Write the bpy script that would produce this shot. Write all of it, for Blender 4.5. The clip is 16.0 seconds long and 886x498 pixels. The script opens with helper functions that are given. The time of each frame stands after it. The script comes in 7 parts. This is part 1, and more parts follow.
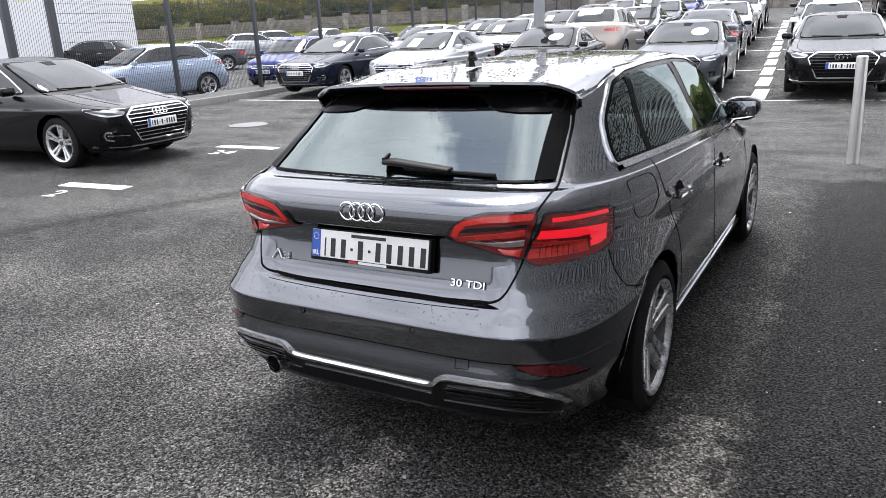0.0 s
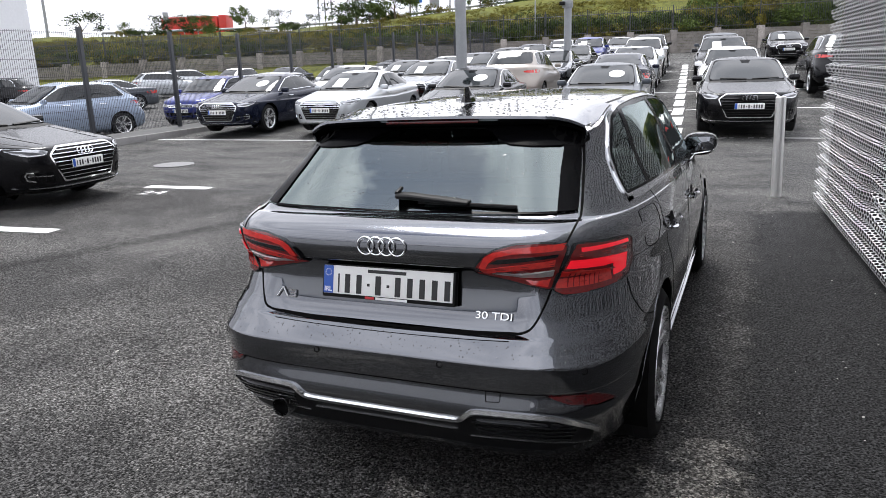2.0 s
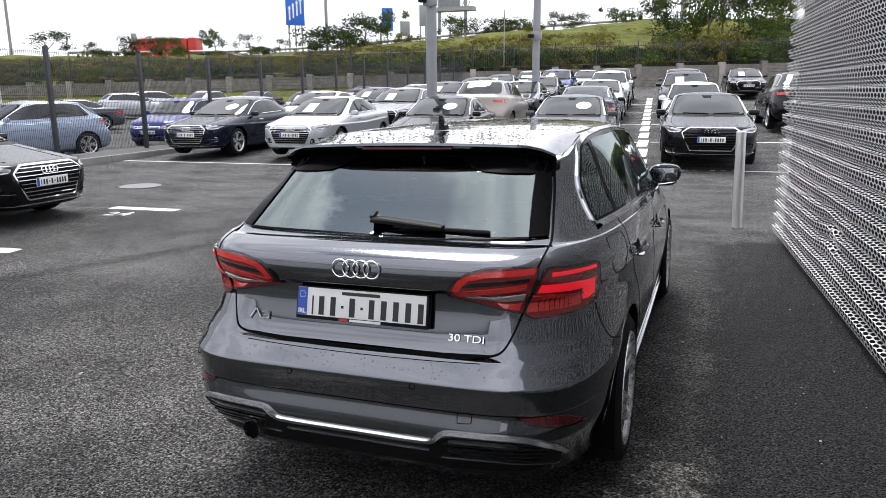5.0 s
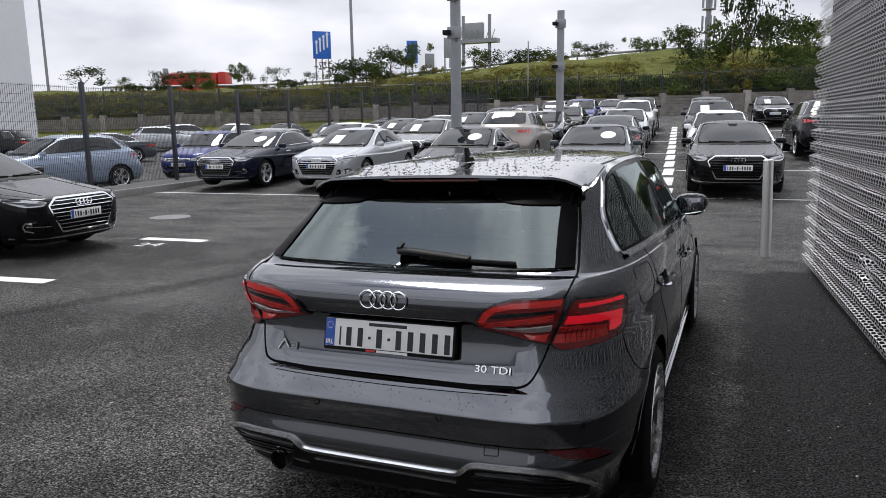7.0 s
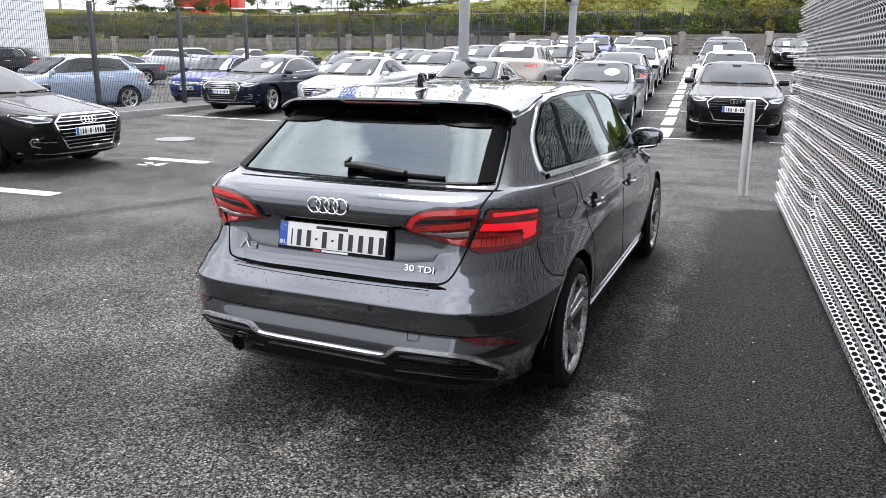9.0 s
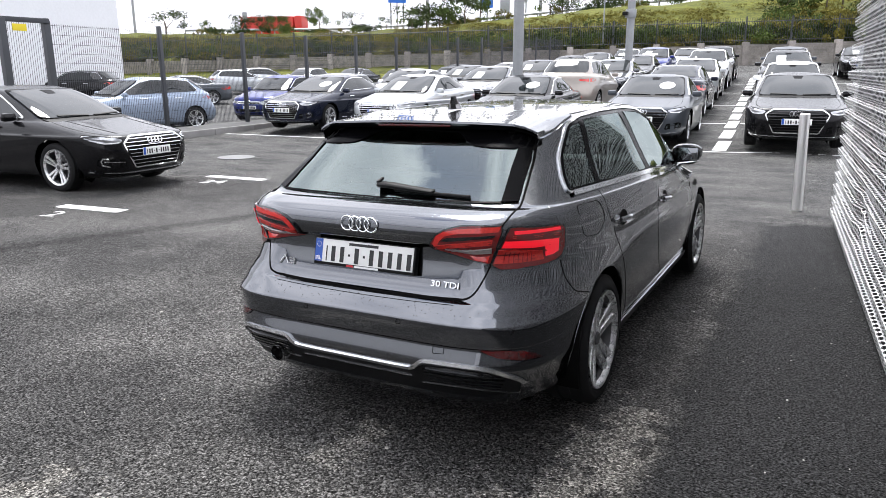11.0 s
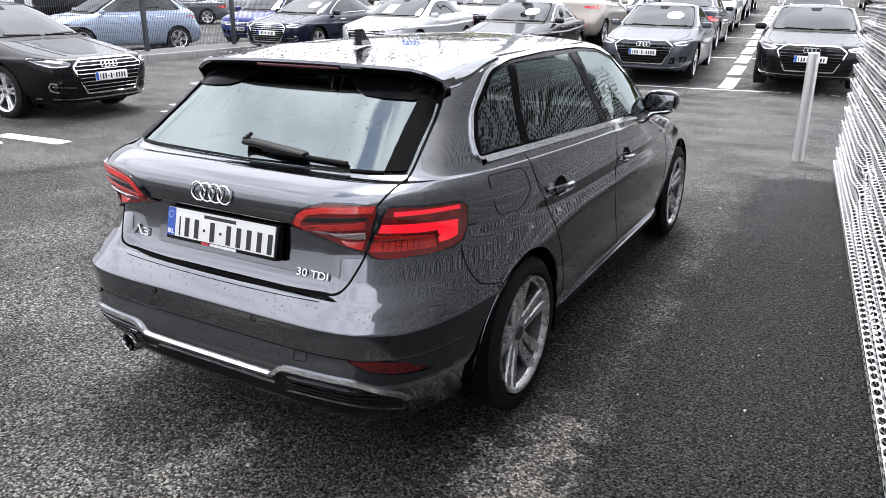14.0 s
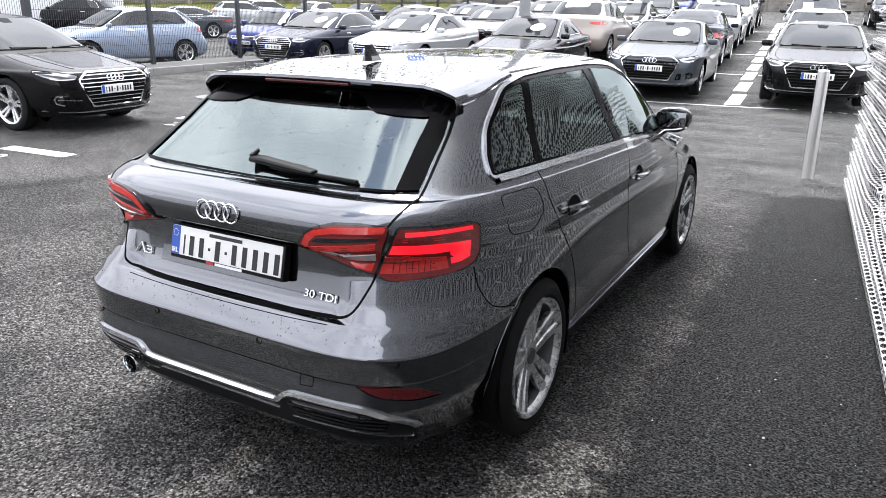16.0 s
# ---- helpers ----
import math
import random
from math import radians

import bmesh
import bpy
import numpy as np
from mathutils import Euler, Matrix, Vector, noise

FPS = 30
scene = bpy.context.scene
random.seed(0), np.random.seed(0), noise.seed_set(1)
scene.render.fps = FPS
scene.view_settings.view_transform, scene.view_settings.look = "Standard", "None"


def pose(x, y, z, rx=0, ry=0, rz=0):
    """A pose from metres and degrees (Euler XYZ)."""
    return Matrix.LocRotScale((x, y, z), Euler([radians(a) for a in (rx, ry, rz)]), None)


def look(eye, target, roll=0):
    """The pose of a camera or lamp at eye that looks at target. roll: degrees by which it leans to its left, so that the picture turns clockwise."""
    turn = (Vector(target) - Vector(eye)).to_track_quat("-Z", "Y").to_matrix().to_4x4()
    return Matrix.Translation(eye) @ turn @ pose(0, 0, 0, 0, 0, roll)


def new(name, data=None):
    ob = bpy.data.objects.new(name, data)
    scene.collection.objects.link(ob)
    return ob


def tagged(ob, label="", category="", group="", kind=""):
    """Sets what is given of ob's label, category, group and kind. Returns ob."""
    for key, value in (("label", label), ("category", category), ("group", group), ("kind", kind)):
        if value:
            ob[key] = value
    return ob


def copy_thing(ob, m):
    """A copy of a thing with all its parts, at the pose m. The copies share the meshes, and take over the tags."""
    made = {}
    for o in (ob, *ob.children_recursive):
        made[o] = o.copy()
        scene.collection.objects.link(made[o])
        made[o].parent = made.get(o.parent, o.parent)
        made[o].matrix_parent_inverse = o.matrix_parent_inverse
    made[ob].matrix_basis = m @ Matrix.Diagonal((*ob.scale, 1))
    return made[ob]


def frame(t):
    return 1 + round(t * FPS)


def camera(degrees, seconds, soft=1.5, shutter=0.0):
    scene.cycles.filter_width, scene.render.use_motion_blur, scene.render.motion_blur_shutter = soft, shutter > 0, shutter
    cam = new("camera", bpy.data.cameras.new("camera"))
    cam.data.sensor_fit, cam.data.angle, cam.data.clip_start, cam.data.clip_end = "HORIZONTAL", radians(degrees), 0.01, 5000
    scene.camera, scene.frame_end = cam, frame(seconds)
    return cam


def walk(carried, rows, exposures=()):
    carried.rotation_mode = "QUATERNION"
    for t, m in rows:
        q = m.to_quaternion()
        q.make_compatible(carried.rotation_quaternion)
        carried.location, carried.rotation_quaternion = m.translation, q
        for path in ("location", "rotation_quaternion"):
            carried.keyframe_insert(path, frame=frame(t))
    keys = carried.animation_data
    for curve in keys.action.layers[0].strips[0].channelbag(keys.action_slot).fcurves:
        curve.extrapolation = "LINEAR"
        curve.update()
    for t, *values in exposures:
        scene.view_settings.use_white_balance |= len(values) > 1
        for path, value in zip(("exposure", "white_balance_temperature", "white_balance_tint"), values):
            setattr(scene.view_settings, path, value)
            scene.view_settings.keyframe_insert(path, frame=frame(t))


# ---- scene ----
cam = camera(63.6, 16.0, soft=0.8)
PATH = [
    (0, (1.504, -1.939, 1.563), (0.531, -0.296, 0.968), -2.3),
    (0.5, (1.515, -1.902, 1.562), (0.569, -0.228, 1.01), -1.1),
    (1, (1.504, -1.878, 1.558), (0.522, -0.211, 1.052), -1.5),
    (1.5, (1.263, -2.036, 1.556), (0.403, -0.292, 1.086), -4.1),
    (2, (1.163, -2.1, 1.552), (0.392, -0.323, 1.053), -1.7),
    (2.5, (1.139, -2.123, 1.55), (0.364, -0.35, 1.041), -1.9),
    (3, (1.127, -2.125, 1.544), (0.398, -0.335, 1.028), -1.1),
    (3.5, (1.139, -2.137, 1.548), (0.468, -0.312, 1.078), -1.0),
    (4, (1.152, -2.138, 1.549), (0.485, -0.31, 1.088), -0.8),
    (4.2, (1.161, -2.133, 1.54), (0.487, -0.306, 1.084), -0.7),
    (6.3, (1.157, -2.205, 1.583), (0.444, -0.375, 1.204), 0.4),
    (6.5, (1.167, -2.177, 1.563), (0.436, -0.353, 1.193), 0.2),
    (7, (1.161, -2.175, 1.565), (0.401, -0.358, 1.218), -0.8),
    (7.5, (1.161, -2.18, 1.559), (0.405, -0.366, 1.189), -1.0),
    (8, (1.165, -2.159, 1.542), (0.479, -0.36, 1.002), -2.3),
    (8.5, (1.364, -2.281, 1.558), (0.625, -0.496, 1.039), -0.6),
    (8.7, (1.51, -2.356, 1.546), (0.757, -0.578, 1.024), 0.5),
    (10.8, (1.738, -2.47, 1.582), (0.834, -0.755, 1.088), -0.1),
    (11, (1.761, -2.437, 1.587), (0.834, -0.733, 1.101), -0.0),
    (11.5, (1.725, -2.257, 1.585), (0.885, -0.536, 1.008), 0.9),
    (12, (1.718, -2.02, 1.593), (0.864, -0.31, 1.006), 0.6),
    (12.5, (1.844, -1.796, 1.608), (0.931, -0.127, 0.988), 2.5),
    (13, (1.879, -1.655, 1.61), (0.9, -0.031, 0.974), 0.5),
    (13.5, (1.859, -1.636, 1.608), (0.91, -0.009, 0.935), 0.6),
    (14, (1.852, -1.632, 1.609), (0.935, 0.011, 0.932), 1.3),
    (14.5, (1.866, -1.609, 1.609), (0.95, 0.037, 0.938), 2.0),
    (15, (1.878, -1.592, 1.611), (0.957, 0.056, 0.95), 1.4),
    (15.5, (1.876, -1.574, 1.609), (0.955, 0.076, 0.954), 1.4),
    (16, (1.789, -1.581, 1.609), (0.858, 0.068, 0.968), 1.6),
]
EXPOSURE = [(0, 0.80), (1.0, 0.57), (1.5, 0.39), (2.5, 0.48), (4, 0.60), (6.3, -0.2), (7.5, -0.30), (8.0, 0.0), (8.5, 0.85), (11.0, 0.74), (11.5, 0.98), (12.5, 1.0), (16, 1.10)]
walk(cam, [(t, look(eye, target, roll)) for t, eye, target, roll in PATH], EXPOSURE)

world = bpy.data.worlds.new("sky")
scene.world = world
world.use_nodes = True
wn, wl = world.node_tree.nodes, world.node_tree.links
wn.clear()
w_out = wn.new("ShaderNodeOutputWorld")
w_bg = wn.new("ShaderNodeBackground")
w_sky = wn.new("ShaderNodeTexSky")
w_sky.sky_type = "NISHITA"
w_sky.sun_disc = False
w_sky.sun_elevation = radians(60)
w_sky.sun_rotation = radians(-38)
w_co = wn.new("ShaderNodeTexCoord")
w_map = wn.new("ShaderNodeMapping")
w_map.inputs["Scale"].default_value = (1.0, 1.0, 2.6)
w_map.inputs["Location"].default_value = (0.45, 0.1, 0.0)
w_no = wn.new("ShaderNodeTexNoise")
w_no.inputs["Scale"].default_value = 2.1
w_no.inputs["Detail"].default_value = 7.0
w_no.inputs["Roughness"].default_value = 0.55
w_ra = wn.new("ShaderNodeValToRGB")
w_ra.color_ramp.elements[0].position = 0.26
w_ra.color_ramp.elements[1].position = 0.36
w_no2 = wn.new("ShaderNodeTexNoise")
w_no2.inputs["Scale"].default_value = 4.2
w_no2.inputs["Detail"].default_value = 5.0
w_cl = wn.new("ShaderNodeValToRGB")
w_cl.color_ramp.elements[0].color = (9.2, 9.5, 10.6, 1)
w_cl.color_ramp.elements[0].position = 0.36
w_cl.color_ramp.elements[1].color = (13.6, 13.7, 14.8, 1)
w_cl.color_ramp.elements[1].position = 0.62
# a ragged blue gap in the cloud, high over the lot
w_gap = wn.new("ShaderNodeMapping")
w_gap.vector_type = "TEXTURE"
w_gap.inputs["Location"].default_value = (-0.47, 0.08, 0.88)
w_gap.inputs["Rotation"].default_value = (0, 0, radians(-12))
w_gap.inputs["Scale"].default_value = (0.075, 0.14, 0.14)
w_len = wn.new("ShaderNodeVectorMath")
w_len.operation = "LENGTH"
w_rag = wn.new("ShaderNodeTexNoise")
w_rag.inputs["Scale"].default_value = 9.0
w_rag.inputs["Detail"].default_value = 6.0
w_rag.inputs["Roughness"].default_value = 0.62
w_sum = wn.new("ShaderNodeMath")
w_sum.operation, w_sum.inputs[1].default_value = "MULTIPLY_ADD", 3.4
w_open = wn.new("ShaderNodeMapRange")
w_open.inputs["From Min"].default_value, w_open.inputs["From Max"].default_value = 2.5, 2.95
w_min = wn.new("ShaderNodeMath")
w_min.operation = "MULTIPLY"
w_mix = wn.new("ShaderNodeMix")
w_mix.data_type = "RGBA"
wl.new(w_co.outputs["Generated"], w_map.inputs["Vector"])
wl.new(w_map.outputs["Vector"], w_no.inputs["Vector"])
wl.new(w_map.outputs["Vector"], w_no2.inputs["Vector"])
wl.new(w_no.outputs["Fac"], w_ra.inputs["Fac"])
wl.new(w_no2.outputs["Fac"], w_cl.inputs["Fac"])
wl.new(w_co.outputs["Generated"], w_gap.inputs["Vector"])
wl.new(w_co.outputs["Generated"], w_rag.inputs["Vector"])
wl.new(w_gap.outputs["Vector"], w_len.inputs[0])
wl.new(w_rag.outputs["Fac"], w_sum.inputs[0])
wl.new(w_len.outputs["Value"], w_sum.inputs[2])
wl.new(w_sum.outputs[0], w_open.inputs["Value"])
wl.new(w_ra.outputs["Color"], w_min.inputs[0])
wl.new(w_open.outputs["Result"], w_min.inputs[1])
wl.new(w_min.outputs[0], w_mix.inputs["Factor"])
w_air = wn.new("ShaderNodeVectorMath")
w_air.operation = "SCALE"
w_air.inputs["Scale"].default_value = 1.25
wl.new(w_sky.outputs["Color"], w_air.inputs[0])
wl.new(w_air.outputs["Vector"], w_mix.inputs["A"])
wl.new(w_cl.outputs["Color"], w_mix.inputs["B"])
# the cloud is brighter overhead than at the horizon
w_sep = wn.new("ShaderNodeSeparateXYZ")
w_up = wn.new("ShaderNodeMapRange")
w_up.inputs["To Min"].default_value, w_up.inputs["To Max"].default_value = 1.15, 1.9
w_mul = wn.new("ShaderNodeVectorMath")
w_mul.operation = "SCALE"
wl.new(w_co.outputs["Generated"], w_sep.inputs[0])
wl.new(w_sep.outputs["Z"], w_up.inputs["Value"])
wl.new(w_mix.outputs["Result"], w_mul.inputs[0])
wl.new(w_up.outputs["Result"], w_mul.inputs["Scale"])
wl.new(w_mul.outputs["Vector"], w_bg.inputs["Color"])
w_bg.inputs["Strength"].default_value = 0.072
wl.new(w_bg.outputs["Background"], w_out.inputs["Surface"])

sun = new("sun", bpy.data.lights.new("sun", "SUN"))
sun.data.energy = 3.1
sun.data.angle = radians(22)
sun.data.color = (1.0, 0.985, 0.965)
sun.matrix_world = look((-15, 24, 46), (0, 5, 0))


# ---- materials ----
def node(nt, kind, **values):
    n = nt.nodes.new(kind)
    for key, value in values.items():
        n.inputs[key.replace("_", " ")].default_value = value
    return n


def mat(name, color, rough=0.5, metal=0.0, coat=0.0, vary=0.0, scale=8.0, bump=0.0, bump_scale=60.0, spec=0.5, random_tint=0.0, color2=None):
    """A principled surface with noise at two scales in colour, gloss and relief."""
    m = bpy.data.materials.new(name)
    m.use_nodes = True
    nt = m.node_tree
    p = nt.nodes["Principled BSDF"]
    p.inputs["Base Color"].default_value = (*color, 1)
    p.inputs["Roughness"].default_value = rough
    p.inputs["Metallic"].default_value = metal
    p.inputs["Coat Weight"].default_value = coat
    p.inputs["Coat Roughness"].default_value = 0.04
    p.inputs["Specular IOR Level"].default_value = spec
    co = nt.nodes.new("ShaderNodeTexCoord")
    if vary:
        big = node(nt, "ShaderNodeTexNoise", Scale=scale, Detail=5.0, Roughness=0.6)
        fine = node(nt, "ShaderNodeTexNoise", Scale=scale * 14, Detail=3.0)
        nt.links.new(co.outputs["Object"], big.inputs["Vector"])
        nt.links.new(co.outputs["Object"], fine.inputs["Vector"])
        add = nt.nodes.new("ShaderNodeMath")
        add.operation = "ADD"
        nt.links.new(big.outputs["Fac"], add.inputs[0])
        nt.links.new(fine.outputs["Fac"], add.inputs[1])
        ramp = nt.nodes.new("ShaderNodeValToRGB")
        ramp.color_ramp.elements[0].position, ramp.color_ramp.elements[1].position = 0.35, 0.65
        half = nt.nodes.new("ShaderNodeMath")
        half.operation = "MULTIPLY"
        half.inputs[1].default_value = 0.5
        nt.links.new(add.outputs[0], half.inputs[0])
        nt.links.new(half.outputs[0], ramp.inputs["Fac"])
        dark = tuple(c * (1 - vary) for c in color)
        light = color2 or tuple(min(1, c * (1 + vary)) for c in color)
        ramp.color_ramp.elements[0].color = (*dark, 1)
        ramp.color_ramp.elements[1].color = (*light, 1)
        last = ramp.outputs["Color"]
        if random_tint:
            info = nt.nodes.new("ShaderNodeObjectInfo")
            hsv = nt.nodes.new("ShaderNodeHueSaturation")
            rng = node(nt, "ShaderNodeMapRange")
            rng.inputs["To Min"].default_value, rng.inputs["To Max"].default_value = 1 - random_tint, 1 + random_tint
            nt.links.new(info.outputs["Random"], rng.inputs["Value"])
            nt.links.new(rng.outputs["Result"], hsv.inputs["Value"])
            nt.links.new(last, hsv.inputs["Color"])
            last = hsv.outputs["Color"]
        nt.links.new(last, p.inputs["Base Color"])
        rr = node(nt, "ShaderNodeMapRange")
        rr.inputs["To Min"].default_value, rr.inputs["To Max"].default_value = max(0, rough - 0.12), min(1, rough + 0.12)
        nt.links.new(half.outputs[0], rr.inputs["Value"])
        nt.links.new(rr.outputs["Result"], p.inputs["Roughness"])
    if bump:
        bn = node(nt, "ShaderNodeTexNoise", Scale=bump_scale, Detail=4.0)
        nt.links.new(co.outputs["Object"], bn.inputs["Vector"])
        b = node(nt, "ShaderNodeBump", Strength=bump, Distance=0.01)
        nt.links.new(bn.outputs["Fac"], b.inputs["Height"])
        nt.links.new(b.outputs["Normal"], p.inputs["Normal"])
    return m


def paint(name, color, metal=0.35, rough=0.35, coat_ior=1.28):
    """Clear-coated metallic car paint with fine flake."""
    m = mat(name, color, rough, metal, coat=1.0)
    nt = m.node_tree
    p = nt.nodes["Principled BSDF"]
    p.inputs["Coat Roughness"].default_value = 0.02
    p.inputs["Coat IOR"].default_value = coat_ior
    p.inputs["Specular IOR Level"].default_value = 0.2
    co = nt.nodes.new("ShaderNodeTexCoord")
    no = node(nt, "ShaderNodeTexNoise", Scale=900.0, Detail=1.0)
    ramp = nt.nodes.new("ShaderNodeValToRGB")
    ramp.color_ramp.elements[0].color = (*[c * 0.8 for c in color], 1)
    ramp.color_ramp.elements[1].color = (*[min(1, c * 1.25) for c in color], 1)
    nt.links.new(co.outputs["Object"], no.inputs["Vector"])
    nt.links.new(no.outputs["Fac"], ramp.inputs["Fac"])
    nt.links.new(ramp.outputs["Color"], p.inputs["Base Color"])
    return m


def glass(name, color, rough=0.0, alpha=0.5):
    """Tinted glazing: a mirror-like skin over a pane that lets part of the light through."""
    m = bpy.data.materials.new(name)
    m.use_nodes = True
    nt = m.node_tree
    nt.nodes.clear()
    out = nt.nodes.new("ShaderNodeOutputMaterial")
    tr = nt.nodes.new("ShaderNodeBsdfTransparent")
    tr.inputs["Color"].default_value = (*color, 1)
    gl = nt.nodes.new("ShaderNodeBsdfGlossy")
    gl.inputs["Roughness"].default_value = rough
    gl.inputs["Color"].default_value = (0.86, 0.97, 0.95, 1)
    fr = nt.nodes.new("ShaderNodeFresnel")
    fr.inputs["IOR"].default_value = alpha
    mx = nt.nodes.new("ShaderNodeMixShader")
    nt.links.new(fr.outputs["Fac"], mx.inputs["Fac"])
    nt.links.new(tr.outputs["BSDF"], mx.inputs[1])
    nt.links.new(gl.outputs["BSDF"], mx.inputs[2])
    nt.links.new(mx.outputs["Shader"], out.inputs["Surface"])
    return m


M_GREY = paint("paint_grey", (0.064, 0.070, 0.083), 1.0, 0.16, 1.9)
M_BLACK = paint("paint_black", (0.003, 0.003, 0.004), 0.1, 0.25, 1.38)
M_NAVY = paint("paint_navy", (0.006, 0.009, 0.022), 0.3, 0.25, 1.4)
M_BLUE = paint("paint_blue", (0.012, 0.022, 0.16), 0.3, 0.3)
M_SILVER = paint("paint_silver", (0.48, 0.50, 0.52), 0.5, 0.3)
M_WHITE = paint("paint_white", (0.75, 0.76, 0.77), 0.0, 0.4)
M_GRAPHITE = paint("paint_graphite", (0.07, 0.078, 0.09), 0.5, 0.3)
M_LIGHTBLUE = paint("paint_light_blue", (0.30, 0.36, 0.46), 0.4, 0.35)
M_RED = paint("paint_red", (0.35, 0.02, 0.03), 0.2, 0.35)
M_BEIGE = paint("paint_champagne", (0.32, 0.29, 0.26), 0.4, 0.35)
for dark_paint in (M_BLACK, M_NAVY, M_GRAPHITE):
    dark_paint.node_tree.nodes["Principled BSDF"].inputs["Coat Weight"].default_value = 0.45
PAINTS = dict(g=M_GREY, k=M_BLACK, n=M_NAVY, b=M_BLUE, s=M_SILVER, w=M_WHITE, h=M_GRAPHITE, l=M_LIGHTBLUE, r=M_RED, c=M_BEIGE)
PAINT_WORDS = dict(g="grey", k="black", n="dark blue", b="bright blue", s="silver", w="white", h="graphite grey", l="light blue", r="red", c="champagne")
M_RUBBER = mat("tyre_rubber", (0.012, 0.012, 0.0125), 0.75, vary=0.3, scale=20, spec=0.15)
M_TRIM = mat("black_trim", (0.007, 0.007, 0.0075), 0.5, vary=0.2, scale=30, spec=0.16)
M_GLOSSBLACK = mat("gloss_black", (0.008, 0.008, 0.009), 0.08, coat=0.6)
M_GAP = mat("shut_line_dark", (0.004, 0.004, 0.004), 0.8, spec=0.05)
M_FRIT = mat("glass_edge_black", (0.002, 0.002, 0.0025), 0.15, spec=0.03)
M_CHROME = mat("chrome", (0.80, 0.81, 0.82), 0.08, 1.0, vary=0.05, scale=30)
M_SATIN = mat("satin_aluminium", (0.78, 0.79, 0.80), 0.22, 1.0, vary=0.08, scale=40)
M_ALLOY = mat("alloy_wheel", (0.74, 0.745, 0.75), 0.28, 0.85, vary=0.1, scale=30)
# dark metal: the shade between the spokes is put into the barrel's colour
M_BARREL = mat("rim_barrel", (0.10, 0.10, 0.105), 0.5, 0.6, vary=0.2, scale=30)
M_LENSRED = mat("red_lens", (0.58, 0.020, 0.016), 0.12, 0.0, coat=1.0, vary=0.25, scale=60)
M_LENSDARK = mat("dark_red_lens", (0.17, 0.006, 0.007), 0.12, 0.0, coat=1.0, vary=0.3, scale=90)
M_REFLECTOR = mat("reflector_red", (0.065, 0.004, 0.005), 0.15, 0.0, coat=0.6, vary=0.2, scale=60)
M_LENSLIT = mat("bright_red_lens", (0.85, 0.02, 0.04), 0.15, 0.0, coat=1.0)
lit = M_LENSLIT.node_tree.nodes["Principled BSDF"]
lit.inputs["Emission Color"].default_value, lit.inputs["Emission Strength"].default_value = (1.0, 0.008, 0.022, 1), 0.34
M_MIRROR = mat("mirror", (0.30, 0.31, 0.33), 0.02, 1.0)
M_WATER = mat("rain_water", (0.03, 0.032, 0.035), 0.02, 0.0, coat=1.0, spec=0.6)
M_LENSCLEAR = mat("clear_lens", (0.55, 0.5, 0.5), 0.1, 0.3, coat=1.0, vary=0.2, scale=60)
M_HEADLAMP = mat("headlamp_lens", (0.42, 0.43, 0.45), 0.12, 0.6, coat=1.0, vary=0.25, scale=9)
M_PLATE = mat("plate_white", (0.78, 0.78, 0.76), 0.35, vary=0.03, scale=30)
M_PLATEBLUE = mat("plate_blue", (0.02, 0.09, 0.42), 0.35)
M_INK = mat("plate_ink", (0.01, 0.01, 0.011), 0.4)
M_INKRED = mat("ink_red", (0.5, 0.02, 0.03), 0.4)
M_DARKGLASS = mat("dark_window", (0.012, 0.015, 0.016), 0.03, 0.0, spec=0.6)
M_CABIN = mat("cabin_cloth", (0.02, 0.02, 0.022), 0.8, vary=0.3, scale=40)
M_PAPER = mat("white_card", (0.8, 0.8, 0.79), 0.6, vary=0.02, scale=10)
M_REARGLASS = glass("rear_glass", (0.30, 0.37, 0.36), 0.0, 2.5)
M_SCREEN = glass("clear_glass", (0.72, 0.80, 0.78), 0.0, 1.5)
M_SIDEGLASS = glass("side_glass", (0.40, 0.46, 0.45), 0.0, 1.8)
M_LINE = mat("road_paint", (0.72, 0.72, 0.70), 0.6, vary=0.16, scale=3, bump=0.4, bump_scale=150)
M_GALV = mat("galvanised_steel", (0.27, 0.28, 0.29), 0.5, 0.5, vary=0.12, scale=4)
M_STEEL = mat("brushed_stainless", (0.80, 0.79, 0.77), 0.32, 0.8, vary=0.03, scale=2)
M_ALU = mat("perforated_aluminium", (0.76, 0.76, 0.77), 0.40, 0.55, vary=0.10, scale=3, random_tint=0.05)
M_FENCE = mat("fence_grey", (0.045, 0.048, 0.055), 0.5, 0.2, vary=0.1, scale=5)
M_CLAD = mat("white_cladding", (0.72, 0.73, 0.75), 0.45, vary=0.04, scale=0.6)
M_STONE = mat("wall_stone", (0.24, 0.22, 0.20), 0.9, vary=0.4, scale=1.6, bump=0.8, bump_scale=8, random_tint=0.3)
M_VERGE = mat("margin_concrete", (0.085, 0.085, 0.082), 0.85, vary=0.3, scale=2, bump=0.4, bump_scale=60)
M_KERB = mat("kerb_concrete", (0.22, 0.215, 0.21), 0.85, vary=0.2, scale=3, bump=0.4, bump_scale=60)
M_STONEWORK = mat("coursed_stone", (0.20, 0.185, 0.165), 0.9, vary=0.45, scale=2.5, bump=0.8, bump_scale=20)
M_LEAFOLIVE = mat("leaf_olive", (0.095, 0.090, 0.016), 0.8, spec=0.15, vary=0.5, scale=0.5, color2=(0.21, 0.185, 0.035))
M_GRASS = mat("grass", (0.055, 0.072, 0.012), 0.95, spec=0.1, vary=0.6, scale=0.35, color2=(0.15, 0.155, 0.03), bump=1.0, bump_scale=6)
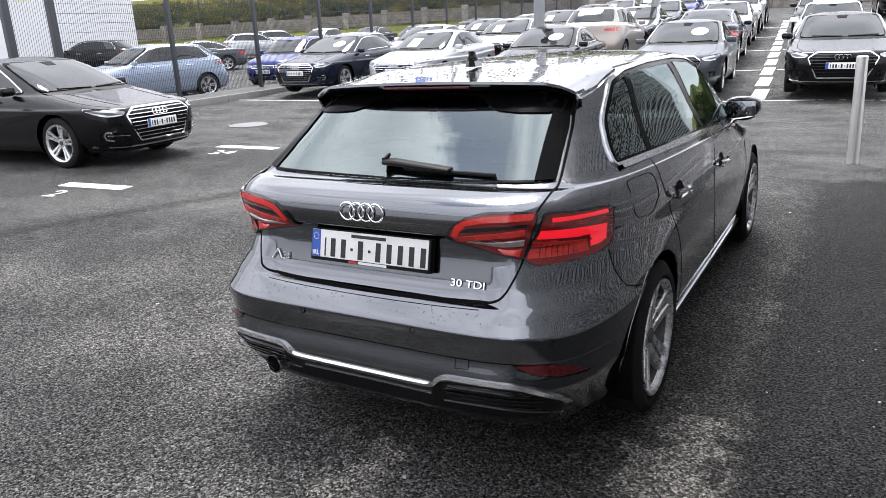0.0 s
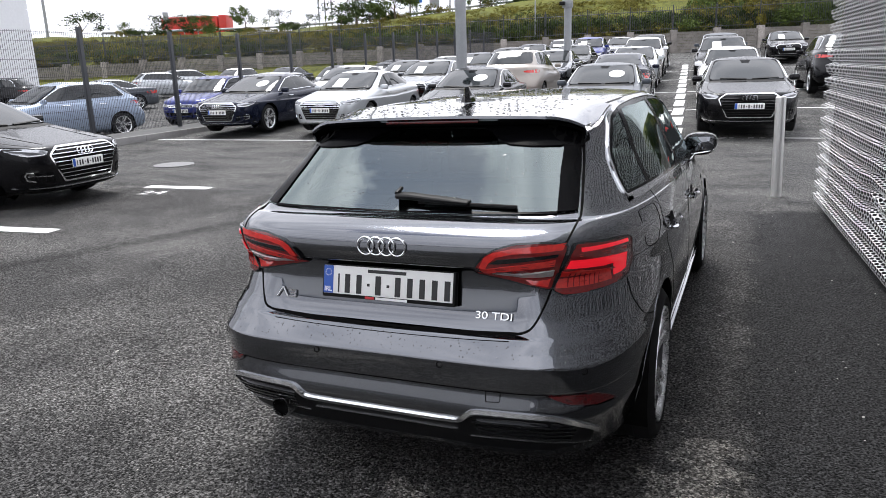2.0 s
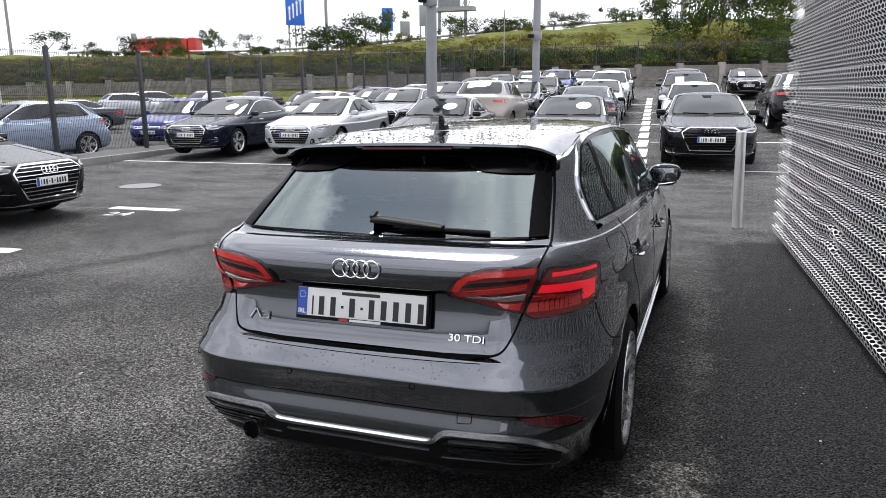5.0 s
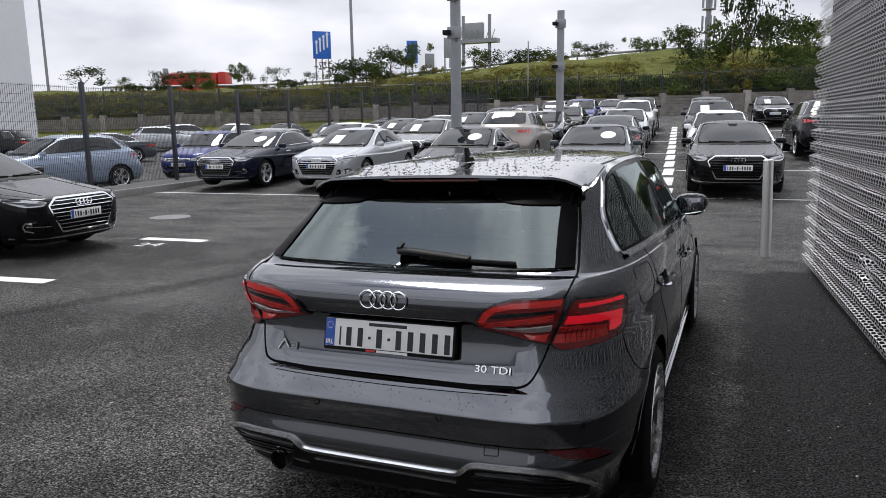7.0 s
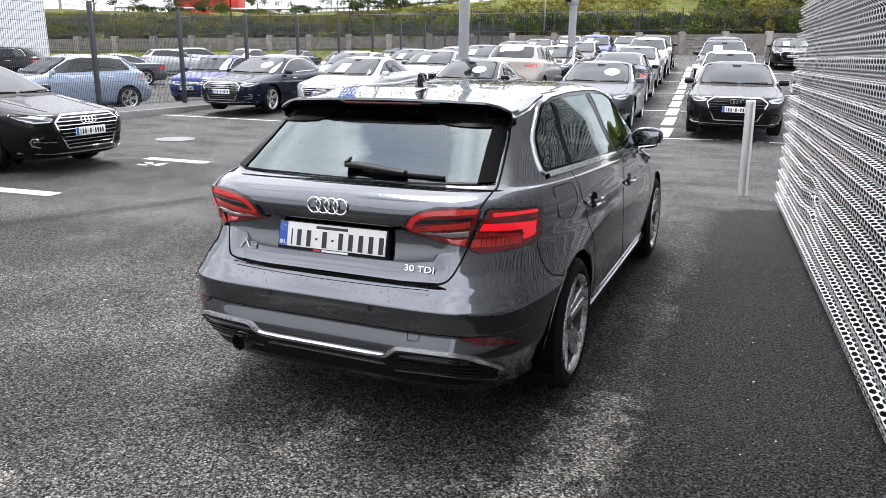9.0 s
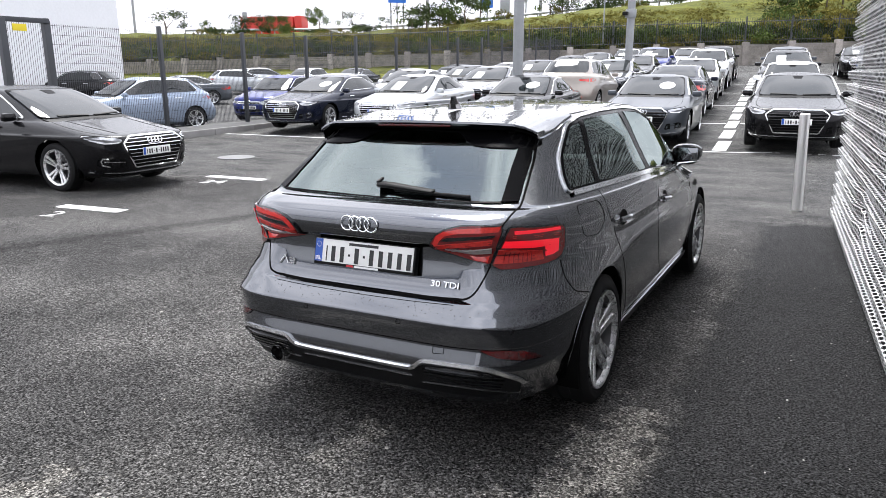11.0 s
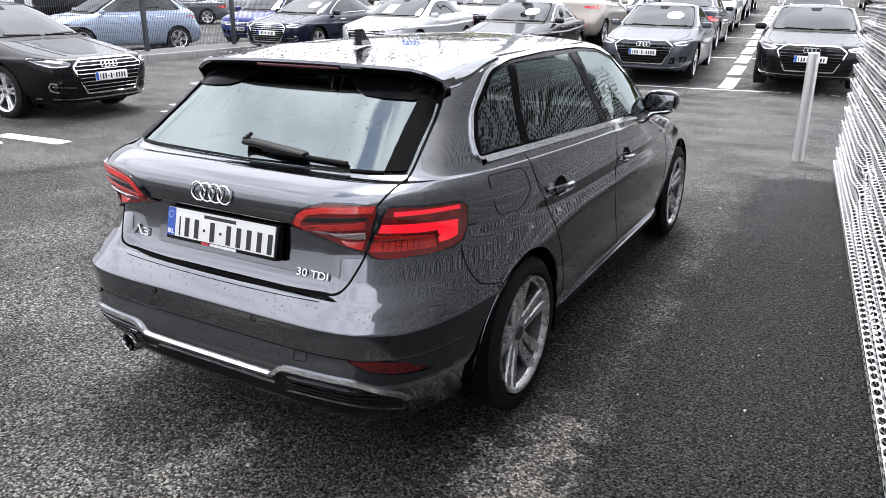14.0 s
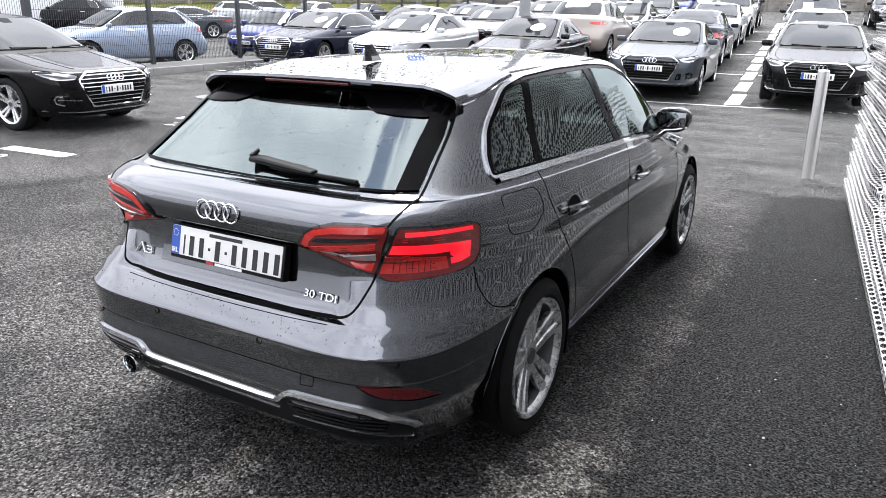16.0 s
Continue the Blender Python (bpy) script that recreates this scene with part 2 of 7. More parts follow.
M_LEAF = mat("leaf", (0.035, 0.065, 0.010), 0.8, spec=0.15, vary=0.5, scale=0.5, color2=(0.10, 0.14, 0.03))
M_LEAFDARK = mat("leaf_dark", (0.018, 0.034, 0.008), 0.8, spec=0.15, vary=0.5, scale=0.5, color2=(0.05, 0.075, 0.02))
M_BARK = mat("bark", (0.09, 0.07, 0.05), 0.9, vary=0.3, scale=6)
M_SIGNBLUE = mat("sign_blue", (0.02, 0.13, 0.55), 0.5, vary=0.05, scale=2)
M_SIGNWHITE = mat("sign_white", (0.8, 0.8, 0.8), 0.5)
M_TRUCKRED = mat("truck_red", (0.50, 0.03, 0.02), 0.5, vary=0.1, scale=0.5)


def asphalt():
    """Damp open-textured asphalt: dark stones, paler dry patches, a wetter sheen in broad areas."""
    m = bpy.data.materials.new("asphalt")
    m.use_nodes = True
    nt = m.node_tree
    L = nt.links.new
    p = nt.nodes["Principled BSDF"]
    co = nt.nodes.new("ShaderNodeTexCoord")
    stone = node(nt, "ShaderNodeTexVoronoi", Scale=112.0)
    stone.feature = "F1"
    patch = node(nt, "ShaderNodeTexNoise", Scale=0.55, Detail=8.0, Roughness=0.62)
    wet = node(nt, "ShaderNodeTexNoise", Scale=0.35, Detail=3.0)
    for n in (stone, patch, wet):
        L(co.outputs["Object"], n.inputs["Vector"])
    ramp = nt.nodes.new("ShaderNodeValToRGB")
    ramp.color_ramp.elements[0].position, ramp.color_ramp.elements[1].position = 0.45, 0.72
    ramp.color_ramp.elements[0].color = (0.040, 0.039, 0.038, 1)
    ramp.color_ramp.elements[1].color = (0.104, 0.101, 0.0965, 1)
    L(patch.outputs["Fac"], ramp.inputs["Fac"])
    # dry, dusty patches beside the standing car
    dusty = None
    for centre, size in (((1.08, 0.28, 0), (0.30, 0.78, 1)), ((1.00, -0.25, 0), (0.34, 0.42, 1)), ((0.02, -0.10, 0), (0.20, 0.28, 1)), ((-0.9, -1.3, 0), (0.7, 0.6, 1))):
        place = nt.nodes.new("ShaderNodeMapping")
        place.vector_type = "TEXTURE"
        place.inputs["Location"].default_value, place.inputs["Scale"].default_value = centre, size
        L(co.outputs["Object"], place.inputs["Vector"])
        ball = nt.nodes.new("ShaderNodeVectorMath")
        ball.operation = "LENGTH"
        L(place.outputs["Vector"], ball.inputs[0])
        if dusty is None:
            dusty = ball.outputs["Value"]
        else:
            low = nt.nodes.new("ShaderNodeMath")
            low.operation = "MINIMUM"
            L(dusty, low.inputs[0])
            L(ball.outputs["Value"], low.inputs[1])
            dusty = low.outputs[0]
    ragged = node(nt, "ShaderNodeTexNoise", Scale=5.0, Detail=9.0, Roughness=0.72)
    L(co.outputs["Object"], ragged.inputs["Vector"])
    push = nt.nodes.new("ShaderNodeMath")
    push.operation, push.inputs[1].default_value = "MULTIPLY_ADD", 4.0
    L(ragged.outputs["Fac"], push.inputs[0])
    L(dusty, push.inputs[2])
    dry = nt.nodes.new("ShaderNodeMapRange")
    dry.inputs["From Min"].default_value, dry.inputs["From Max"].default_value = 2.50, 2.66
    dry.inputs["To Min"].default_value, dry.inputs["To Max"].default_value = 1.0, 0.0
    L(push.outputs[0], dry.inputs["Value"])
    dust = nt.nodes.new("ShaderNodeMix")
    dust.data_type = "RGBA"
    dust.inputs["B"].default_value = (0.132, 0.126, 0.115, 1)
    L(dry.outputs["Result"], dust.inputs["Factor"])
    L(ramp.outputs["Color"], dust.inputs["A"])
    # a newer, blacker strip along the facade; its colour also holds the wall's shade
    strip_at = nt.nodes.new("ShaderNodeSeparateXYZ")
    L(co.outputs["Object"], strip_at.inputs[0])
    seam = node(nt, "ShaderNodeTexNoise", Scale=3.0, Detail=8.0, Roughness=0.7)
    L(co.outputs["Object"], seam.inputs["Vector"])
    ragged_seam = nt.nodes.new("ShaderNodeMath")
    ragged_seam.operation, ragged_seam.inputs[1].default_value = "MULTIPLY_ADD", 0.5
    L(seam.outputs["Fac"], ragged_seam.inputs[0])
    L(strip_at.outputs["X"], ragged_seam.inputs[2])
    newer_shaded = nt.nodes.new("ShaderNodeMapRange")
    newer_shaded.inputs["From Min"].default_value, newer_shaded.inputs["From Max"].default_value = 1.43, 1.53
    L(ragged_seam.outputs[0], newer_shaded.inputs["Value"])
    black = nt.nodes.new("ShaderNodeMix")
    black.data_type = "RGBA"
    black.inputs["B"].default_value = (0.0185, 0.0185, 0.019, 1)
    L(newer_shaded.outputs["Result"], black.inputs["Factor"])
    L(dust.outputs["Result"], black.inputs["A"])
    # older, paler surfacing beyond the forecourt
    sep = nt.nodes.new("ShaderNodeSeparateXYZ")
    L(co.outputs["Object"], sep.inputs[0])
    edge = node(nt, "ShaderNodeTexNoise", Scale=0.9, Detail=6.0)
    L(co.outputs["Object"], edge.inputs["Vector"])
    wob = nt.nodes.new("ShaderNodeMath")
    wob.operation, wob.inputs[1].default_value = "MULTIPLY_ADD", 2.2
    L(edge.outputs["Fac"], wob.inputs[0])
    L(sep.outputs["Y"], wob.inputs[2])
    old = nt.nodes.new("ShaderNodeMapRange")
    old.inputs["From Min"].default_value, old.inputs["From Max"].default_value = 6.86, 7.0
    L(wob.outputs[0], old.inputs["Value"])
    streak_map = nt.nodes.new("ShaderNodeMapping")
    streak_map.inputs["Scale"].default_value = (0.6, 1.2, 1)
    L(co.outputs["Object"], streak_map.inputs["Vector"])
    streak = node(nt, "ShaderNodeTexNoise", Scale=1.4, Detail=6.0, Roughness=0.6)
    L(streak_map.outputs["Vector"], streak.inputs["Vector"])
    pale = nt.nodes.new("ShaderNodeValToRGB")
    pale.color_ramp.elements[0].position, pale.color_ramp.elements[1].position = 0.35, 0.68
    pale.color_ramp.elements[0].color = (0.036, 0.036, 0.036, 1)
    pale.color_ramp.elements[1].color = (0.092, 0.090, 0.086, 1)
    L(streak.outputs["Fac"], pale.inputs["Fac"])
    both = nt.nodes.new("ShaderNodeMix")
    both.data_type = "RGBA"
    L(old.outputs["Result"], both.inputs["Factor"])
    L(black.outputs["Result"], both.inputs["A"])
    L(pale.outputs["Color"], both.inputs["B"])
    lump = node(nt, "ShaderNodeTexNoise", Scale=90.0, Detail=5.0, Roughness=0.72)
    L(co.outputs["Object"], lump.inputs["Vector"])
    grain = nt.nodes.new("ShaderNodeMapRange")
    grain.inputs["From Min"].default_value, grain.inputs["From Max"].default_value = 0.36, 0.64
    grain.inputs["To Min"].default_value, grain.inputs["To Max"].default_value = 0.15, 2.4
    L(lump.outputs["Fac"], grain.inputs["Value"])
    # a dark sealed joint between two lanes of surfacing
    joint = nt.nodes.new("ShaderNodeMath")
    joint.operation, joint.inputs[1].default_value = "MULTIPLY_ADD", -0.43
    L(sep.outputs["Y"], joint.inputs[0])
    L(sep.outputs["X"], joint.inputs[2])
    sway = nt.nodes.new("ShaderNodeMath")
    sway.operation, sway.inputs[1].default_value = "MULTIPLY_ADD", 0.30
    L(seam.outputs["Fac"], sway.inputs[0])
    L(joint.outputs[0], sway.inputs[2])
    off = nt.nodes.new("ShaderNodeMath")
    off.operation, off.inputs[1].default_value = "ADD", 5.62
    L(sway.outputs[0], off.inputs[0])
    far = nt.nodes.new("ShaderNodeMath")
    far.operation = "ABSOLUTE"
    L(off.outputs[0], far.inputs[0])
    sealed = nt.nodes.new("ShaderNodeMapRange")
    sealed.inputs["From Min"].default_value, sealed.inputs["From Max"].default_value = 0.05, 0.20
    sealed.inputs["To Min"].default_value, sealed.inputs["To Max"].default_value = 0.55, 1.0
    L(far.outputs[0], sealed.inputs["Value"])
    laid = nt.nodes.new("ShaderNodeMix")
    laid.data_type, laid.blend_type = "RGBA", "MULTIPLY"
    laid.inputs["Factor"].default_value = 1.0
    L(both.outputs["Result"], laid.inputs["A"])
    L(sealed.outputs["Result"], laid.inputs["B"])
    # every stone has its own tone
    tone = nt.nodes.new("ShaderNodeSeparateColor")
    L(stone.outputs["Color"], tone.inputs[0])
    steep = nt.nodes.new("ShaderNodeMath")
    steep.operation, steep.inputs[1].default_value = "POWER", 2.2
    L(tone.outputs[0], steep.inputs[0])
    stones = nt.nodes.new("ShaderNodeMapRange")
    stones.inputs["To Min"].default_value, stones.inputs["To Max"].default_value = 0.25, 2.4
    L(steep.outputs[0], stones.inputs["Value"])
    rough_grain = nt.nodes.new("ShaderNodeMath")
    rough_grain.operation = "MULTIPLY"
    L(grain.outputs["Result"], rough_grain.inputs[0])
    L(stones.outputs["Result"], rough_grain.inputs[1])
    mul = nt.nodes.new("ShaderNodeMix")
    mul.data_type, mul.blend_type = "RGBA", "MULTIPLY"
    mul.inputs["Factor"].default_value = 1.0
    L(laid.outputs["Result"], mul.inputs["A"])
    L(rough_grain.outputs[0], mul.inputs["B"])
    L(mul.outputs["Result"], p.inputs["Base Color"])
    rr = nt.nodes.new("ShaderNodeMapRange")
    rr.inputs["From Min"].default_value, rr.inputs["From Max"].default_value = 0.35, 0.65
    rr.inputs["To Min"].default_value, rr.inputs["To Max"].default_value = 0.56, 0.76
    L(wet.outputs["Fac"], rr.inputs["Value"])
    L(rr.outputs["Result"], p.inputs["Roughness"])
    glint = nt.nodes.new("ShaderNodeMapRange")
    glint.inputs["From Min"].default_value, glint.inputs["From Max"].default_value = 0.44, 0.70
    glint.inputs["To Min"].default_value, glint.inputs["To Max"].default_value = 0.02, 0.45
    L(lump.outputs["Fac"], glint.inputs["Value"])
    L(glint.outputs["Result"], p.inputs["Specular IOR Level"])
    sub = nt.nodes.new("ShaderNodeMath")
    sub.operation = "SUBTRACT"
    L(lump.outputs["Fac"], sub.inputs[0])
    L(stone.outputs["Distance"], sub.inputs[1])
    b = node(nt, "ShaderNodeBump", Strength=1.0, Distance=0.010)
    L(sub.outputs[0], b.inputs["Height"])
    L(b.outputs["Normal"], p.inputs["Normal"])
    return m


M_ASPHALT = asphalt()


# ---- mesh tools ----
def link_mesh(name, bm, material, smooth=True):
    me = bpy.data.meshes.new(name)
    bm.normal_update()
    bm.to_mesh(me)
    bm.free()
    for m in material if isinstance(material, (list, tuple)) else (material,):
        me.materials.append(m)
    if smooth:
        me.polygons.foreach_set("use_smooth", [True] * len(me.polygons))
        me.set_sharp_from_angle(angle=radians(35))
    return new(name, me)


def part(name, bm, material, parent, label="", smooth=True):
    ob = link_mesh(name, bm, material, smooth)
    ob.parent = parent
    if label:
        tagged(ob, label)
    return ob


def thing(name, label, category, group="", kind=""):
    return tagged(new(name), label, category, group, kind)


def box(bm, x0, x1, y0, y1, z0, z1, bevel=0.0):
    """A box with, if wanted, bevelled edges."""
    made = bmesh.ops.create_cube(bm, size=1.0, matrix=Matrix.Translation(((x0 + x1) / 2, (y0 + y1) / 2, (z0 + z1) / 2)) @ Matrix.Diagonal((x1 - x0, y1 - y0, z1 - z0, 1)))
    if bevel:
        edges = list({e for v in made["verts"] for e in v.link_edges})
        bmesh.ops.bevel(bm, geom=edges, offset=bevel, segments=2, affect="EDGES", profile=0.6)
    return bm


def turned(bm, m, first):
    """Moves the vertices made since index first by m."""
    bm.verts.ensure_lookup_table()
    bmesh.ops.transform(bm, matrix=m, verts=bm.verts[first:])


def rod(bm, a, b, r0, r1=None, sides=10):
    """A round bar from a to b."""
    a, b = Vector(a), Vector(b)
    d = b - a
    m = Matrix.Translation((a + b) / 2) @ d.to_track_quat("Z", "Y").to_matrix().to_4x4()
    bmesh.ops.create_cone(bm, cap_ends=True, segments=sides, radius1=r0, radius2=r1 if r1 is not None else r0, depth=d.length, matrix=m)
    return bm


def tube(bm, pts, r, sides=8):
    """A round bar bent along the points."""
    pts = [Vector(q) for q in pts]
    rings = []
    for k, c in enumerate(pts):
        d = (pts[min(k + 1, len(pts) - 1)] - pts[max(k - 1, 0)]).normalized()
        u = d.cross(Vector((0, 0, 1))).normalized()
        v = d.cross(u)
        rings.append([bm.verts.new(c + (u * math.cos(a) + v * math.sin(a)) * r) for a in [2 * math.pi * j / sides for j in range(sides)]])
    for a, b in zip(rings, rings[1:]):
        for j in range(sides):
            bm.faces.new((a[j], a[(j + 1) % sides], b[(j + 1) % sides], b[j]))
    bm.faces.new(rings[0][::-1]), bm.faces.new(rings[-1])
    bmesh.ops.recalc_face_normals(bm, faces=bm.faces)
    return bm


def lathe(bm, profile, steps=48, axis="x"):
    """Turns (along, radius) pairs round the axis; closes the profile on itself."""
    rings = []
    for k in range(steps):
        a = 2 * math.pi * k / steps
        rings.append([bm.verts.new((u, r * math.cos(a), r * math.sin(a))) for u, r in profile])
    for k in range(steps):
        r0, r1 = rings[k], rings[(k + 1) % steps]
        for j in range(len(profile)):
            i = (j + 1) % len(profile)
            bm.faces.new((r0[j], r0[i], r1[i], r1[j]))
    bmesh.ops.recalc_face_normals(bm, faces=bm.faces)
    return bm


def ring(bm, centre, radius, tube, normal, steps=28, sides=8):
    """A torus round the normal at centre."""
    q = Vector(normal).to_track_quat("Z", "Y").to_matrix()
    loops = []
    for k in range(steps):
        a = 2 * math.pi * k / steps
        row = []
        for j in range(sides):
            b = 2 * math.pi * j / sides
            v = Vector(((radius + tube * math.cos(b)) * math.cos(a), (radius + tube * math.cos(b)) * math.sin(a), tube * math.sin(b)))
            row.append(bm.verts.new(Vector(centre) + q @ v))
        loops.append(row)
    for k in range(steps):
        for j in range(sides):
            bm.faces.new((loops[k][j], loops[(k + 1) % steps][j], loops[(k + 1) % steps][(j + 1) % sides], loops[k][(j + 1) % sides]))
    return bm


def smooth_path(points, per=6, closed=False):
    """Catmull-Rom through 2D or 3D points."""
    pts = [Vector(p) for p in points]
    n, out = len(pts), []
    for k in range(n if closed else n - 1):
        p0 = pts[(k - 1) % n] if closed or k else pts[0]
        p1, p2 = pts[k], pts[(k + 1) % n]
        p3 = pts[(k + 2) % n] if closed or k + 2 < n else pts[-1]
        for j in range(per):
            t = j / per
            out.append(0.5 * (2 * p1 + (p2 - p0) * t + (2 * p0 - 5 * p1 + 4 * p2 - p3) * t * t + (3 * p1 - p0 - 3 * p2 + p3) * t ** 3))
    if not closed:
        out.append(pts[-1])
    return out


def rounded(poly, r, steps=3):
    """A polygon with its corners cut round."""
    out, n = [], len(poly)
    for k in range(n):
        a, b, c = (Vector(poly[(k + d) % n]) for d in (-1, 0, 1))
        u, v = a - b, c - b
        cut = min(r, u.length * 0.45, v.length * 0.45)
        p, q = b + u.normalized() * cut, b + v.normalized() * cut
        for j in range(steps + 1):
            t = j / steps
            out.append(tuple((1 - t) ** 2 * p + 2 * t * (1 - t) * b + t * t * q))
    return out


# ---- cars ----
def shell(table, ymid, sub=5, steps=44, corner=None, taper=None):
    """A car's outer skin as rings from the sill up to the roof.
    Each row: rear (y, z), side (x, z), front (y, z), squareness of the rear, of the front.
    corner gives the rear's y by height where it differs at the corners, taper how far the sides draw in towards the tail."""
    arr = np.array([[*r[0], *r[1], *r[2], r[3], r[4]] for r in table], float)
    fine = []
    for k in range(len(arr) - 1):
        p0, p1, p2, p3 = arr[max(k - 1, 0)], arr[k], arr[k + 1], arr[min(k + 2, len(arr) - 1)]
        for j in range(sub):
            t = j / sub
            # a tight spline keeps the creases crisp
            m1, m2 = 0.38 * (p2 - p0), 0.38 * (p3 - p1)
            fine.append((2 * t ** 3 - 3 * t * t + 1) * p1 + (t ** 3 - 2 * t * t + t) * m1 + (3 * t * t - 2 * t ** 3) * p2 + (t ** 3 - t * t) * m2)
    fine.append(arr[-1])
    bm = bmesh.new()
    grid = []
    for yr, zr, xs, zs, yf, zf, nr, nf in fine:
        half = []
        for k in range(2 * steps + 1):
            rear = k <= steps
            a = math.pi / 2 * (k / steps if rear else (2 * steps - k) / steps)
            # even out the spacing round the square corners
            n = nr if rear else nf
            s, c = math.sin(a), math.cos(a)
            d = (s ** n + c ** n) ** (-1 / n)
            sx, sy = s * d, c * d
            h = sy ** 0.8
            if rear:
                y_here = yr
                if corner:
                    t = min(1, max(0, (sx - 0.50) / 0.14))
                    y_here += (np.interp(zr, [c[0] for c in corner], [c[1] for c in corner]) - yr) * t * t * (3 - 2 * t) if corner[0][0] < zr < corner[-1][0] else 0
                draw = np.interp(zr, [c[0] for c in taper], [c[1] for c in taper]) * sy ** 2.4 if taper else 0.0
                half.append((xs * sx * (1 - draw), ymid - (ymid - y_here) * sy, zs + (zr - zs) * h))
            else:
                half.append((xs * sx, ymid + (yf - ymid) * sy, zs + (zf - zs) * h))
        right = [bm.verts.new(p) for p in half]
        left = [bm.verts.new((-p[0], p[1], p[2])) for p in half[1:-1]]
        grid.append(right + left[::-1])
    n = len(grid[0])
    for a, b in zip(grid, grid[1:]):
        for k in range(n):
            bm.faces.new((a[k], a[(k + 1) % n], b[(k + 1) % n], b[k]))
    bm.faces.new(grid[-1])
    bm.faces.new(grid[0][::-1])
    bmesh.ops.recalc_face_normals(bm, faces=bm.faces)
    return bm


from mathutils.bvhtree import BVHTree

AXIS = {"rear": Vector((0, 1, 0)), "front": Vector((0, -1, 0)), "right": Vector((-1, 0, 0)), "left": Vector((1, 0, 0)), "top": Vector((0, 0, -1)),
        "corner_right": Vector((-1, 1, 0)).normalized(), "corner_left": Vector((1, 1, 0)).normalized(),
        "nose_right": Vector((-1, -1, 0)).normalized(), "nose_left": Vector((1, -1, 0)).normalized()}


def flat_point(side, u, v, far=6.0):
    """A point off the body from which a ray along the side's axis starts; (u, v) is (x, z), (y, z) or (x, y)."""
    if side in ("rear", "front"):
        return Vector((u, -far if side == "rear" else far + 4, v))
    if side in ("right", "left"):
        return Vector((far if side == "right" else -far, u, v))
    if side in ("corner_right", "corner_left"):
        s = 1 if side == "corner_right" else -1
        return Vector((s * u, u, 0)) / math.sqrt(2) + Vector((0, 0, v)) - AXIS[side] * 3
    if side in ("nose_right", "nose_left"):
        s = 1 if side == "nose_right" else -1
        return Vector((s * u, -u, 0)) / math.sqrt(2) + Vector((0, 0, v)) - AXIS[side] * 4
    return Vector((u, v, far))


def onto(tree, side, u, v, lift):
    """The place on the body that (u, v) meets, lifted off it."""
    o = flat_point(side, u, v)
    hit, normal, _, _ = tree.ray_cast(o, AXIS[side])
    if hit is None:
        hit, normal, _, _ = tree.find_nearest(o + AXIS[side] * 5.5)
    if normal.dot(AXIS[side]) > 0:
        normal = -normal
    return hit + normal * lift


def panel(tree, side, poly, thick=0.004, cell=0.06, deep=0.004, bulge=0.0):
    """A patch of the outline poly that follows the body and stands off it by thick, with edges."""
    bm = bmesh.new()
    verts = [bm.verts.new((u, v, 0)) for u, v in poly]
    bm.faces.new(verts)
    us, vs = [p[0] for p in poly], [p[1] for p in poly]
    for axis, lo, hi in ((0, min(us), max(us)), (1, min(vs), max(vs))):
        count = int((hi - lo) / cell)
        for k in range(1, count + 1):
            at, no = [0, 0, 0], [0, 0, 0]
            at[axis], no[axis] = lo + (hi - lo) * k / (count + 1), 1
            bmesh.ops.bisect_plane(bm, geom=bm.verts[:] + bm.edges[:] + bm.faces[:], plane_co=at, plane_no=no)
    rim = [e for e in bm.edges if e.is_boundary]
    made = bmesh.ops.extrude_edge_only(bm, edges=rim)
    low = {v for v in made["geom"] if isinstance(v, bmesh.types.BMVert)}
    for v in bm.verts:
        v.co = onto(tree, side, v.co.x, v.co.y, -deep if v in low else thick)
    bmesh.ops.recalc_face_normals(bm, faces=bm.faces)
    c = sum((v.co for v in bm.verts), Vector()) / len(bm.verts)
    f = max(bm.faces, key=lambda f: f.calc_area())
    if f.normal.dot(AXIS[side]) > 0:
        bmesh.ops.reverse_faces(bm, faces=bm.faces)
    return bm


def strip(tree, side, path, width, thick=0.003, closed=False, per=0, bm=None):
    """A raised band of that width along a path on the body."""
    pts = smooth_path(path, per, closed) if per else [Vector(p) for p in path]
    n = len(pts)
    bm = bm or bmesh.new()
    rows = []
    for k, p in enumerate(pts):
        a, b = (pts[(k - 1) % n], pts[(k + 1) % n]) if closed else (pts[max(k - 1, 0)], pts[min(k + 1, n - 1)])
        d = (b - a).normalized()
        off = Vector((-d.y, d.x)) * width / 2
        rows.append([bm.verts.new(onto(tree, side, *(p + s * off), lift)) for s, lift in ((-1, -0.004), (-0.85, thick), (0.85, thick), (1, -0.004))])
    made = []
    for k in range(n if closed else n - 1):
        for j in range(3):
            made.append(bm.faces.new((rows[k][j], rows[k][j + 1], rows[(k + 1) % n][j + 1], rows[(k + 1) % n][j])))
    bmesh.ops.recalc_face_normals(bm, faces=made)
    if made[1].normal.dot(AXIS[side]) > 0:
        bmesh.ops.reverse_faces(bm, faces=made)
    return bm


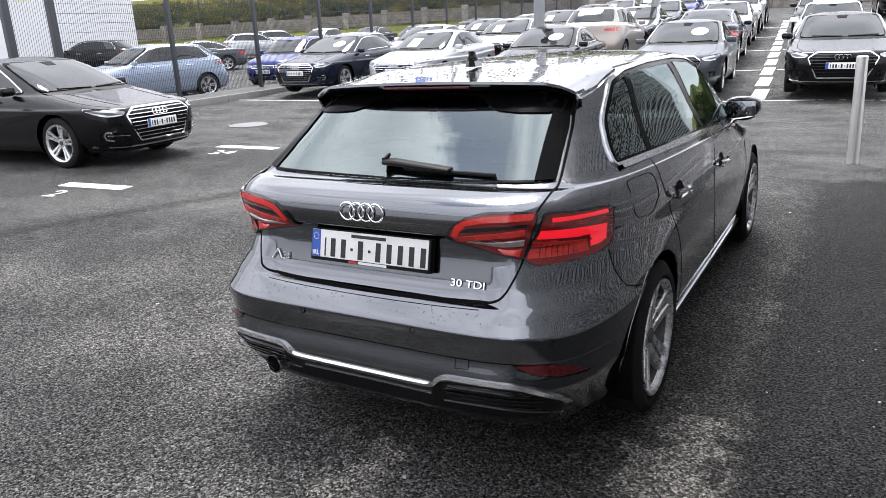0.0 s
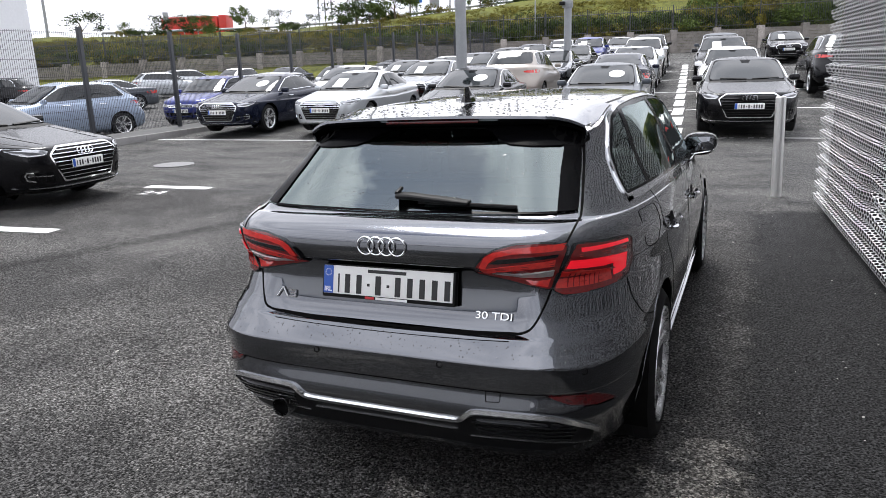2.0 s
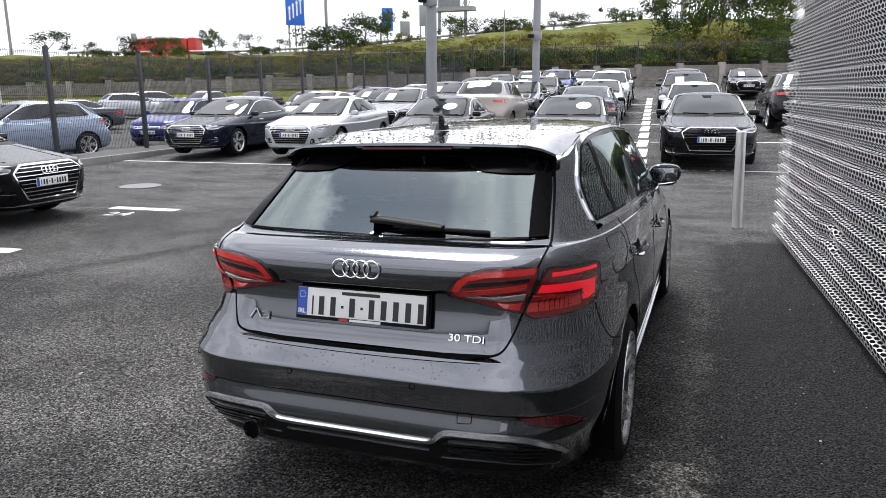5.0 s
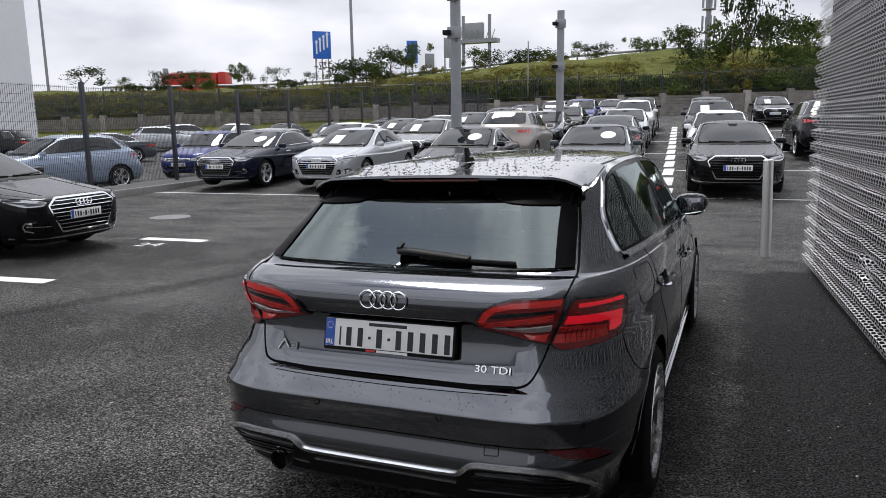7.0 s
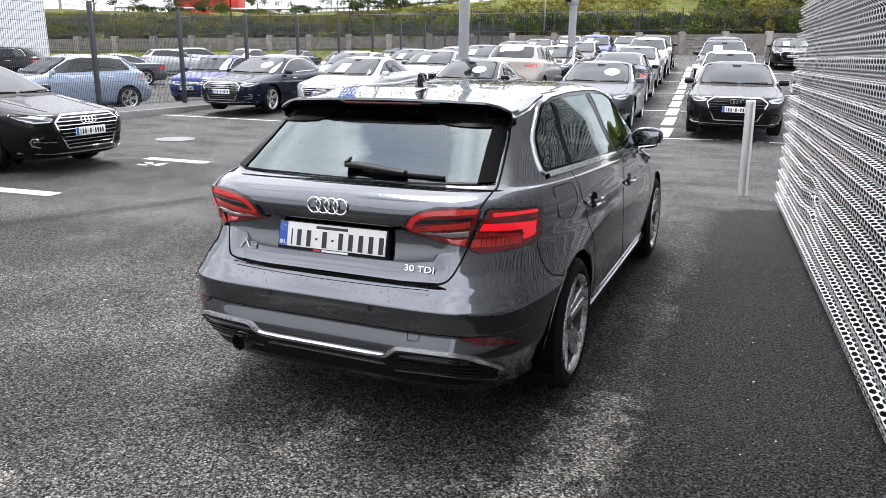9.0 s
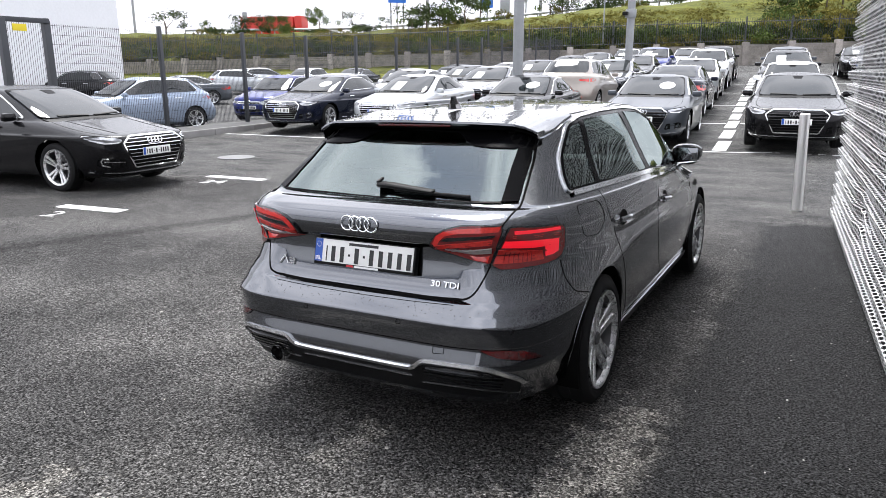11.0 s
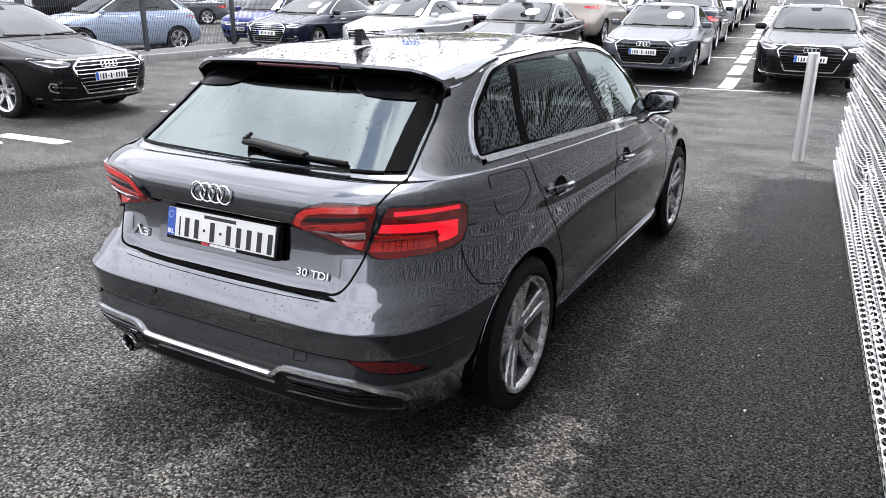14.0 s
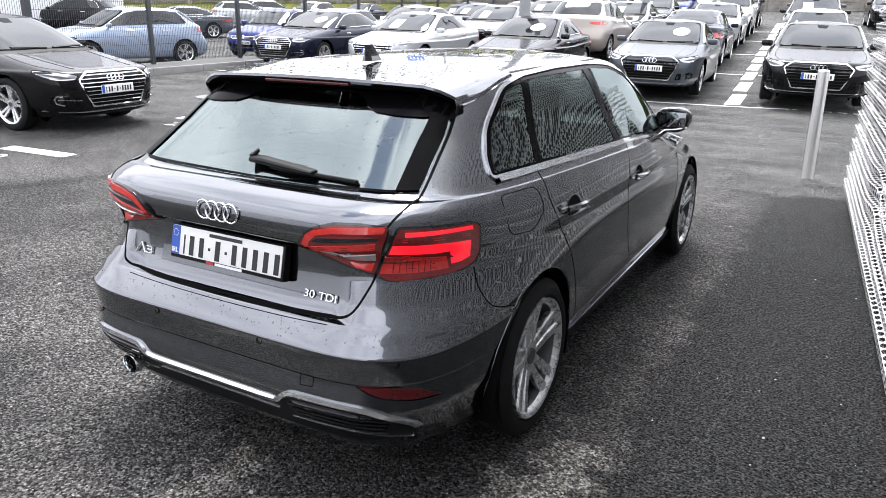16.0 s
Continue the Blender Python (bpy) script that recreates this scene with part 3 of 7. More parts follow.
def wheel_meshes(radius, width, spokes=5, rim_r=None, spread=(0.014, 0.036), arm=(0.016, 0.021)):
    """Meshes of a wheel whose outer face looks to +x: tyre, rim with paired flat spokes, barrel, cap and brake."""
    rim_r = rim_r or radius * 0.735
    w = width / 2
    tyre = bmesh.new()
    lathe(tyre, [(-w * 0.8, rim_r), (-w, rim_r + 0.02), (-w * 1.02, radius - 0.035), (-w * 0.82, radius - 0.004), (-w * 0.3, radius), (-w * 0.25, radius - 0.006), (w * 0.25, radius - 0.006), (w * 0.3, radius), (w * 0.82, radius - 0.004), (w * 1.02, radius - 0.035), (w * 1.03, rim_r + 0.045), (w, rim_r + 0.02), (w * 0.8, rim_r)], 56)
    barrel = bmesh.new()
    lathe(barrel, [(-w * 0.7, rim_r - 0.02), (w * 0.55, rim_r - 0.03), (w * 0.80, rim_r - 0.016), (w * 0.80, rim_r + 0.002), (-w * 0.7, rim_r + 0.004)], 56)
    rim = bmesh.new()
    lathe(rim, [(w * 0.80, rim_r - 0.020), (w * 0.94, rim_r - 0.012), (w * 1.0, rim_r - 0.004), (w * 1.02, rim_r + 0.006), (w * 0.86, rim_r + 0.008), (w * 0.80, rim_r)], 56)
    for k in range(spokes):
        for side in (-1, 1):
            first = len(rim.verts)
            loops = []
            for t in (0.0, 0.2, 0.45, 0.75, 1.0):
                r = 0.040 + (rim_r - 0.052) * t
                off = side * (spread[0] + (spread[1] - spread[0]) * t ** 1.2)
                half = arm[0] + (arm[1] - arm[0]) * t
                front = w * (0.66 + 0.26 * t - 0.10 * (1 - t) * t)
                loops.append([rim.verts.new(p) for p in ((front, r, off - half * 0.78), (front, r, off + half * 0.78), (front - 0.008, r, off + half), (front - 0.030, r, off + half * 0.9), (front - 0.030, r, off - half * 0.9), (front - 0.008, r, off - half))])
            for a, b in zip(loops, loops[1:]):
                for j in range(6):
                    rim.faces.new((a[j], a[(j + 1) % 6], b[(j + 1) % 6], b[j]))
            turned(rim, Matrix.Rotation(2 * math.pi * k / spokes, 4, "X"), first)
    rod(rim, (w * 0.3, 0, 0), (w * 0.68, 0, 0), 0.070, 0.058, 24)
    bmesh.ops.recalc_face_normals(rim, faces=rim.faces)
    cap = bmesh.new()
    rod(cap, (w * 0.66, 0, 0), (w * 0.75, 0, 0), 0.034, 0.030, 20)
    brake = bmesh.new()
    rod(brake, (-w * 0.45, 0, 0), (-w * 0.05, 0, 0), rim_r * 0.70, None, 32)
    rod(brake, (-w * 0.05, 0, 0), (w * 0.3, 0, 0), 0.07, None, 20)
    backing = bmesh.new()
    rod(backing, (-w * 0.7, 0, 0), (-w * 0.5, 0, 0), rim_r - 0.02, None, 32)
    out = {}
    for name, bm, m in (("tyre", tyre, M_RUBBER), ("rim", rim, M_ALLOY), ("rim_barrel", barrel, M_BARREL), ("hub_cap", cap, M_BARREL), ("brake_disc", brake, M_BARREL), ("splash_plate", backing, M_GAP)):
        ob = link_mesh(name, bm, m)
        out[name] = ob.data
        bpy.data.objects.remove(ob)
    return out


def add_wheels(car, meshes, track, ys, radius, turn=None):
    for y in ys:
        for side in (1, -1):
            hub = new("wheel")
            hub.parent = car
            hub.matrix_basis = pose(side * track, y, radius, random.uniform(0, 360) if turn is None else turn, 0, 0 if side > 0 else 180)
            for name, me in meshes.items():
                ob = new(name, me)
                ob.parent = hub


def arch_cut(bm, ys, zc, r):
    """Opens the wheel arches: removes the skin inside the circles and lays its edge on them."""
    gone = []
    for f in bm.faces:
        c = f.calc_center_median()
        if abs(c.x) > 0.45 and any((c.y - y) ** 2 + (c.z - zc) ** 2 < r * r for y in ys):
            gone.append(f)
    bmesh.ops.delete(bm, geom=gone, context="FACES")
    for v in [v for v in bm.verts if v.is_boundary]:
        if abs(v.co.x) > 0.4:
            y = min(ys, key=lambda y: abs(v.co.y - y))
            d = Vector((0, v.co.y - y, v.co.z - zc))
            if 0.5 * r < d.length < 1.4 * r:
                d *= r / d.length
                v.co.y, v.co.z = y + d.y, zc + d.z
    return bm


def arch_linings(ys, zc, r, x0, x1):
    """Dark wheel housings inside the body, one by one."""
    for y in ys:
        for s in (1, -1):
            bm = bmesh.new()
            rows = []
            for k in range(25):
                a = math.pi * (-0.12 + 1.24 * k / 24)
                rows.append([bm.verts.new((s * x, y + (r + 0.012) * math.cos(a), zc + (r + 0.012) * math.sin(a))) for x in (x0, x1)])
            for a, b in zip(rows, rows[1:]):
                bm.faces.new((a[0], a[1], b[1], b[0]))
            bm.faces.new([p[0] for p in rows])
            yield bm


def mirrored(poly):
    return [(-u, v) for u, v in poly][::-1]


SEDAN = [
    ((0.50, 0.20), (0.70, 0.18), (4.45, 0.20), 5, 4.5),
    ((0.12, 0.24), (0.86, 0.20), (4.78, 0.21), 6, 4.5),
    ((0.02, 0.34), (0.905, 0.28), (4.89, 0.26), 6, 5.0),
    ((0.00, 0.50), (0.928, 0.42), (4.925, 0.40), 6, 5.2),
    ((0.01, 0.62), (0.940, 0.55), (4.935, 0.55), 5.5, 5.4),
    ((0.03, 0.72), (0.945, 0.66), (4.925, 0.66), 5, 5.4),
    ((0.05, 0.80), (0.948, 0.745), (4.895, 0.745), 5, 5.4),
    ((0.05, 0.86), (0.947, 0.775), (4.860, 0.782), 5, 5.4),
    ((0.04, 0.905), (0.926, 0.795), (4.79, 0.806), 5, 5.2),
    ((0.05, 0.96), (0.920, 0.86), (4.50, 0.853), 5, 5.0),
    ((0.10, 1.00), (0.908, 0.915), (4.15, 0.910), 5, 5.0),
    ((0.30, 1.03), (0.882, 0.955), (3.86, 0.960), 5, 5.2),
    ((0.62, 1.06), (0.845, 0.980), (3.68, 0.992), 4.5, 5.6),
    ((1.00, 1.22), (0.765, 1.15), (3.28, 1.170), 4, 5.6),
    ((1.40, 1.36), (0.665, 1.345), (2.80, 1.365), 3.5, 5.0),
    ((1.65, 1.42), (0.585, 1.405), (2.56, 1.420), 3, 3.2),
    ((2.10, 1.45), (0.360, 1.445), (2.38, 1.452), 2.6, 2.6),
    ((2.30, 1.460), (0.010, 1.460), (2.32, 1.460), 2.5, 2.5),
]
HATCH = [
    ((0.45, 0.19), (0.62, 0.17), (3.95, 0.19), 5, 5),
    ((0.12, 0.21), (0.80, 0.19), (4.12, 0.21), 6, 5),
    ((0.02, 0.32), (0.86, 0.28), (4.22, 0.32), 7, 5),
    ((0.00, 0.50), (0.888, 0.50), (4.26, 0.50), 7, 5),
    ((0.04, 0.64), (0.892, 0.64), (4.24, 0.62), 6.5, 5),
    ((0.08, 0.76), (0.888, 0.75), (4.19, 0.72), 5.5, 4.8),
    ((0.10, 0.88), (0.872, 0.84), (4.06, 0.795), 5, 4.4),
    ((0.12, 0.98), (0.845, 0.905), (3.60, 0.90), 5, 4.4),
    ((0.22, 1.05), (0.80, 0.955), (3.15, 0.97), 4.6, 5),
    ((0.42, 1.23), (0.71, 1.15), (2.80, 1.16), 4.2, 5),
    ((0.62, 1.37), (0.635, 1.34), (2.42, 1.345), 4, 4.4),
    ((0.80, 1.415), (0.57, 1.40), (2.26, 1.40), 3.6, 3),
    ((1.35, 1.445), (0.38, 1.435), (2.12, 1.44), 3, 2.6),
    ((2.00, 1.455), (0.01, 1.455), (2.05, 1.455), 2.5, 2.5),
]


def own_paint(ob, m):
    ob.material_slots[0].link = "OBJECT"
    ob.material_slots[0].material = m


def plate_on(car, place, turn, marks=True, wide=0.52, high=0.11):
    """A number plate: a slab with a blue band and dark bars in place of its characters."""
    bm = box(bmesh.new(), -wide / 2, wide / 2, -0.008, 0.0, -high / 2, high / 2, 0.002)
    pl = part("number_plate", bm, M_PLATE, car)
    pl.matrix_basis = Matrix.Translation(place) @ turn
    if marks:
        bm = box(bmesh.new(), -wide / 2 + 0.003, -wide / 2 + 0.045, -0.0095, -0.0085, -high / 2 + 0.003, high / 2 - 0.003)
        part("country_band", bm, M_PLATEBLUE, pl)
        for k, w in enumerate((0.012, 0.025, 0.025, 0.018, 0.028, 0.018, 0.025, 0.025, 0.025, 0.025)):
            x = -wide / 2 + 0.075 + k * 0.044
            hz = 0.008 if k in (3, 5) else high * 0.3
            part("character_bar", box(bmesh.new(), x - w / 2, x + w / 2, -0.0095, -0.0085, -hz - 0.006, hz - 0.006), M_INK, pl, smooth=False)
    return pl


def parked_model(kind):
    """A parked car with its parts; its origin lies under its middle and its nose points to +y."""
    suv, sedan = kind == "suv", kind == "sedan"
    src = SEDAN if sedan else HATCH
    ky, kx, kz, dz = (1.07, 1.06, 1.10, 0.07) if suv else (1.0, 1.0, 1.0 if sedan else 1.03, 0.0)
    length = 4.93 if sedan else 4.26 * ky
    half = length / 2
    Y = lambda y: y * ky - half
    Z = lambda z: z * kz + dz
    table = [((Y(a), Z(b)), (c * kx, Z(d)), (Y(e), Z(f)), n1, n2) for (a, b), (c, d), (e, f), n1, n2 in src]
    bm = shell(table, Y(2.31 if sedan else 2.02), 3, 26)
    tree = BVHTree.FromBMesh(bm)
    radius = 0.36 if suv else 0.345 if sedan else 0.318
    ys = [Y(1.08), Y(3.95)] if sedan else [Y(0.82), Y(3.42)]
    arch = radius + 0.045
    car = new("parked_car")
    arch_cut(bm, ys, radius + 0.01, arch)
    body = part("body", bm, M_SILVER, car)
    own_paint(body, M_SILVER)
    for bm in arch_linings(ys, radius + 0.01, arch, 0.55 * kx, 0.86 * kx):
        part("wheel_housing", bm, M_GAP, car)
    add_wheels(car, wheel_meshes(radius, 0.225, 5, radius * 0.72), (0.79 if sedan else 0.765) * kx, ys, radius)
    scale = lambda poly, side: [(u * kx if side in ("front", "rear") else Y(u), Z(v)) for u, v in poly]

    def add(name, side, poly, m, thick=0.004, cell=0.12, label=""):
        return part(name, panel(tree, side, scale(poly, side), thick, cell), m, car, label)

    def line(name, side, path, m, width, thick=0.004, closed=False, per=0):
        return part(name, strip(tree, side, scale(path, side), width, thick, closed, per), m, car)

    # front
    if sedan:
        g = [(-0.42, 0.775), (0.42, 0.775), (0.55, 0.685), (0.39, 0.345), (-0.39, 0.345), (-0.55, 0.685)]
        intake = [(0.54, 0.47), (0.80, 0.49), (0.80, 0.38), (0.50, 0.345)]
        bars = [0.395, 0.445, 0.495, 0.545, 0.595, 0.645, 0.695, 0.742]
        plate_z, rings_z = 0.555, 0.697
    else:
        g = [(-0.40, 0.64), (0.40, 0.64), (0.42, 0.60), (0.40, 0.575), (-0.40, 0.575), (-0.42, 0.60)]
        lamp = [(0.44, 0.655), (0.70, 0.70), (0.82, 0.73), (0.845, 0.67), (0.72, 0.60), (0.46, 0.58)]
        intake = [(0.42, 0.42), (0.78, 0.44), (0.74, 0.28), (0.44, 0.26)]
        bars = [0.607]
        plate_z, rings_z = 0.47, 0.63
    if suv:
        g = [(-0.34, 0.70), (0.34, 0.70), (0.42, 0.62), (0.34, 0.34), (-0.34, 0.34), (-0.42, 0.62)]
        bars = [0.40, 0.46, 0.52, 0.58, 0.64]
    add("grille", "front", rounded(g, 0.03), M_GAP, 0.003, 0.10)
    line("grille_frame", "front", rounded(g, 0.03), M_CHROME, 0.024, 0.014, True)
    for z in bars:
        w = 0.36
        if sedan:
            w = 0.525 - 0.13 * (z - 0.685) / 0.09 if z > 0.685 else 0.535 - 0.16 * (0.685 - z) / 0.34
        line("grille_bar", "front", [(-w + 2 * w * k / 8, z) for k in range(9)], M_CHROME, 0.011, 0.010)
    for s in (1, -1):
        flip = (lambda p: p) if s > 0 else mirrored
        nose = "nose_right" if s > 0 else "nose_left"
        if sedan:
            shaped = rounded([(-1.30, 0.692), (-1.325, 0.745), (-1.15, 0.778), (-0.98, 0.792), (-0.80, 0.802), (-0.79, 0.778), (-0.93, 0.722), (-1.12, 0.682)], 0.02)
            light = part("headlight", panel(tree, nose, shaped, 0.004, 0.04), M_HEADLAMP, car)
            part("lens_edge", strip(tree, nose, shaped, 0.009, 0.006, True), M_GAP, light)
            part("lamp_housing", panel(tree, nose, [(-1.26, 0.712), (-1.10, 0.715), (-0.93, 0.745), (-0.86, 0.770), (-1.00, 0.758), (-1.16, 0.738)], 0.0065, 0.04), M_BARREL, light)
            part("running_light", strip(tree, nose, [(-1.28, 0.702), (-1.20, 0.697), (-1.10, 0.694), (-1.00, 0.712)], 0.013, 0.0085), M_SIGNWHITE, light)
        else:
            shaped = rounded(flip(lamp), 0.02)
            light = add("headlight", "front", shaped, M_HEADLAMP, 0.004, 0.06)
            part("lens_edge", strip(tree, "front", scale(shaped, "front"), 0.010, 0.006, True), M_GAP, light)
            part("running_light", strip(tree, "front", scale([(s * u, v) for u, v in (lamp[0], lamp[5], lamp[4])], "front"), 0.014, 0.0085), M_SIGNWHITE, light)
        add("air_intake", "front", rounded(flip(intake), 0.03), M_GAP, 0.003, 0.10)
        if sedan:
            part("intake_blade", strip(tree, nose, [(-1.13, 0.487), (-1.06, 0.492), (-1.03, 0.452), (-1.05, 0.395), (-1.14, 0.375)], 0.022, 0.014), M_CHROME, car)
            line("intake_bar", "front", [(s * u, v) for u, v in ((0.54, 0.432), (0.66, 0.440), (0.76, 0.446))], M_CHROME, 0.008, 0.010)
        else:
            line("intake_blade", "front", [(s * u, v) for u, v in (intake[0], intake[3], intake[2])], M_CHROME, 0.014, 0.012)
    if sedan:
        line("lip_trim", "front", [(-0.82 + 1.64 * k / 14, 0.275 + 0.02 * (abs(k - 7) / 7) ** 3) for k in range(15)], M_SATIN, 0.012, 0.012)
    elif not suv:
        add("lower_grille", "front", rounded([(-0.40, 0.42), (0.40, 0.42), (0.36, 0.27), (-0.36, 0.27)], 0.03), M_GAP, 0.003, 0.10)
    add("lower_lip", "front", [(-0.75, 0.245), (0.75, 0.245), (0.70, 0.215), (-0.70, 0.215)], M_TRIM, 0.006, 0.15)
    at = onto(tree, "front", 0, Z(plate_z), 0.012)
    plate_on(car, at, Matrix.Rotation(math.pi, 4, "Z"))
    if sedan or suv:
        for k in range(4):
            c = onto(tree, "front", (k - 1.5) * 0.062, Z(rings_z), 0.014)
            part("badge_ring", ring(bmesh.new(), c, 0.040, 0.006, (0, 1, 0.15), 20, 6), M_CHROME, car)
    else:
        c = onto(tree, "front", 0, Z(rings_z), 0.012)
        part("badge_ring", ring(bmesh.new(), c, 0.05, 0.007, (0, 1, 0.2), 20, 6), M_CHROME, car)
    # glass
    top = 1.378 if sedan else 1.345
    pane = rounded([(-0.72, 1.005), (0.72, 1.005), (0.595, top), (-0.595, top)] if sedan else [(-0.70, 0.985), (0.70, 0.985), (0.575, top), (-0.575, top)], 0.05)
    screen = add("windscreen", "front", pane, M_DARKGLASS, 0.012, 0.09)
    part("screen_border", strip(tree, "front", scale(pane, "front"), 0.022, 0.0145, True), M_FRIT, screen)
    part("screen_sensor", panel(tree, "front", scale([(-0.10, top - 0.004), (0.10, top - 0.004), (0.07, top - 0.055), (-0.07, top - 0.055)], "front"), 0.0138, 0.1), M_FRIT, screen)
    for s in (1, -1):
        part("wiper", strip(tree, "front", scale([(s * 0.05 - 0.05, 1.008), (s * 0.30 - 0.05, 1.016), (s * 0.55 - 0.05, 1.022)] if sedan else [(s * 0.05, 0.99), (s * 0.3, 0.998), (s * 0.5, 1.002)], "front"), 0.014, 0.024), M_TRIM, screen)
    cowl = 0.972 if sedan else 0.955
    line("wiper_cowl", "front", [(-0.72 + 1.44 * k / 12, cowl + 0.018 - 0.012 * abs(k - 6) / 6) for k in range(13)], M_TRIM, 0.030, 0.006)
    for s in (1, -1):
        path = [(0.70, 3.66), (0.74, 4.0), (0.73, 4.40), (0.64, 4.74)] if sedan else [(0.66, 3.12), (0.68, 3.45), (0.64, 3.75), (0.58, 3.98)]
        part("bonnet_gap", strip(tree, "top", [(s * u * kx, Y(v)) for u, v in path], 0.008, 0.0015, False, 4), M_GAP, car)
        path = [(0.52, 3.70), (0.50, 4.15), (0.46, 4.70)] if sedan else [(0.30, 3.22), (0.33, 3.55), (0.34, 3.92)]
        own_paint(part("bonnet_crease", strip(tree, "top", [(s * u * kx, Y(v)) for u, v in path], 0.035, 0.005, False, 4), M_SILVER, car), M_SILVER)
    if sedan:
        win = [(0.95, 1.085), (1.60, 1.062), (2.40, 1.035), (3.30, 1.008), (2.99, 1.175), (2.67, 1.325), (2.35, 1.372), (1.75, 1.362), (1.30, 1.25)]
        posts = [(2.30, 2.34), (1.32, 1.22)]
        back = [(-0.60, 1.10), (0.60, 1.10), (0.50, 1.375), (-0.50, 1.375)]
        rearlamp = [(0.42, 0.88), (0.86, 0.875), (0.91, 0.82), (0.88, 0.74), (0.44, 0.79)]
    else:
        win = [(0.62, 1.06), (2.90, 0.988), (2.62, 1.15), (2.32, 1.31), (2.0, 1.365), (1.2, 1.37), (0.85, 1.33)]
        posts = [(1.95, 1.98), (1.02, 0.98)]
        back = [(-0.62, 1.08), (0.62, 1.08), (0.54, 1.36), (-0.54, 1.36)]
        rearlamp = [(0.44, 0.895), (0.76, 0.925), (0.82, 0.88), (0.77, 0.835), (0.46, 0.855)]
    for side in ("right", "left"):
        add("side_window", side, rounded(win, 0.04), M_DARKGLASS, 0.009, 0.12)
        line("window_trim", side, rounded(win, 0.04), M_SATIN, 0.016, 0.013, True)
        for y0, y1 in posts:
            zb = 1.02 if y0 > 1.5 else 1.05
            line("door_pillar", side, [(y0, zb), ((y0 + y1) / 2, 1.20), (y1, 1.345 if y0 > 1.5 else 1.26 if sedan else 1.345)], M_GLOSSBLACK, 0.05, 0.012)
        for y in ((1.55, 2.72) if sedan else (1.22, 2.20)):
            line("door_handle", side, [(y, 0.88), (y + 0.11, 0.882), (y + 0.22, 0.88)], M_SATIN, 0.022, 0.022)
        for y in ((1.38, 2.38, 3.48) if sedan else (1.02, 2.02, 3.02)):
            line("shut_line", side, [(y, 0.30), (y + 0.03, 0.6), (y, 0.93)], M_GAP, 0.007, 0.001)
    add("rear_window", "rear", rounded(back, 0.06), M_DARKGLASS, 0.012, 0.09)
    for s in (1, -1):
        flip = (lambda p: p) if s > 0 else mirrored
        add("tail_light", "rear", rounded(flip(rearlamp), 0.02), M_LENSRED, 0.005, 0.08)
    at = onto(tree, "rear", 0, Z(0.72 if sedan else 0.60), 0.010)
    plate_on(car, at, Matrix.Identity(4), False)
    add("rear_skirt", "rear", [(-0.75, 0.36), (0.75, 0.36), (0.66, 0.25), (-0.66, 0.25)], M_TRIM, 0.004, 0.15)
    # mirrors
    for s in (1, -1):
        bm = box(bmesh.new(), -0.105, 0.105, -0.055, 0.05, -0.062, 0.062, 0.05)
        y, z = (3.16, 1.01) if sedan else (2.86, 0.985)
        x = 0.945 if sedan else 0.885
        bmesh.ops.transform(bm, matrix=Matrix.Translation((s * x * kx, Y(y), Z(z) + 0.02)), verts=bm.verts)
        own_paint(part("door_mirror", bm, M_SILVER, car), M_SILVER)
    return car, length, tree, Z, kx


def place_parked(model, where, yaw, colour, label, group="", cards=(), dark=False):
    car = copy_thing(model[0], pose(*where, 0, 0, yaw))
    tagged(car, label, "car", group)
    for ob in car.children:
        if ob.name.split(".")[0] in ("body", "door_mirror", "bonnet_crease"):
            own_paint(ob, PAINTS[colour])
        if dark and ob.name.split(".")[0] in ("grille_bar", "intake_bar", "intake_blade"):
            own_paint(ob, M_GLOSSBLACK)
    for kind in cards:
        x, w, h, z = (0.30, 0.17, 0.075, 1.20) if kind == "oval" else (0.20, 0.14, 0.10, 1.15)
        if kind == "oval":
            poly = [(x + w * math.cos(a), z + h * math.sin(a)) for a in [2 * math.pi * k / 24 for k in range(24)]]
        else:
            poly = [(x - w, z - h), (x + w, z - h), (x + w, z + h), (x - w, z + h)]
        poly = [(u * model[4], model[3](v)) for u, v in poly]
        if kind == "oval":
            poly = [(-u, v) for u, v in poly]
        part("price_card", panel(model[2], "front", poly, 0.017, 0.1, -0.010), M_PAPER, car, "white card behind the windscreen")
    return car


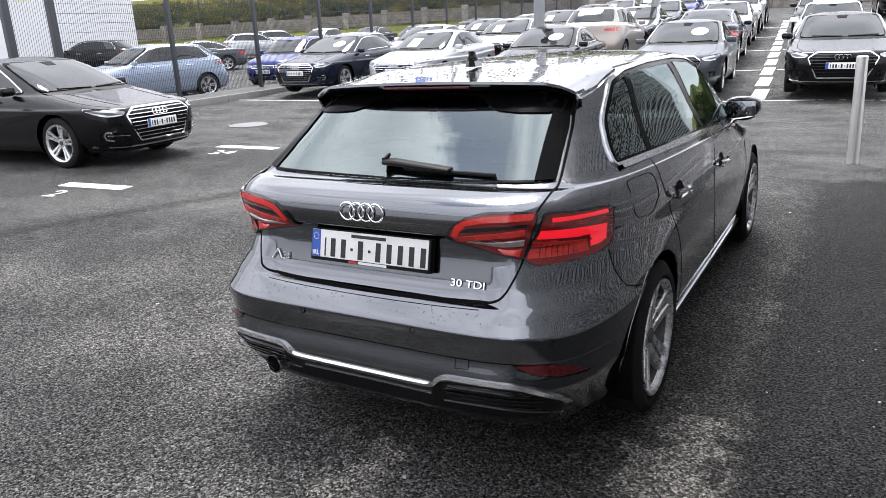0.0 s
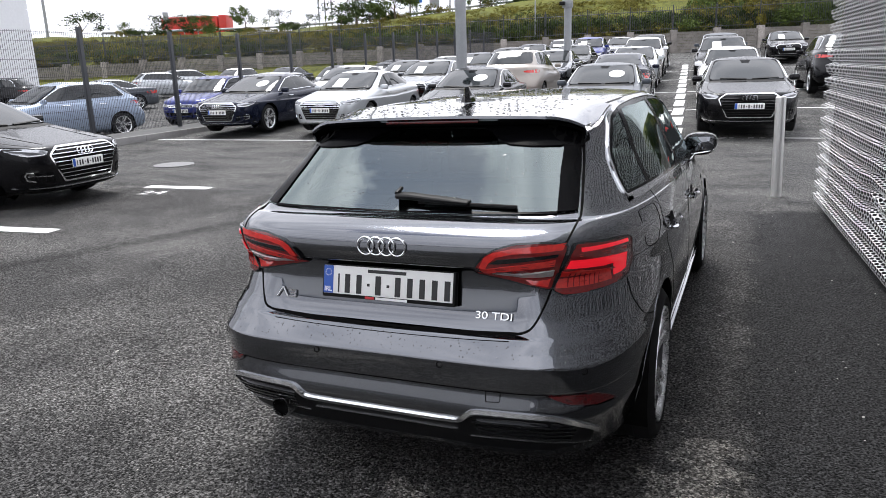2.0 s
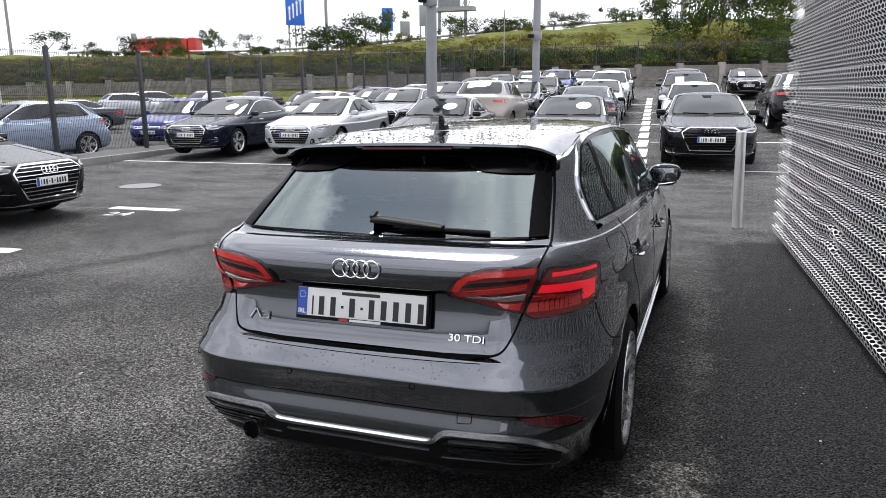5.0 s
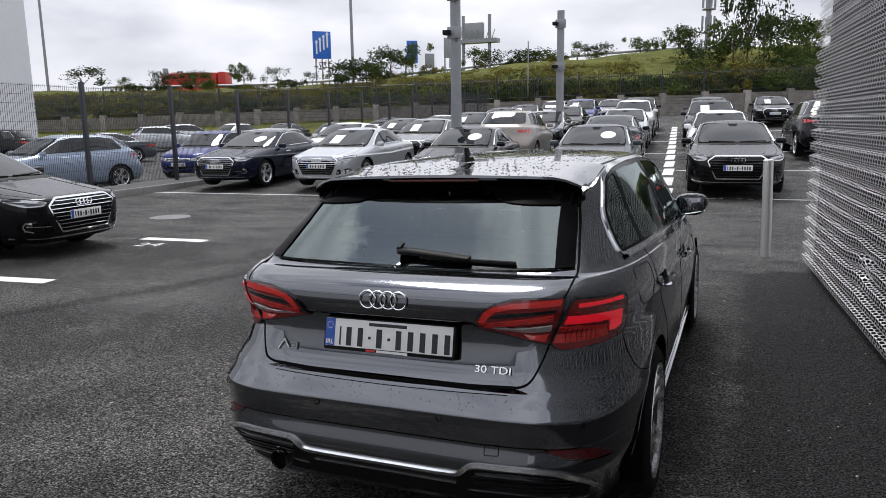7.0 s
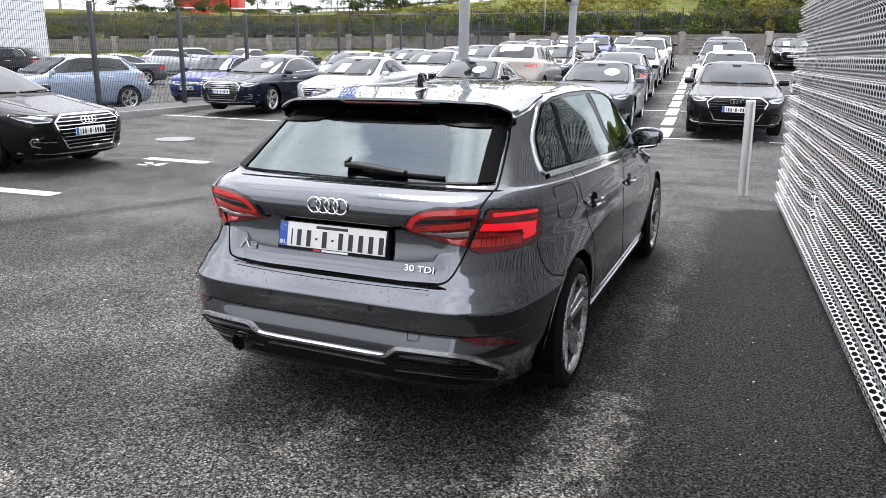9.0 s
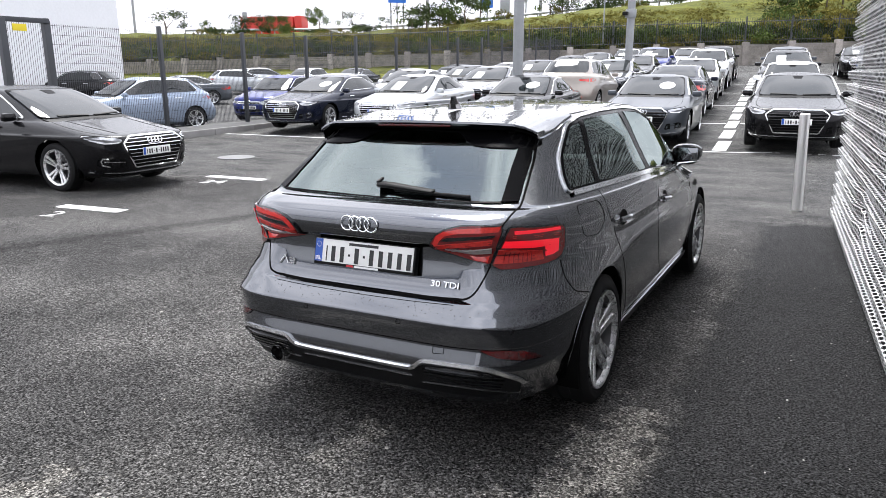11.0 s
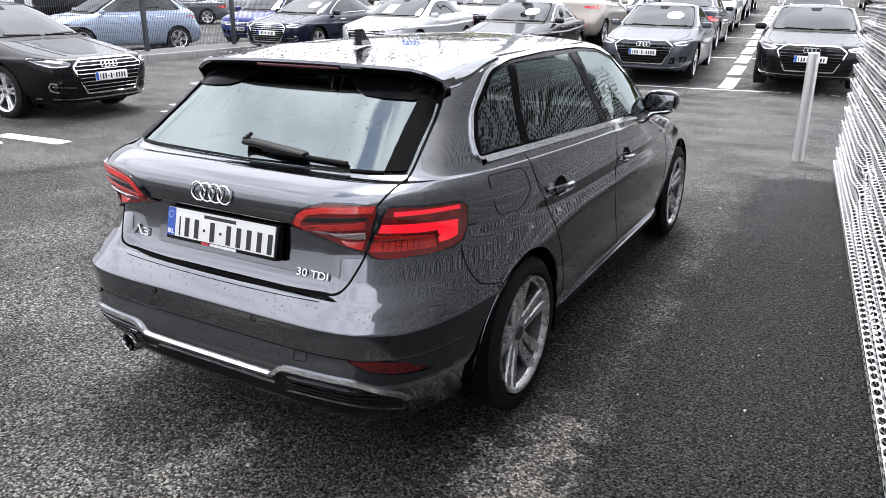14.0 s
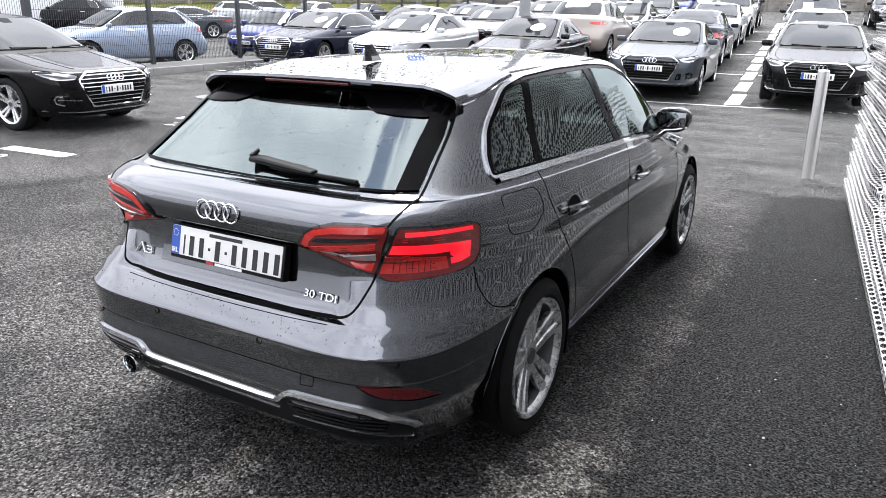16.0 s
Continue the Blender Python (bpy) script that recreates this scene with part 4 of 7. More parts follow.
# ---- the grey hatchback ----
GREY_TABLE = [
    ((0.450, 0.200), (0.6200, 0.170), (3.90, 0.190), 5.0, 5.0),
    ((0.080, 0.215), (0.8200, 0.200), (4.08, 0.210), 6.0, 5.0),
    ((0.020, 0.285), (0.8520, 0.265), (4.17, 0.280), 6.5, 5.0),
    ((-0.020, 0.350), (0.8640, 0.320), (4.21, 0.340), 6.6, 5.0),
    ((-0.050, 0.400), (0.8720, 0.370), (4.23, 0.400), 6.6, 5.0),
    ((-0.050, 0.430), (0.8760, 0.410), (4.24, 0.440), 6.6, 5.0),
    ((-0.034, 0.496), (0.8830, 0.480), (4.24, 0.490), 6.6, 5.0),
    ((-0.039, 0.506), (0.8840, 0.490), (4.24, 0.500), 6.6, 5.0),
    ((-0.044, 0.560), (0.8880, 0.550), (4.24, 0.550), 6.6, 5.0),
    ((-0.043, 0.593), (0.8900, 0.585), (4.24, 0.580), 6.6, 5.0),
    ((-0.036, 0.604), (0.8903, 0.598), (4.24, 0.590), 6.5, 5.0),
    ((-0.012, 0.628), (0.8905, 0.616), (4.23, 0.605), 6.3, 5.0),
    ((0.014, 0.652), (0.8910, 0.635), (4.22, 0.630), 6.2, 5.0),
    ((0.032, 0.666), (0.8910, 0.650), (4.20, 0.650), 6.1, 4.8),
    ((0.062, 0.676), (0.8910, 0.668), (4.18, 0.670), 6.0, 4.8),
    ((0.086, 0.720), (0.8880, 0.720), (4.12, 0.720), 5.7, 4.5),
    ((0.106, 0.800), (0.8820, 0.785), (4.00, 0.770), 5.6, 4.2),
    ((0.112, 0.865), (0.8865, 0.830), (3.84, 0.815), 5.7, 4.2),
    ((0.100, 0.884), (0.8845, 0.846), (3.78, 0.830), 5.8, 4.0),
    ((0.068, 0.893), (0.8815, 0.856), (3.72, 0.843), 5.8, 4.0),
    ((0.054, 0.935), (0.8780, 0.885), (3.55, 0.875), 6.2, 4.0),
    ((0.060, 0.975), (0.8740, 0.912), (3.40, 0.905), 6.8, 4.0),
    ((0.076, 0.997), (0.8705, 0.930), (3.32, 0.918), 7.2, 4.0),
    ((0.110, 1.017), (0.8660, 0.945), (3.26, 0.930), 7.6, 4.0),
    ((0.165, 1.035), (0.8585, 0.962), (3.18, 0.948), 8.0, 4.0),
    ((0.235, 1.049), (0.8470, 0.982), (3.05, 0.980), 8.6, 4.6),
    ((0.430, 1.195), (0.7600, 1.160), (2.76, 1.165), 8.6, 5.0),
    ((0.630, 1.340), (0.6850, 1.328), (2.44, 1.330), 7.4, 4.6),
    ((0.780, 1.382), (0.6150, 1.382), (2.28, 1.380), 4.8, 3.8),
    ((1.300, 1.410), (0.4000, 1.409), (2.10, 1.411), 3.2, 2.6),
    ((2.000, 1.421), (0.0100, 1.421), (2.05, 1.421), 2.5, 2.5),
]
HUB_Y, HUB_Z, WHEEL_R, ARCH_R = (0.80, 3.437), 0.318, 0.318, 0.352
grey = tagged(new("hatchback_car"), "dark metallic grey five-door hatchback with wet roof on asphalt", "car")
grey.matrix_basis = pose(0.012, 0, -0.018, 0, -1.2, 0)
gb = shell(GREY_TABLE, 2.02, 6, 72, [(0.604, -0.036), (0.628, -0.014), (0.652, 0.006), (0.676, 0.026), (0.72, 0.055), (0.80, 0.088), (0.865, 0.098), (0.893, 0.068)],
           [(0.66, 0.0), (0.80, 0.02), (0.893, 0.042), (0.975, 0.07), (1.049, 0.105), (1.195, 0.13), (1.34, 0.10), (1.382, 0.05), (1.41, 0.0)])
GT = BVHTree.FromBMesh(gb)
arch_cut(gb, HUB_Y, HUB_Z + 0.008, ARCH_R)

GLASS_REAR = [(-0.645, 1.053), (-0.45, 1.048), (-0.25, 1.044), (0.0, 1.042), (0.25, 1.044), (0.45, 1.048), (0.645, 1.053), (0.605, 1.20), (0.56, 1.335), (-0.56, 1.335), (-0.605, 1.20)]
WIN_SIDE = [(0.575, 1.059), (0.93, 1.054), (1.85, 1.018), (2.82, 0.955), (2.74, 1.025), (2.53, 1.170), (2.28, 1.303), (2.08, 1.358), (1.84, 1.374), (1.43, 1.376), (1.07, 1.364), (0.90, 1.334), (0.72, 1.223), (0.610, 1.12)]
WS = [(-0.68, 1.01), (0.68, 1.01), (0.58, 1.32), (-0.58, 1.32)]


def inside(poly, u, v):
    hit = False
    for (a, b), (c, d) in zip(poly, poly[1:] + poly[:1]):
        if (b > v) != (d > v) and u < (c - a) * (v - b) / (d - b) + a:
            hit = not hit
    return hit


def shrunk(poly, by):
    c = Vector((sum(p[0] for p in poly) / len(poly), sum(p[1] for p in poly) / len(poly)))
    return [tuple(c + (Vector(p) - c) * (1 - by / max((Vector(p) - c).length, 0.01))) for p in poly]


# openings behind the glazing
holes = []
rear_hole, side_hole, front_hole = shrunk(GLASS_REAR, 0.045), shrunk(WIN_SIDE, 0.04), shrunk(WS, 0.05)
for f in gb.faces:
    c = f.calc_center_median()
    if (c.y < 0.9 and f.normal.y < -0.2 and inside(rear_hole, c.x, c.z)) or (abs(f.normal.x) > 0.4 and inside(side_hole, c.y, c.z)) or (f.normal.y > 0.2 and c.y > 2 and inside(front_hole, c.x, c.z)):
        holes.append(f)
bmesh.ops.delete(gb, geom=holes, context="FACES")
body = part("body", gb, M_GREY, grey)
for bm in arch_linings(HUB_Y, HUB_Z + 0.008, ARCH_R, 0.52, 0.872):
    part("wheel_housing", bm, M_GAP, grey)
bm = box(bmesh.new(), -0.70, 0.70, 0.30, 3.95, 0.16, 0.24, 0.02)
part("underbody", bm, M_GAP, grey)


def g_panel(name, side, poly, m, thick=0.004, cell=0.05, label="", parent=None, deep=0.004):
    return part(name, panel(GT, side, poly, thick, cell, deep), m, parent or grey, label)


def g_line(name, side, path, m, width, thick=0.003, closed=False, per=0, parent=None, label=""):
    return part(name, strip(GT, side, path, width, thick, closed, per), m, parent or grey, label)


add_wheels(grey, wheel_meshes(WHEEL_R, 0.225, 5, None, (0.021, 0.038), (0.018, 0.024)), 0.772, HUB_Y, WHEEL_R, 95)

# rear glazing
g_panel("rear_window", "rear", GLASS_REAR, M_REARGLASS, 0.004, 0.05, deep=-0.001)
for s in (1, -1):
    edge = [(s * u, v) for u, v in ((0.578, 1.054), (0.642, 1.056), (0.603, 1.20), (0.560, 1.330), (0.530, 1.330), (0.532, 1.27), (0.548, 1.18))]
    g_panel("window_border", "rear", edge if s > 0 else edge[::-1], M_FRIT, 0.0085, 0.02, "gloss black edge of the rear window")
g_panel("window_border", "rear", [(-0.58, 1.050), (-0.25, 1.045), (0, 1.043), (0.25, 1.045), (0.58, 1.050), (0.58, 1.056), (0.25, 1.051), (0, 1.049), (-0.25, 1.051), (-0.58, 1.056)], M_FRIT, 0.0055, 0.06)

for s in (1, -1):
    lobe = [(s * u, v) for u, v in ((0.21, 1.312), (0.25, 1.298), (0.285, 1.274), (0.335, 1.258), (0.42, 1.252), (0.52, 1.250), (0.586, 1.260), (0.562, 1.333), (0.21, 1.333))]
    g_panel("window_border", "rear", lobe if s > 0 else lobe[::-1], M_FRIT, 0.0088, 0.03)
g_panel("window_border", "rear", [(-0.21, 1.314), (-0.10, 1.318), (0.10, 1.318), (0.21, 1.314), (0.21, 1.333), (-0.21, 1.333)], M_FRIT, 0.006, 0.06)

# roof spoiler with its dark underside
sp_x = [-0.605, -0.585, -0.55, -0.50, -0.42, -0.30, -0.15, 0.0, 0.15, 0.30, 0.42, 0.50, 0.55, 0.585, 0.605]
top_rows, under_rows = [], []
for x in sp_x:
    a = abs(x)
    lip_y = 0.530 + 0.07 * (a / 0.6) ** 4
    lip_z = 1.373 - 0.012 * (a / 0.5) ** 2 - (0.034 * ((a - 0.48) / 0.125) ** 2 if a > 0.48 else 0)
    row = []
    for t in (0.0, 0.25, 0.55, 0.8, 1.0):
        y = lip_y + (1.02 - lip_y) * (1 - t)
        roof = onto(GT, "top", x * (1 - 0.06 * (1 - t)), max(y, 0.80), 0.004).z
        row.append(Vector((x, y, roof * (1 - t ** 1.6) + lip_z * t ** 1.6)))
    top_rows.append(row + [Vector((x, lip_y - 0.002, lip_z - 0.010)), Vector((x, lip_y + 0.010, lip_z - 0.020))])
    g1 = onto(GT, "rear", x * 0.93, 1.322, 0.010)
    under_rows.append([Vector((x, lip_y + 0.010, lip_z - 0.020)), Vector((x * 0.985, lip_y + 0.05, lip_z - 0.034)), g1, g1 + Vector((0, 0.03, 0.006))])
# the ends turn down onto the pillars
def settled(row, lift):
    out = []
    for p in row:
        hit, normal, _, _ = GT.find_nearest(p + Vector((math.copysign(0.016, p.x), 0, -0.022)))
        out.append(hit + normal * lift)
    return out


for rows in (top_rows, under_rows):
    for at, end in ((0, rows[0]), (len(rows) + 2, rows[-1])):
        low = settled(end, 0.002)
        mid = [(p + q) / 2 + Vector((math.copysign(0.006, p.x), 0, 0.005)) for p, q in zip(end, low)]
        for row in (mid, low):
            rows.insert(0 if at == 0 else len(rows), row)
for name, rows, m in (("spoiler", top_rows, M_GREY), ("spoiler_underside", under_rows, M_GAP)):
    bm = bmesh.new()
    vs = [[bm.verts.new(p) for p in row] for row in rows]
    for a, b in zip(vs, vs[1:]):
        for k in range(len(a) - 1):
            bm.faces.new((a[k], b[k], b[k + 1], a[k + 1]))
    bmesh.ops.recalc_face_normals(bm, faces=bm.faces)
    if name == "spoiler":
        bmesh.ops.reverse_faces(bm, faces=[f for f in bm.faces]) if sum(f.normal.z for f in bm.faces) < 0 else None
    part(name, bm, m, grey, "gloss black underside" if "under" in name else "")
for s in (1, -1):
    end = [(s * u, v) for u, v in ((0.455, 1.318), (0.50, 1.275), (0.545, 1.250), (0.596, 1.243), (0.590, 1.318))]
    g_panel("spoiler_end", "rear", end if s > 0 else end[::-1], M_GAP, 0.009, 0.04, "black end plate of the spoiler")
bm = box(bmesh.new(), -0.20, 0.20, 0.533, 0.546, 1.344, 1.354, 0.002)
part("brake_light", bm, M_REFLECTOR, grey, "dark red light strip under the spoiler")

# tailgate wiper
def on_glass(x, z, lift):
    return onto(GT, "rear", x, z, lift)


bm = bmesh.new()
path = [(-0.035, 1.080), (0.02, 1.079), (0.10, 1.074), (0.19, 1.069), (0.265, 1.065)]
rows = []
for k, (x, z) in enumerate(path):
    c = on_glass(x, z, 0.024)
    h = (0.013, 0.014, 0.013, 0.011, 0.008)[k]
    rows.append([bm.verts.new(c + Vector(d)) for d in ((0, 0.022, -h), (0, -0.012, -h * 0.8), (0, -0.020, 0), (0, -0.012, h * 0.8), (0, 0.022, h))])
for a, b in zip(rows, rows[1:]):
    for j in range(5):
        bm.faces.new((a[j], a[(j + 1) % 5], b[(j + 1) % 5], b[j]))
bm.faces.new(rows[0][::-1]), bm.faces.new(rows[-1])
bmesh.ops.recalc_face_normals(bm, faces=bm.faces)
bmesh.ops.bevel(bm, geom=bm.edges[:], offset=0.003, segments=1, affect="EDGES")
wiper = part("wiper_arm", bm, M_TRIM, grey, "black plastic wiper arm")
bm = bmesh.new()
rod(bm, on_glass(-0.032, 1.082, 0.032), on_glass(-0.026, 1.104, 0.028), 0.011, 0.007, 10)
part("wiper_pivot", bm, M_TRIM, wiper)
bm = bmesh.new()
pts = [on_glass(0.06 + 0.38 * k / 8, 1.070 - 0.008 * k / 8, 0.013) for k in range(9)]
tube(bm, pts, 0.0075)
part("wiper_blade", bm, M_RUBBER, wiper)

# tail lights: one lens on the tailgate, one on the wing
INNER = [(0.334, 0.880), (0.352, 0.912), (0.381, 0.943), (0.421, 0.967), (0.486, 0.982), (0.570, 0.986), (0.648, 0.980), (0.588, 0.820), (0.52, 0.834), (0.448, 0.848), (0.345, 0.868)]
OUTER = [(0.570, 0.980), (0.66, 0.974), (0.75, 0.967), (0.835, 0.960), (0.856, 0.945), (0.858, 0.86), (0.840, 0.826), (0.797, 0.810), (0.665, 0.802), (0.547, 0.798), (0.514, 0.818)]
for s, corner in ((1, "corner_right"), (-1, "corner_left")):
    # the left corner's axis mirrors x, so its outlines stay as they are
    turn = (lambda p: list(p)) if s > 0 else mirrored
    lens = g_panel("tail_light", "rear", rounded(turn(INNER), 0.012), M_LENSDARK, 0.010, 0.03, "red lens on the tailgate", deep=0.002)
    g_panel("light_guide", "rear", turn([(0.362, 0.905), (0.385, 0.940), (0.415, 0.956), (0.48, 0.971), (0.640, 0.983), (0.632, 0.965), (0.48, 0.954), (0.425, 0.942), (0.398, 0.923), (0.385, 0.903)]), M_LENSRED, 0.0125, 0.03, parent=lens)
    g_panel("light_slot", "rear", turn([(0.400, 0.921), (0.43, 0.936), (0.62, 0.953), (0.618, 0.944), (0.43, 0.922)]), M_GLOSSBLACK, 0.0128, 0.04, parent=lens)
    g_panel("light_guide", "rear", turn([(0.365, 0.899), (0.45, 0.913), (0.612, 0.936), (0.606, 0.915), (0.45, 0.897), (0.375, 0.888)]), M_LENSRED, 0.0125, 0.03, parent=lens)
    for k in range(3):
        g_line("lens_rib", "rear", [(s * 0.42, 0.905 - 0.005 * k), (s * 0.52, 0.915 - 0.006 * k), (s * 0.606, 0.928 - 0.008 * k)], M_LENSDARK, 0.002, 0.0135, parent=lens)
    g_panel("reversing_light", "rear", turn([(0.395, 0.879), (0.50, 0.888), (0.604, 0.900), (0.597, 0.880), (0.50, 0.870), (0.44, 0.868)]), M_LENSCLEAR, 0.0130, 0.04, parent=lens)
    g_panel("light_guide", "rear", turn([(0.50, 0.862), (0.590, 0.872), (0.578, 0.830), (0.53, 0.838)]), M_LENSRED, 0.0125, 0.03, parent=lens)
    g_line("lens_edge", "rear", rounded(turn(INNER), 0.012), M_GLOSSBLACK, 0.006, 0.0115, True, parent=lens)
    lens = g_panel("tail_light", corner, rounded(OUTER, 0.012), M_LENSDARK, 0.010, 0.03, "red lens on the rear wing", deep=0.002)
    g_panel("light_guide", corner, [(0.592, 0.966), (0.71, 0.960), (0.822, 0.953), (0.826, 0.940), (0.71, 0.947), (0.592, 0.952)], M_LENSLIT, 0.0125, 0.03, parent=lens)
    g_panel("light_guide", corner, [(0.555, 0.928), (0.70, 0.917), (0.818, 0.906), (0.818, 0.884), (0.70, 0.889), (0.546, 0.901)], M_LENSLIT, 0.0125, 0.03, parent=lens)
    g_panel("light_guide", corner, [(0.742, 0.886), (0.818, 0.883), (0.818, 0.850), (0.785, 0.840), (0.748, 0.838)], M_LENSLIT, 0.0125, 0.03, parent=lens)
    g_panel("light_guide", corner, [(0.536, 0.892), (0.730, 0.872), (0.738, 0.826), (0.525, 0.824)], M_LENSRED, 0.0122, 0.03, parent=lens)
    for k in range(7):
        u = 0.562 + 0.019 * k
        g_line("lens_rib", corner, [(u, 0.826), (u + 0.002, 0.850), (u + 0.004, 0.884 - 0.0025 * k)], M_LENSDARK, 0.003, 0.0132, parent=lens)
    for z in (0.838, 0.852, 0.866):
        g_line("lens_rib", corner, [(0.553, z + 0.006), (0.62, z + 0.002), (0.692, z - 0.004)], M_LENSDARK, 0.0025, 0.0132, parent=lens)
    for z in (0.934, 0.941):
        g_line("lens_rib", corner, [(0.585, z + 0.004), (0.70, z - 0.004), (0.815, z - 0.012)], M_LENSRED, 0.002, 0.0120, parent=lens)
    g_line("lens_edge", corner, rounded(OUTER, 0.012), M_GLOSSBLACK, 0.006, 0.0115, True, parent=lens)

# number plate in its black holder
bm = box(bmesh.new(), -0.268, 0.268, -0.012, 0.02, -0.062, 0.060, 0.006)
holder = part("plate_holder", bm, M_TRIM, grey, "black plastic plate holder")
holder.matrix_basis = pose(0, 0.083, 0.810, -13.5, 0, 0)
bm = box(bmesh.new(), -0.260, 0.260, -0.016, -0.012, -0.048, 0.056, 0.0015)
part("number_plate", bm, M_PLATE, holder, "white plate with a blue band and dark bars")
bm = box(bmesh.new(), -0.259, -0.219, -0.0172, -0.0162, -0.047, 0.055)
part("country_band", bm, M_PLATEBLUE, holder, smooth=False)


def text(words, size, m, parent, where, depth=0.001, name="lettering", bold=0.0, align="CENTER"):
    cu = bpy.data.curves.new(name, "FONT")
    cu.body, cu.size, cu.extrude, cu.align_x, cu.offset = words, size, depth, align, bold
    ob = new(name, cu)
    ob.parent = parent
    ob.matrix_basis = where
    cu.materials.append(m)
    return ob


text("IRL", 0.024, M_SIGNWHITE, holder, pose(-0.239, -0.0178, -0.040, 90, 0, 0), 0.0004, bold=0.0006)
star = bmesh.new()
for k in range(12):
    a = 2 * math.pi * k / 12
    box(star, -0.239 + 0.012 * math.cos(a) - 0.0014, -0.239 + 0.012 * math.cos(a) + 0.0014, -0.0182, -0.0173, 0.030 + 0.012 * math.sin(a) - 0.0014, 0.030 + 0.012 * math.sin(a) + 0.0014)
part("star_ring", star, M_LINE, holder, smooth=False)
x = -0.200
for w, gap, low in ((0.010, 0.014, 0), (0.036, 0.012, 0), (0.036, 0.012, 0), (0.018, 0.012, 1), (0.038, 0.012, 0), (0.018, 0.012, 1), (0.036, 0.012, 0), (0.036, 0.012, 0), (0.036, 0.012, 0), (0.036, 0.012, 0), (0.036, 0.0, 0)):
    hz = 0.005 if low else 0.0345
    part("character_bar", box(bmesh.new(), x + 0.2 * w, x + 0.8 * w, -0.0172, -0.0162, -0.008 - hz, -0.008 + hz), M_INK, holder, smooth=False)
    x += w + gap
part("district_bar", box(bmesh.new(), -0.075, 0.080, -0.0172, -0.0162, 0.036, 0.048), M_INK, holder, smooth=False)
part("dealer_bar", box(bmesh.new(), -0.085, -0.048, -0.0135, -0.0122, -0.0595, -0.0505), M_INKRED, holder, smooth=False)
part("dealer_bar", box(bmesh.new(), -0.042, 0.085, -0.0135, -0.0122, -0.0595, -0.0505), M_SIGNWHITE, holder, smooth=False)

# badges
for k in range(4):
    c = onto(GT, "rear", (k - 1.5) * 0.0415, 0.957, 0.006)
    part("badge_ring", ring(bmesh.new(), c, 0.0318, 0.0032, (0, -1, 0.05), 36, 8), M_CHROME, grey, "chrome ring")


def bar_letter(strokes, x0, z0, h, w):
    """A chrome badge letter of plain strokes, in units of its height and width."""
    bm = bmesh.new()
    for (a, b), (c, d) in strokes:
        p, q = (onto(GT, "rear", x0 + u * w, z0 + v * h, 0.0065) for u, v in ((a, b), (c, d)))
        rod(bm, p, q, 0.0030, None, 6)
    return part("badge_stroke", bm, M_ALLOY, grey, "chrome badge stroke")


THREE = [((0, 1), (1, 1)), ((1, 1), (1, 0)), ((0.2, 0.5), (1, 0.5)), ((0, 0), (1, 0))]
bar_letter([((0, 0), (0.5, 1)), ((0.5, 1), (1, 0))], -0.492, 0.724, 0.036, 0.046)
bar_letter(THREE, -0.440, 0.726, 0.024, 0.030)
p, q = onto(GT, "rear", 0.332, 0.712, 0.003), onto(GT, "rear", 0.490, 0.716, 0.003)
text("30 TDI", 0.036, M_SATIN, grey, Matrix.Translation(p) @ Matrix.Rotation(math.atan2(q.y - p.y, q.x - p.x), 4, "Z") @ Matrix.Rotation(radians(70), 4, "X") @ Matrix.Diagonal((1.32, 1, 1, 1)), 0.0014, "engine_badge", 0.0, "LEFT")

# shut lines, bumper, diffuser
TG = [(0.642, 0.985), (0.590, 0.820), (0.572, 0.765), (0.545, 0.708), (0.512, 0.684), (0.455, 0.675), (0.25, 0.669)]
g_line("tailgate_gap", "rear", [(-u, v) for u, v in TG] + [(0, 0.667)] + TG[::-1], M_GAP, 0.008, 0.0012, per=4)
for s in (1, -1):
    g_line("tailgate_gap", "rear", [(s * 0.644, 0.985), (s * 0.655, 1.02), (s * 0.652, 1.06), (s * 0.612, 1.20), (s * 0.572, 1.325)], M_GAP, 0.008, 0.0015, per=4)
g_line("bumper_step", "rear", [(-0.47, 0.660), (-0.25, 0.655), (0, 0.653), (0.25, 0.655), (0.47, 0.660)], M_GAP, 0.002, 0.0008, per=6)
g_line("bumper_seam", "rear", [(-0.605, 0.503), (-0.45, 0.501), (-0.2, 0.500), (0, 0.500), (0.2, 0.500), (0.45, 0.501), (0.605, 0.503)], M_GAP, 0.006, 0.0012, per=5)
LOWER = [(-0.70, 0.385), (-0.64, 0.412), (-0.52, 0.420), (-0.37, 0.414), (-0.33, 0.395), (-0.298, 0.376), (0, 0.375), (0.298, 0.376), (0.33, 0.395), (0.37, 0.414), (0.52, 0.420), (0.64, 0.412), (0.70, 0.385), (0.735, 0.34), (0.72, 0.29), (0.62, 0.27), (0.35, 0.262), (0, 0.26), (-0.35, 0.262), (-0.62, 0.27), (-0.72, 0.29), (-0.735, 0.34)]
g_panel("diffuser", "rear", LOWER, M_TRIM, 0.004, 0.06, "black lower diffuser")
STRIP = [(-0.745, 0.340), (-0.728, 0.374), (-0.690, 0.406), (-0.635, 0.425), (-0.56, 0.431), (-0.424, 0.431), (-0.368, 0.428), (-0.345, 0.418), (-0.325, 0.402), (-0.302, 0.390), (-0.26, 0.387), (-0.14, 0.386), (0, 0.386), (0.14, 0.386), (0.26, 0.387), (0.302, 0.390), (0.325, 0.402), (0.345, 0.418), (0.368, 0.428), (0.424, 0.431), (0.56, 0.431), (0.635, 0.425), (0.690, 0.406), (0.728, 0.374), (0.745, 0.340)]
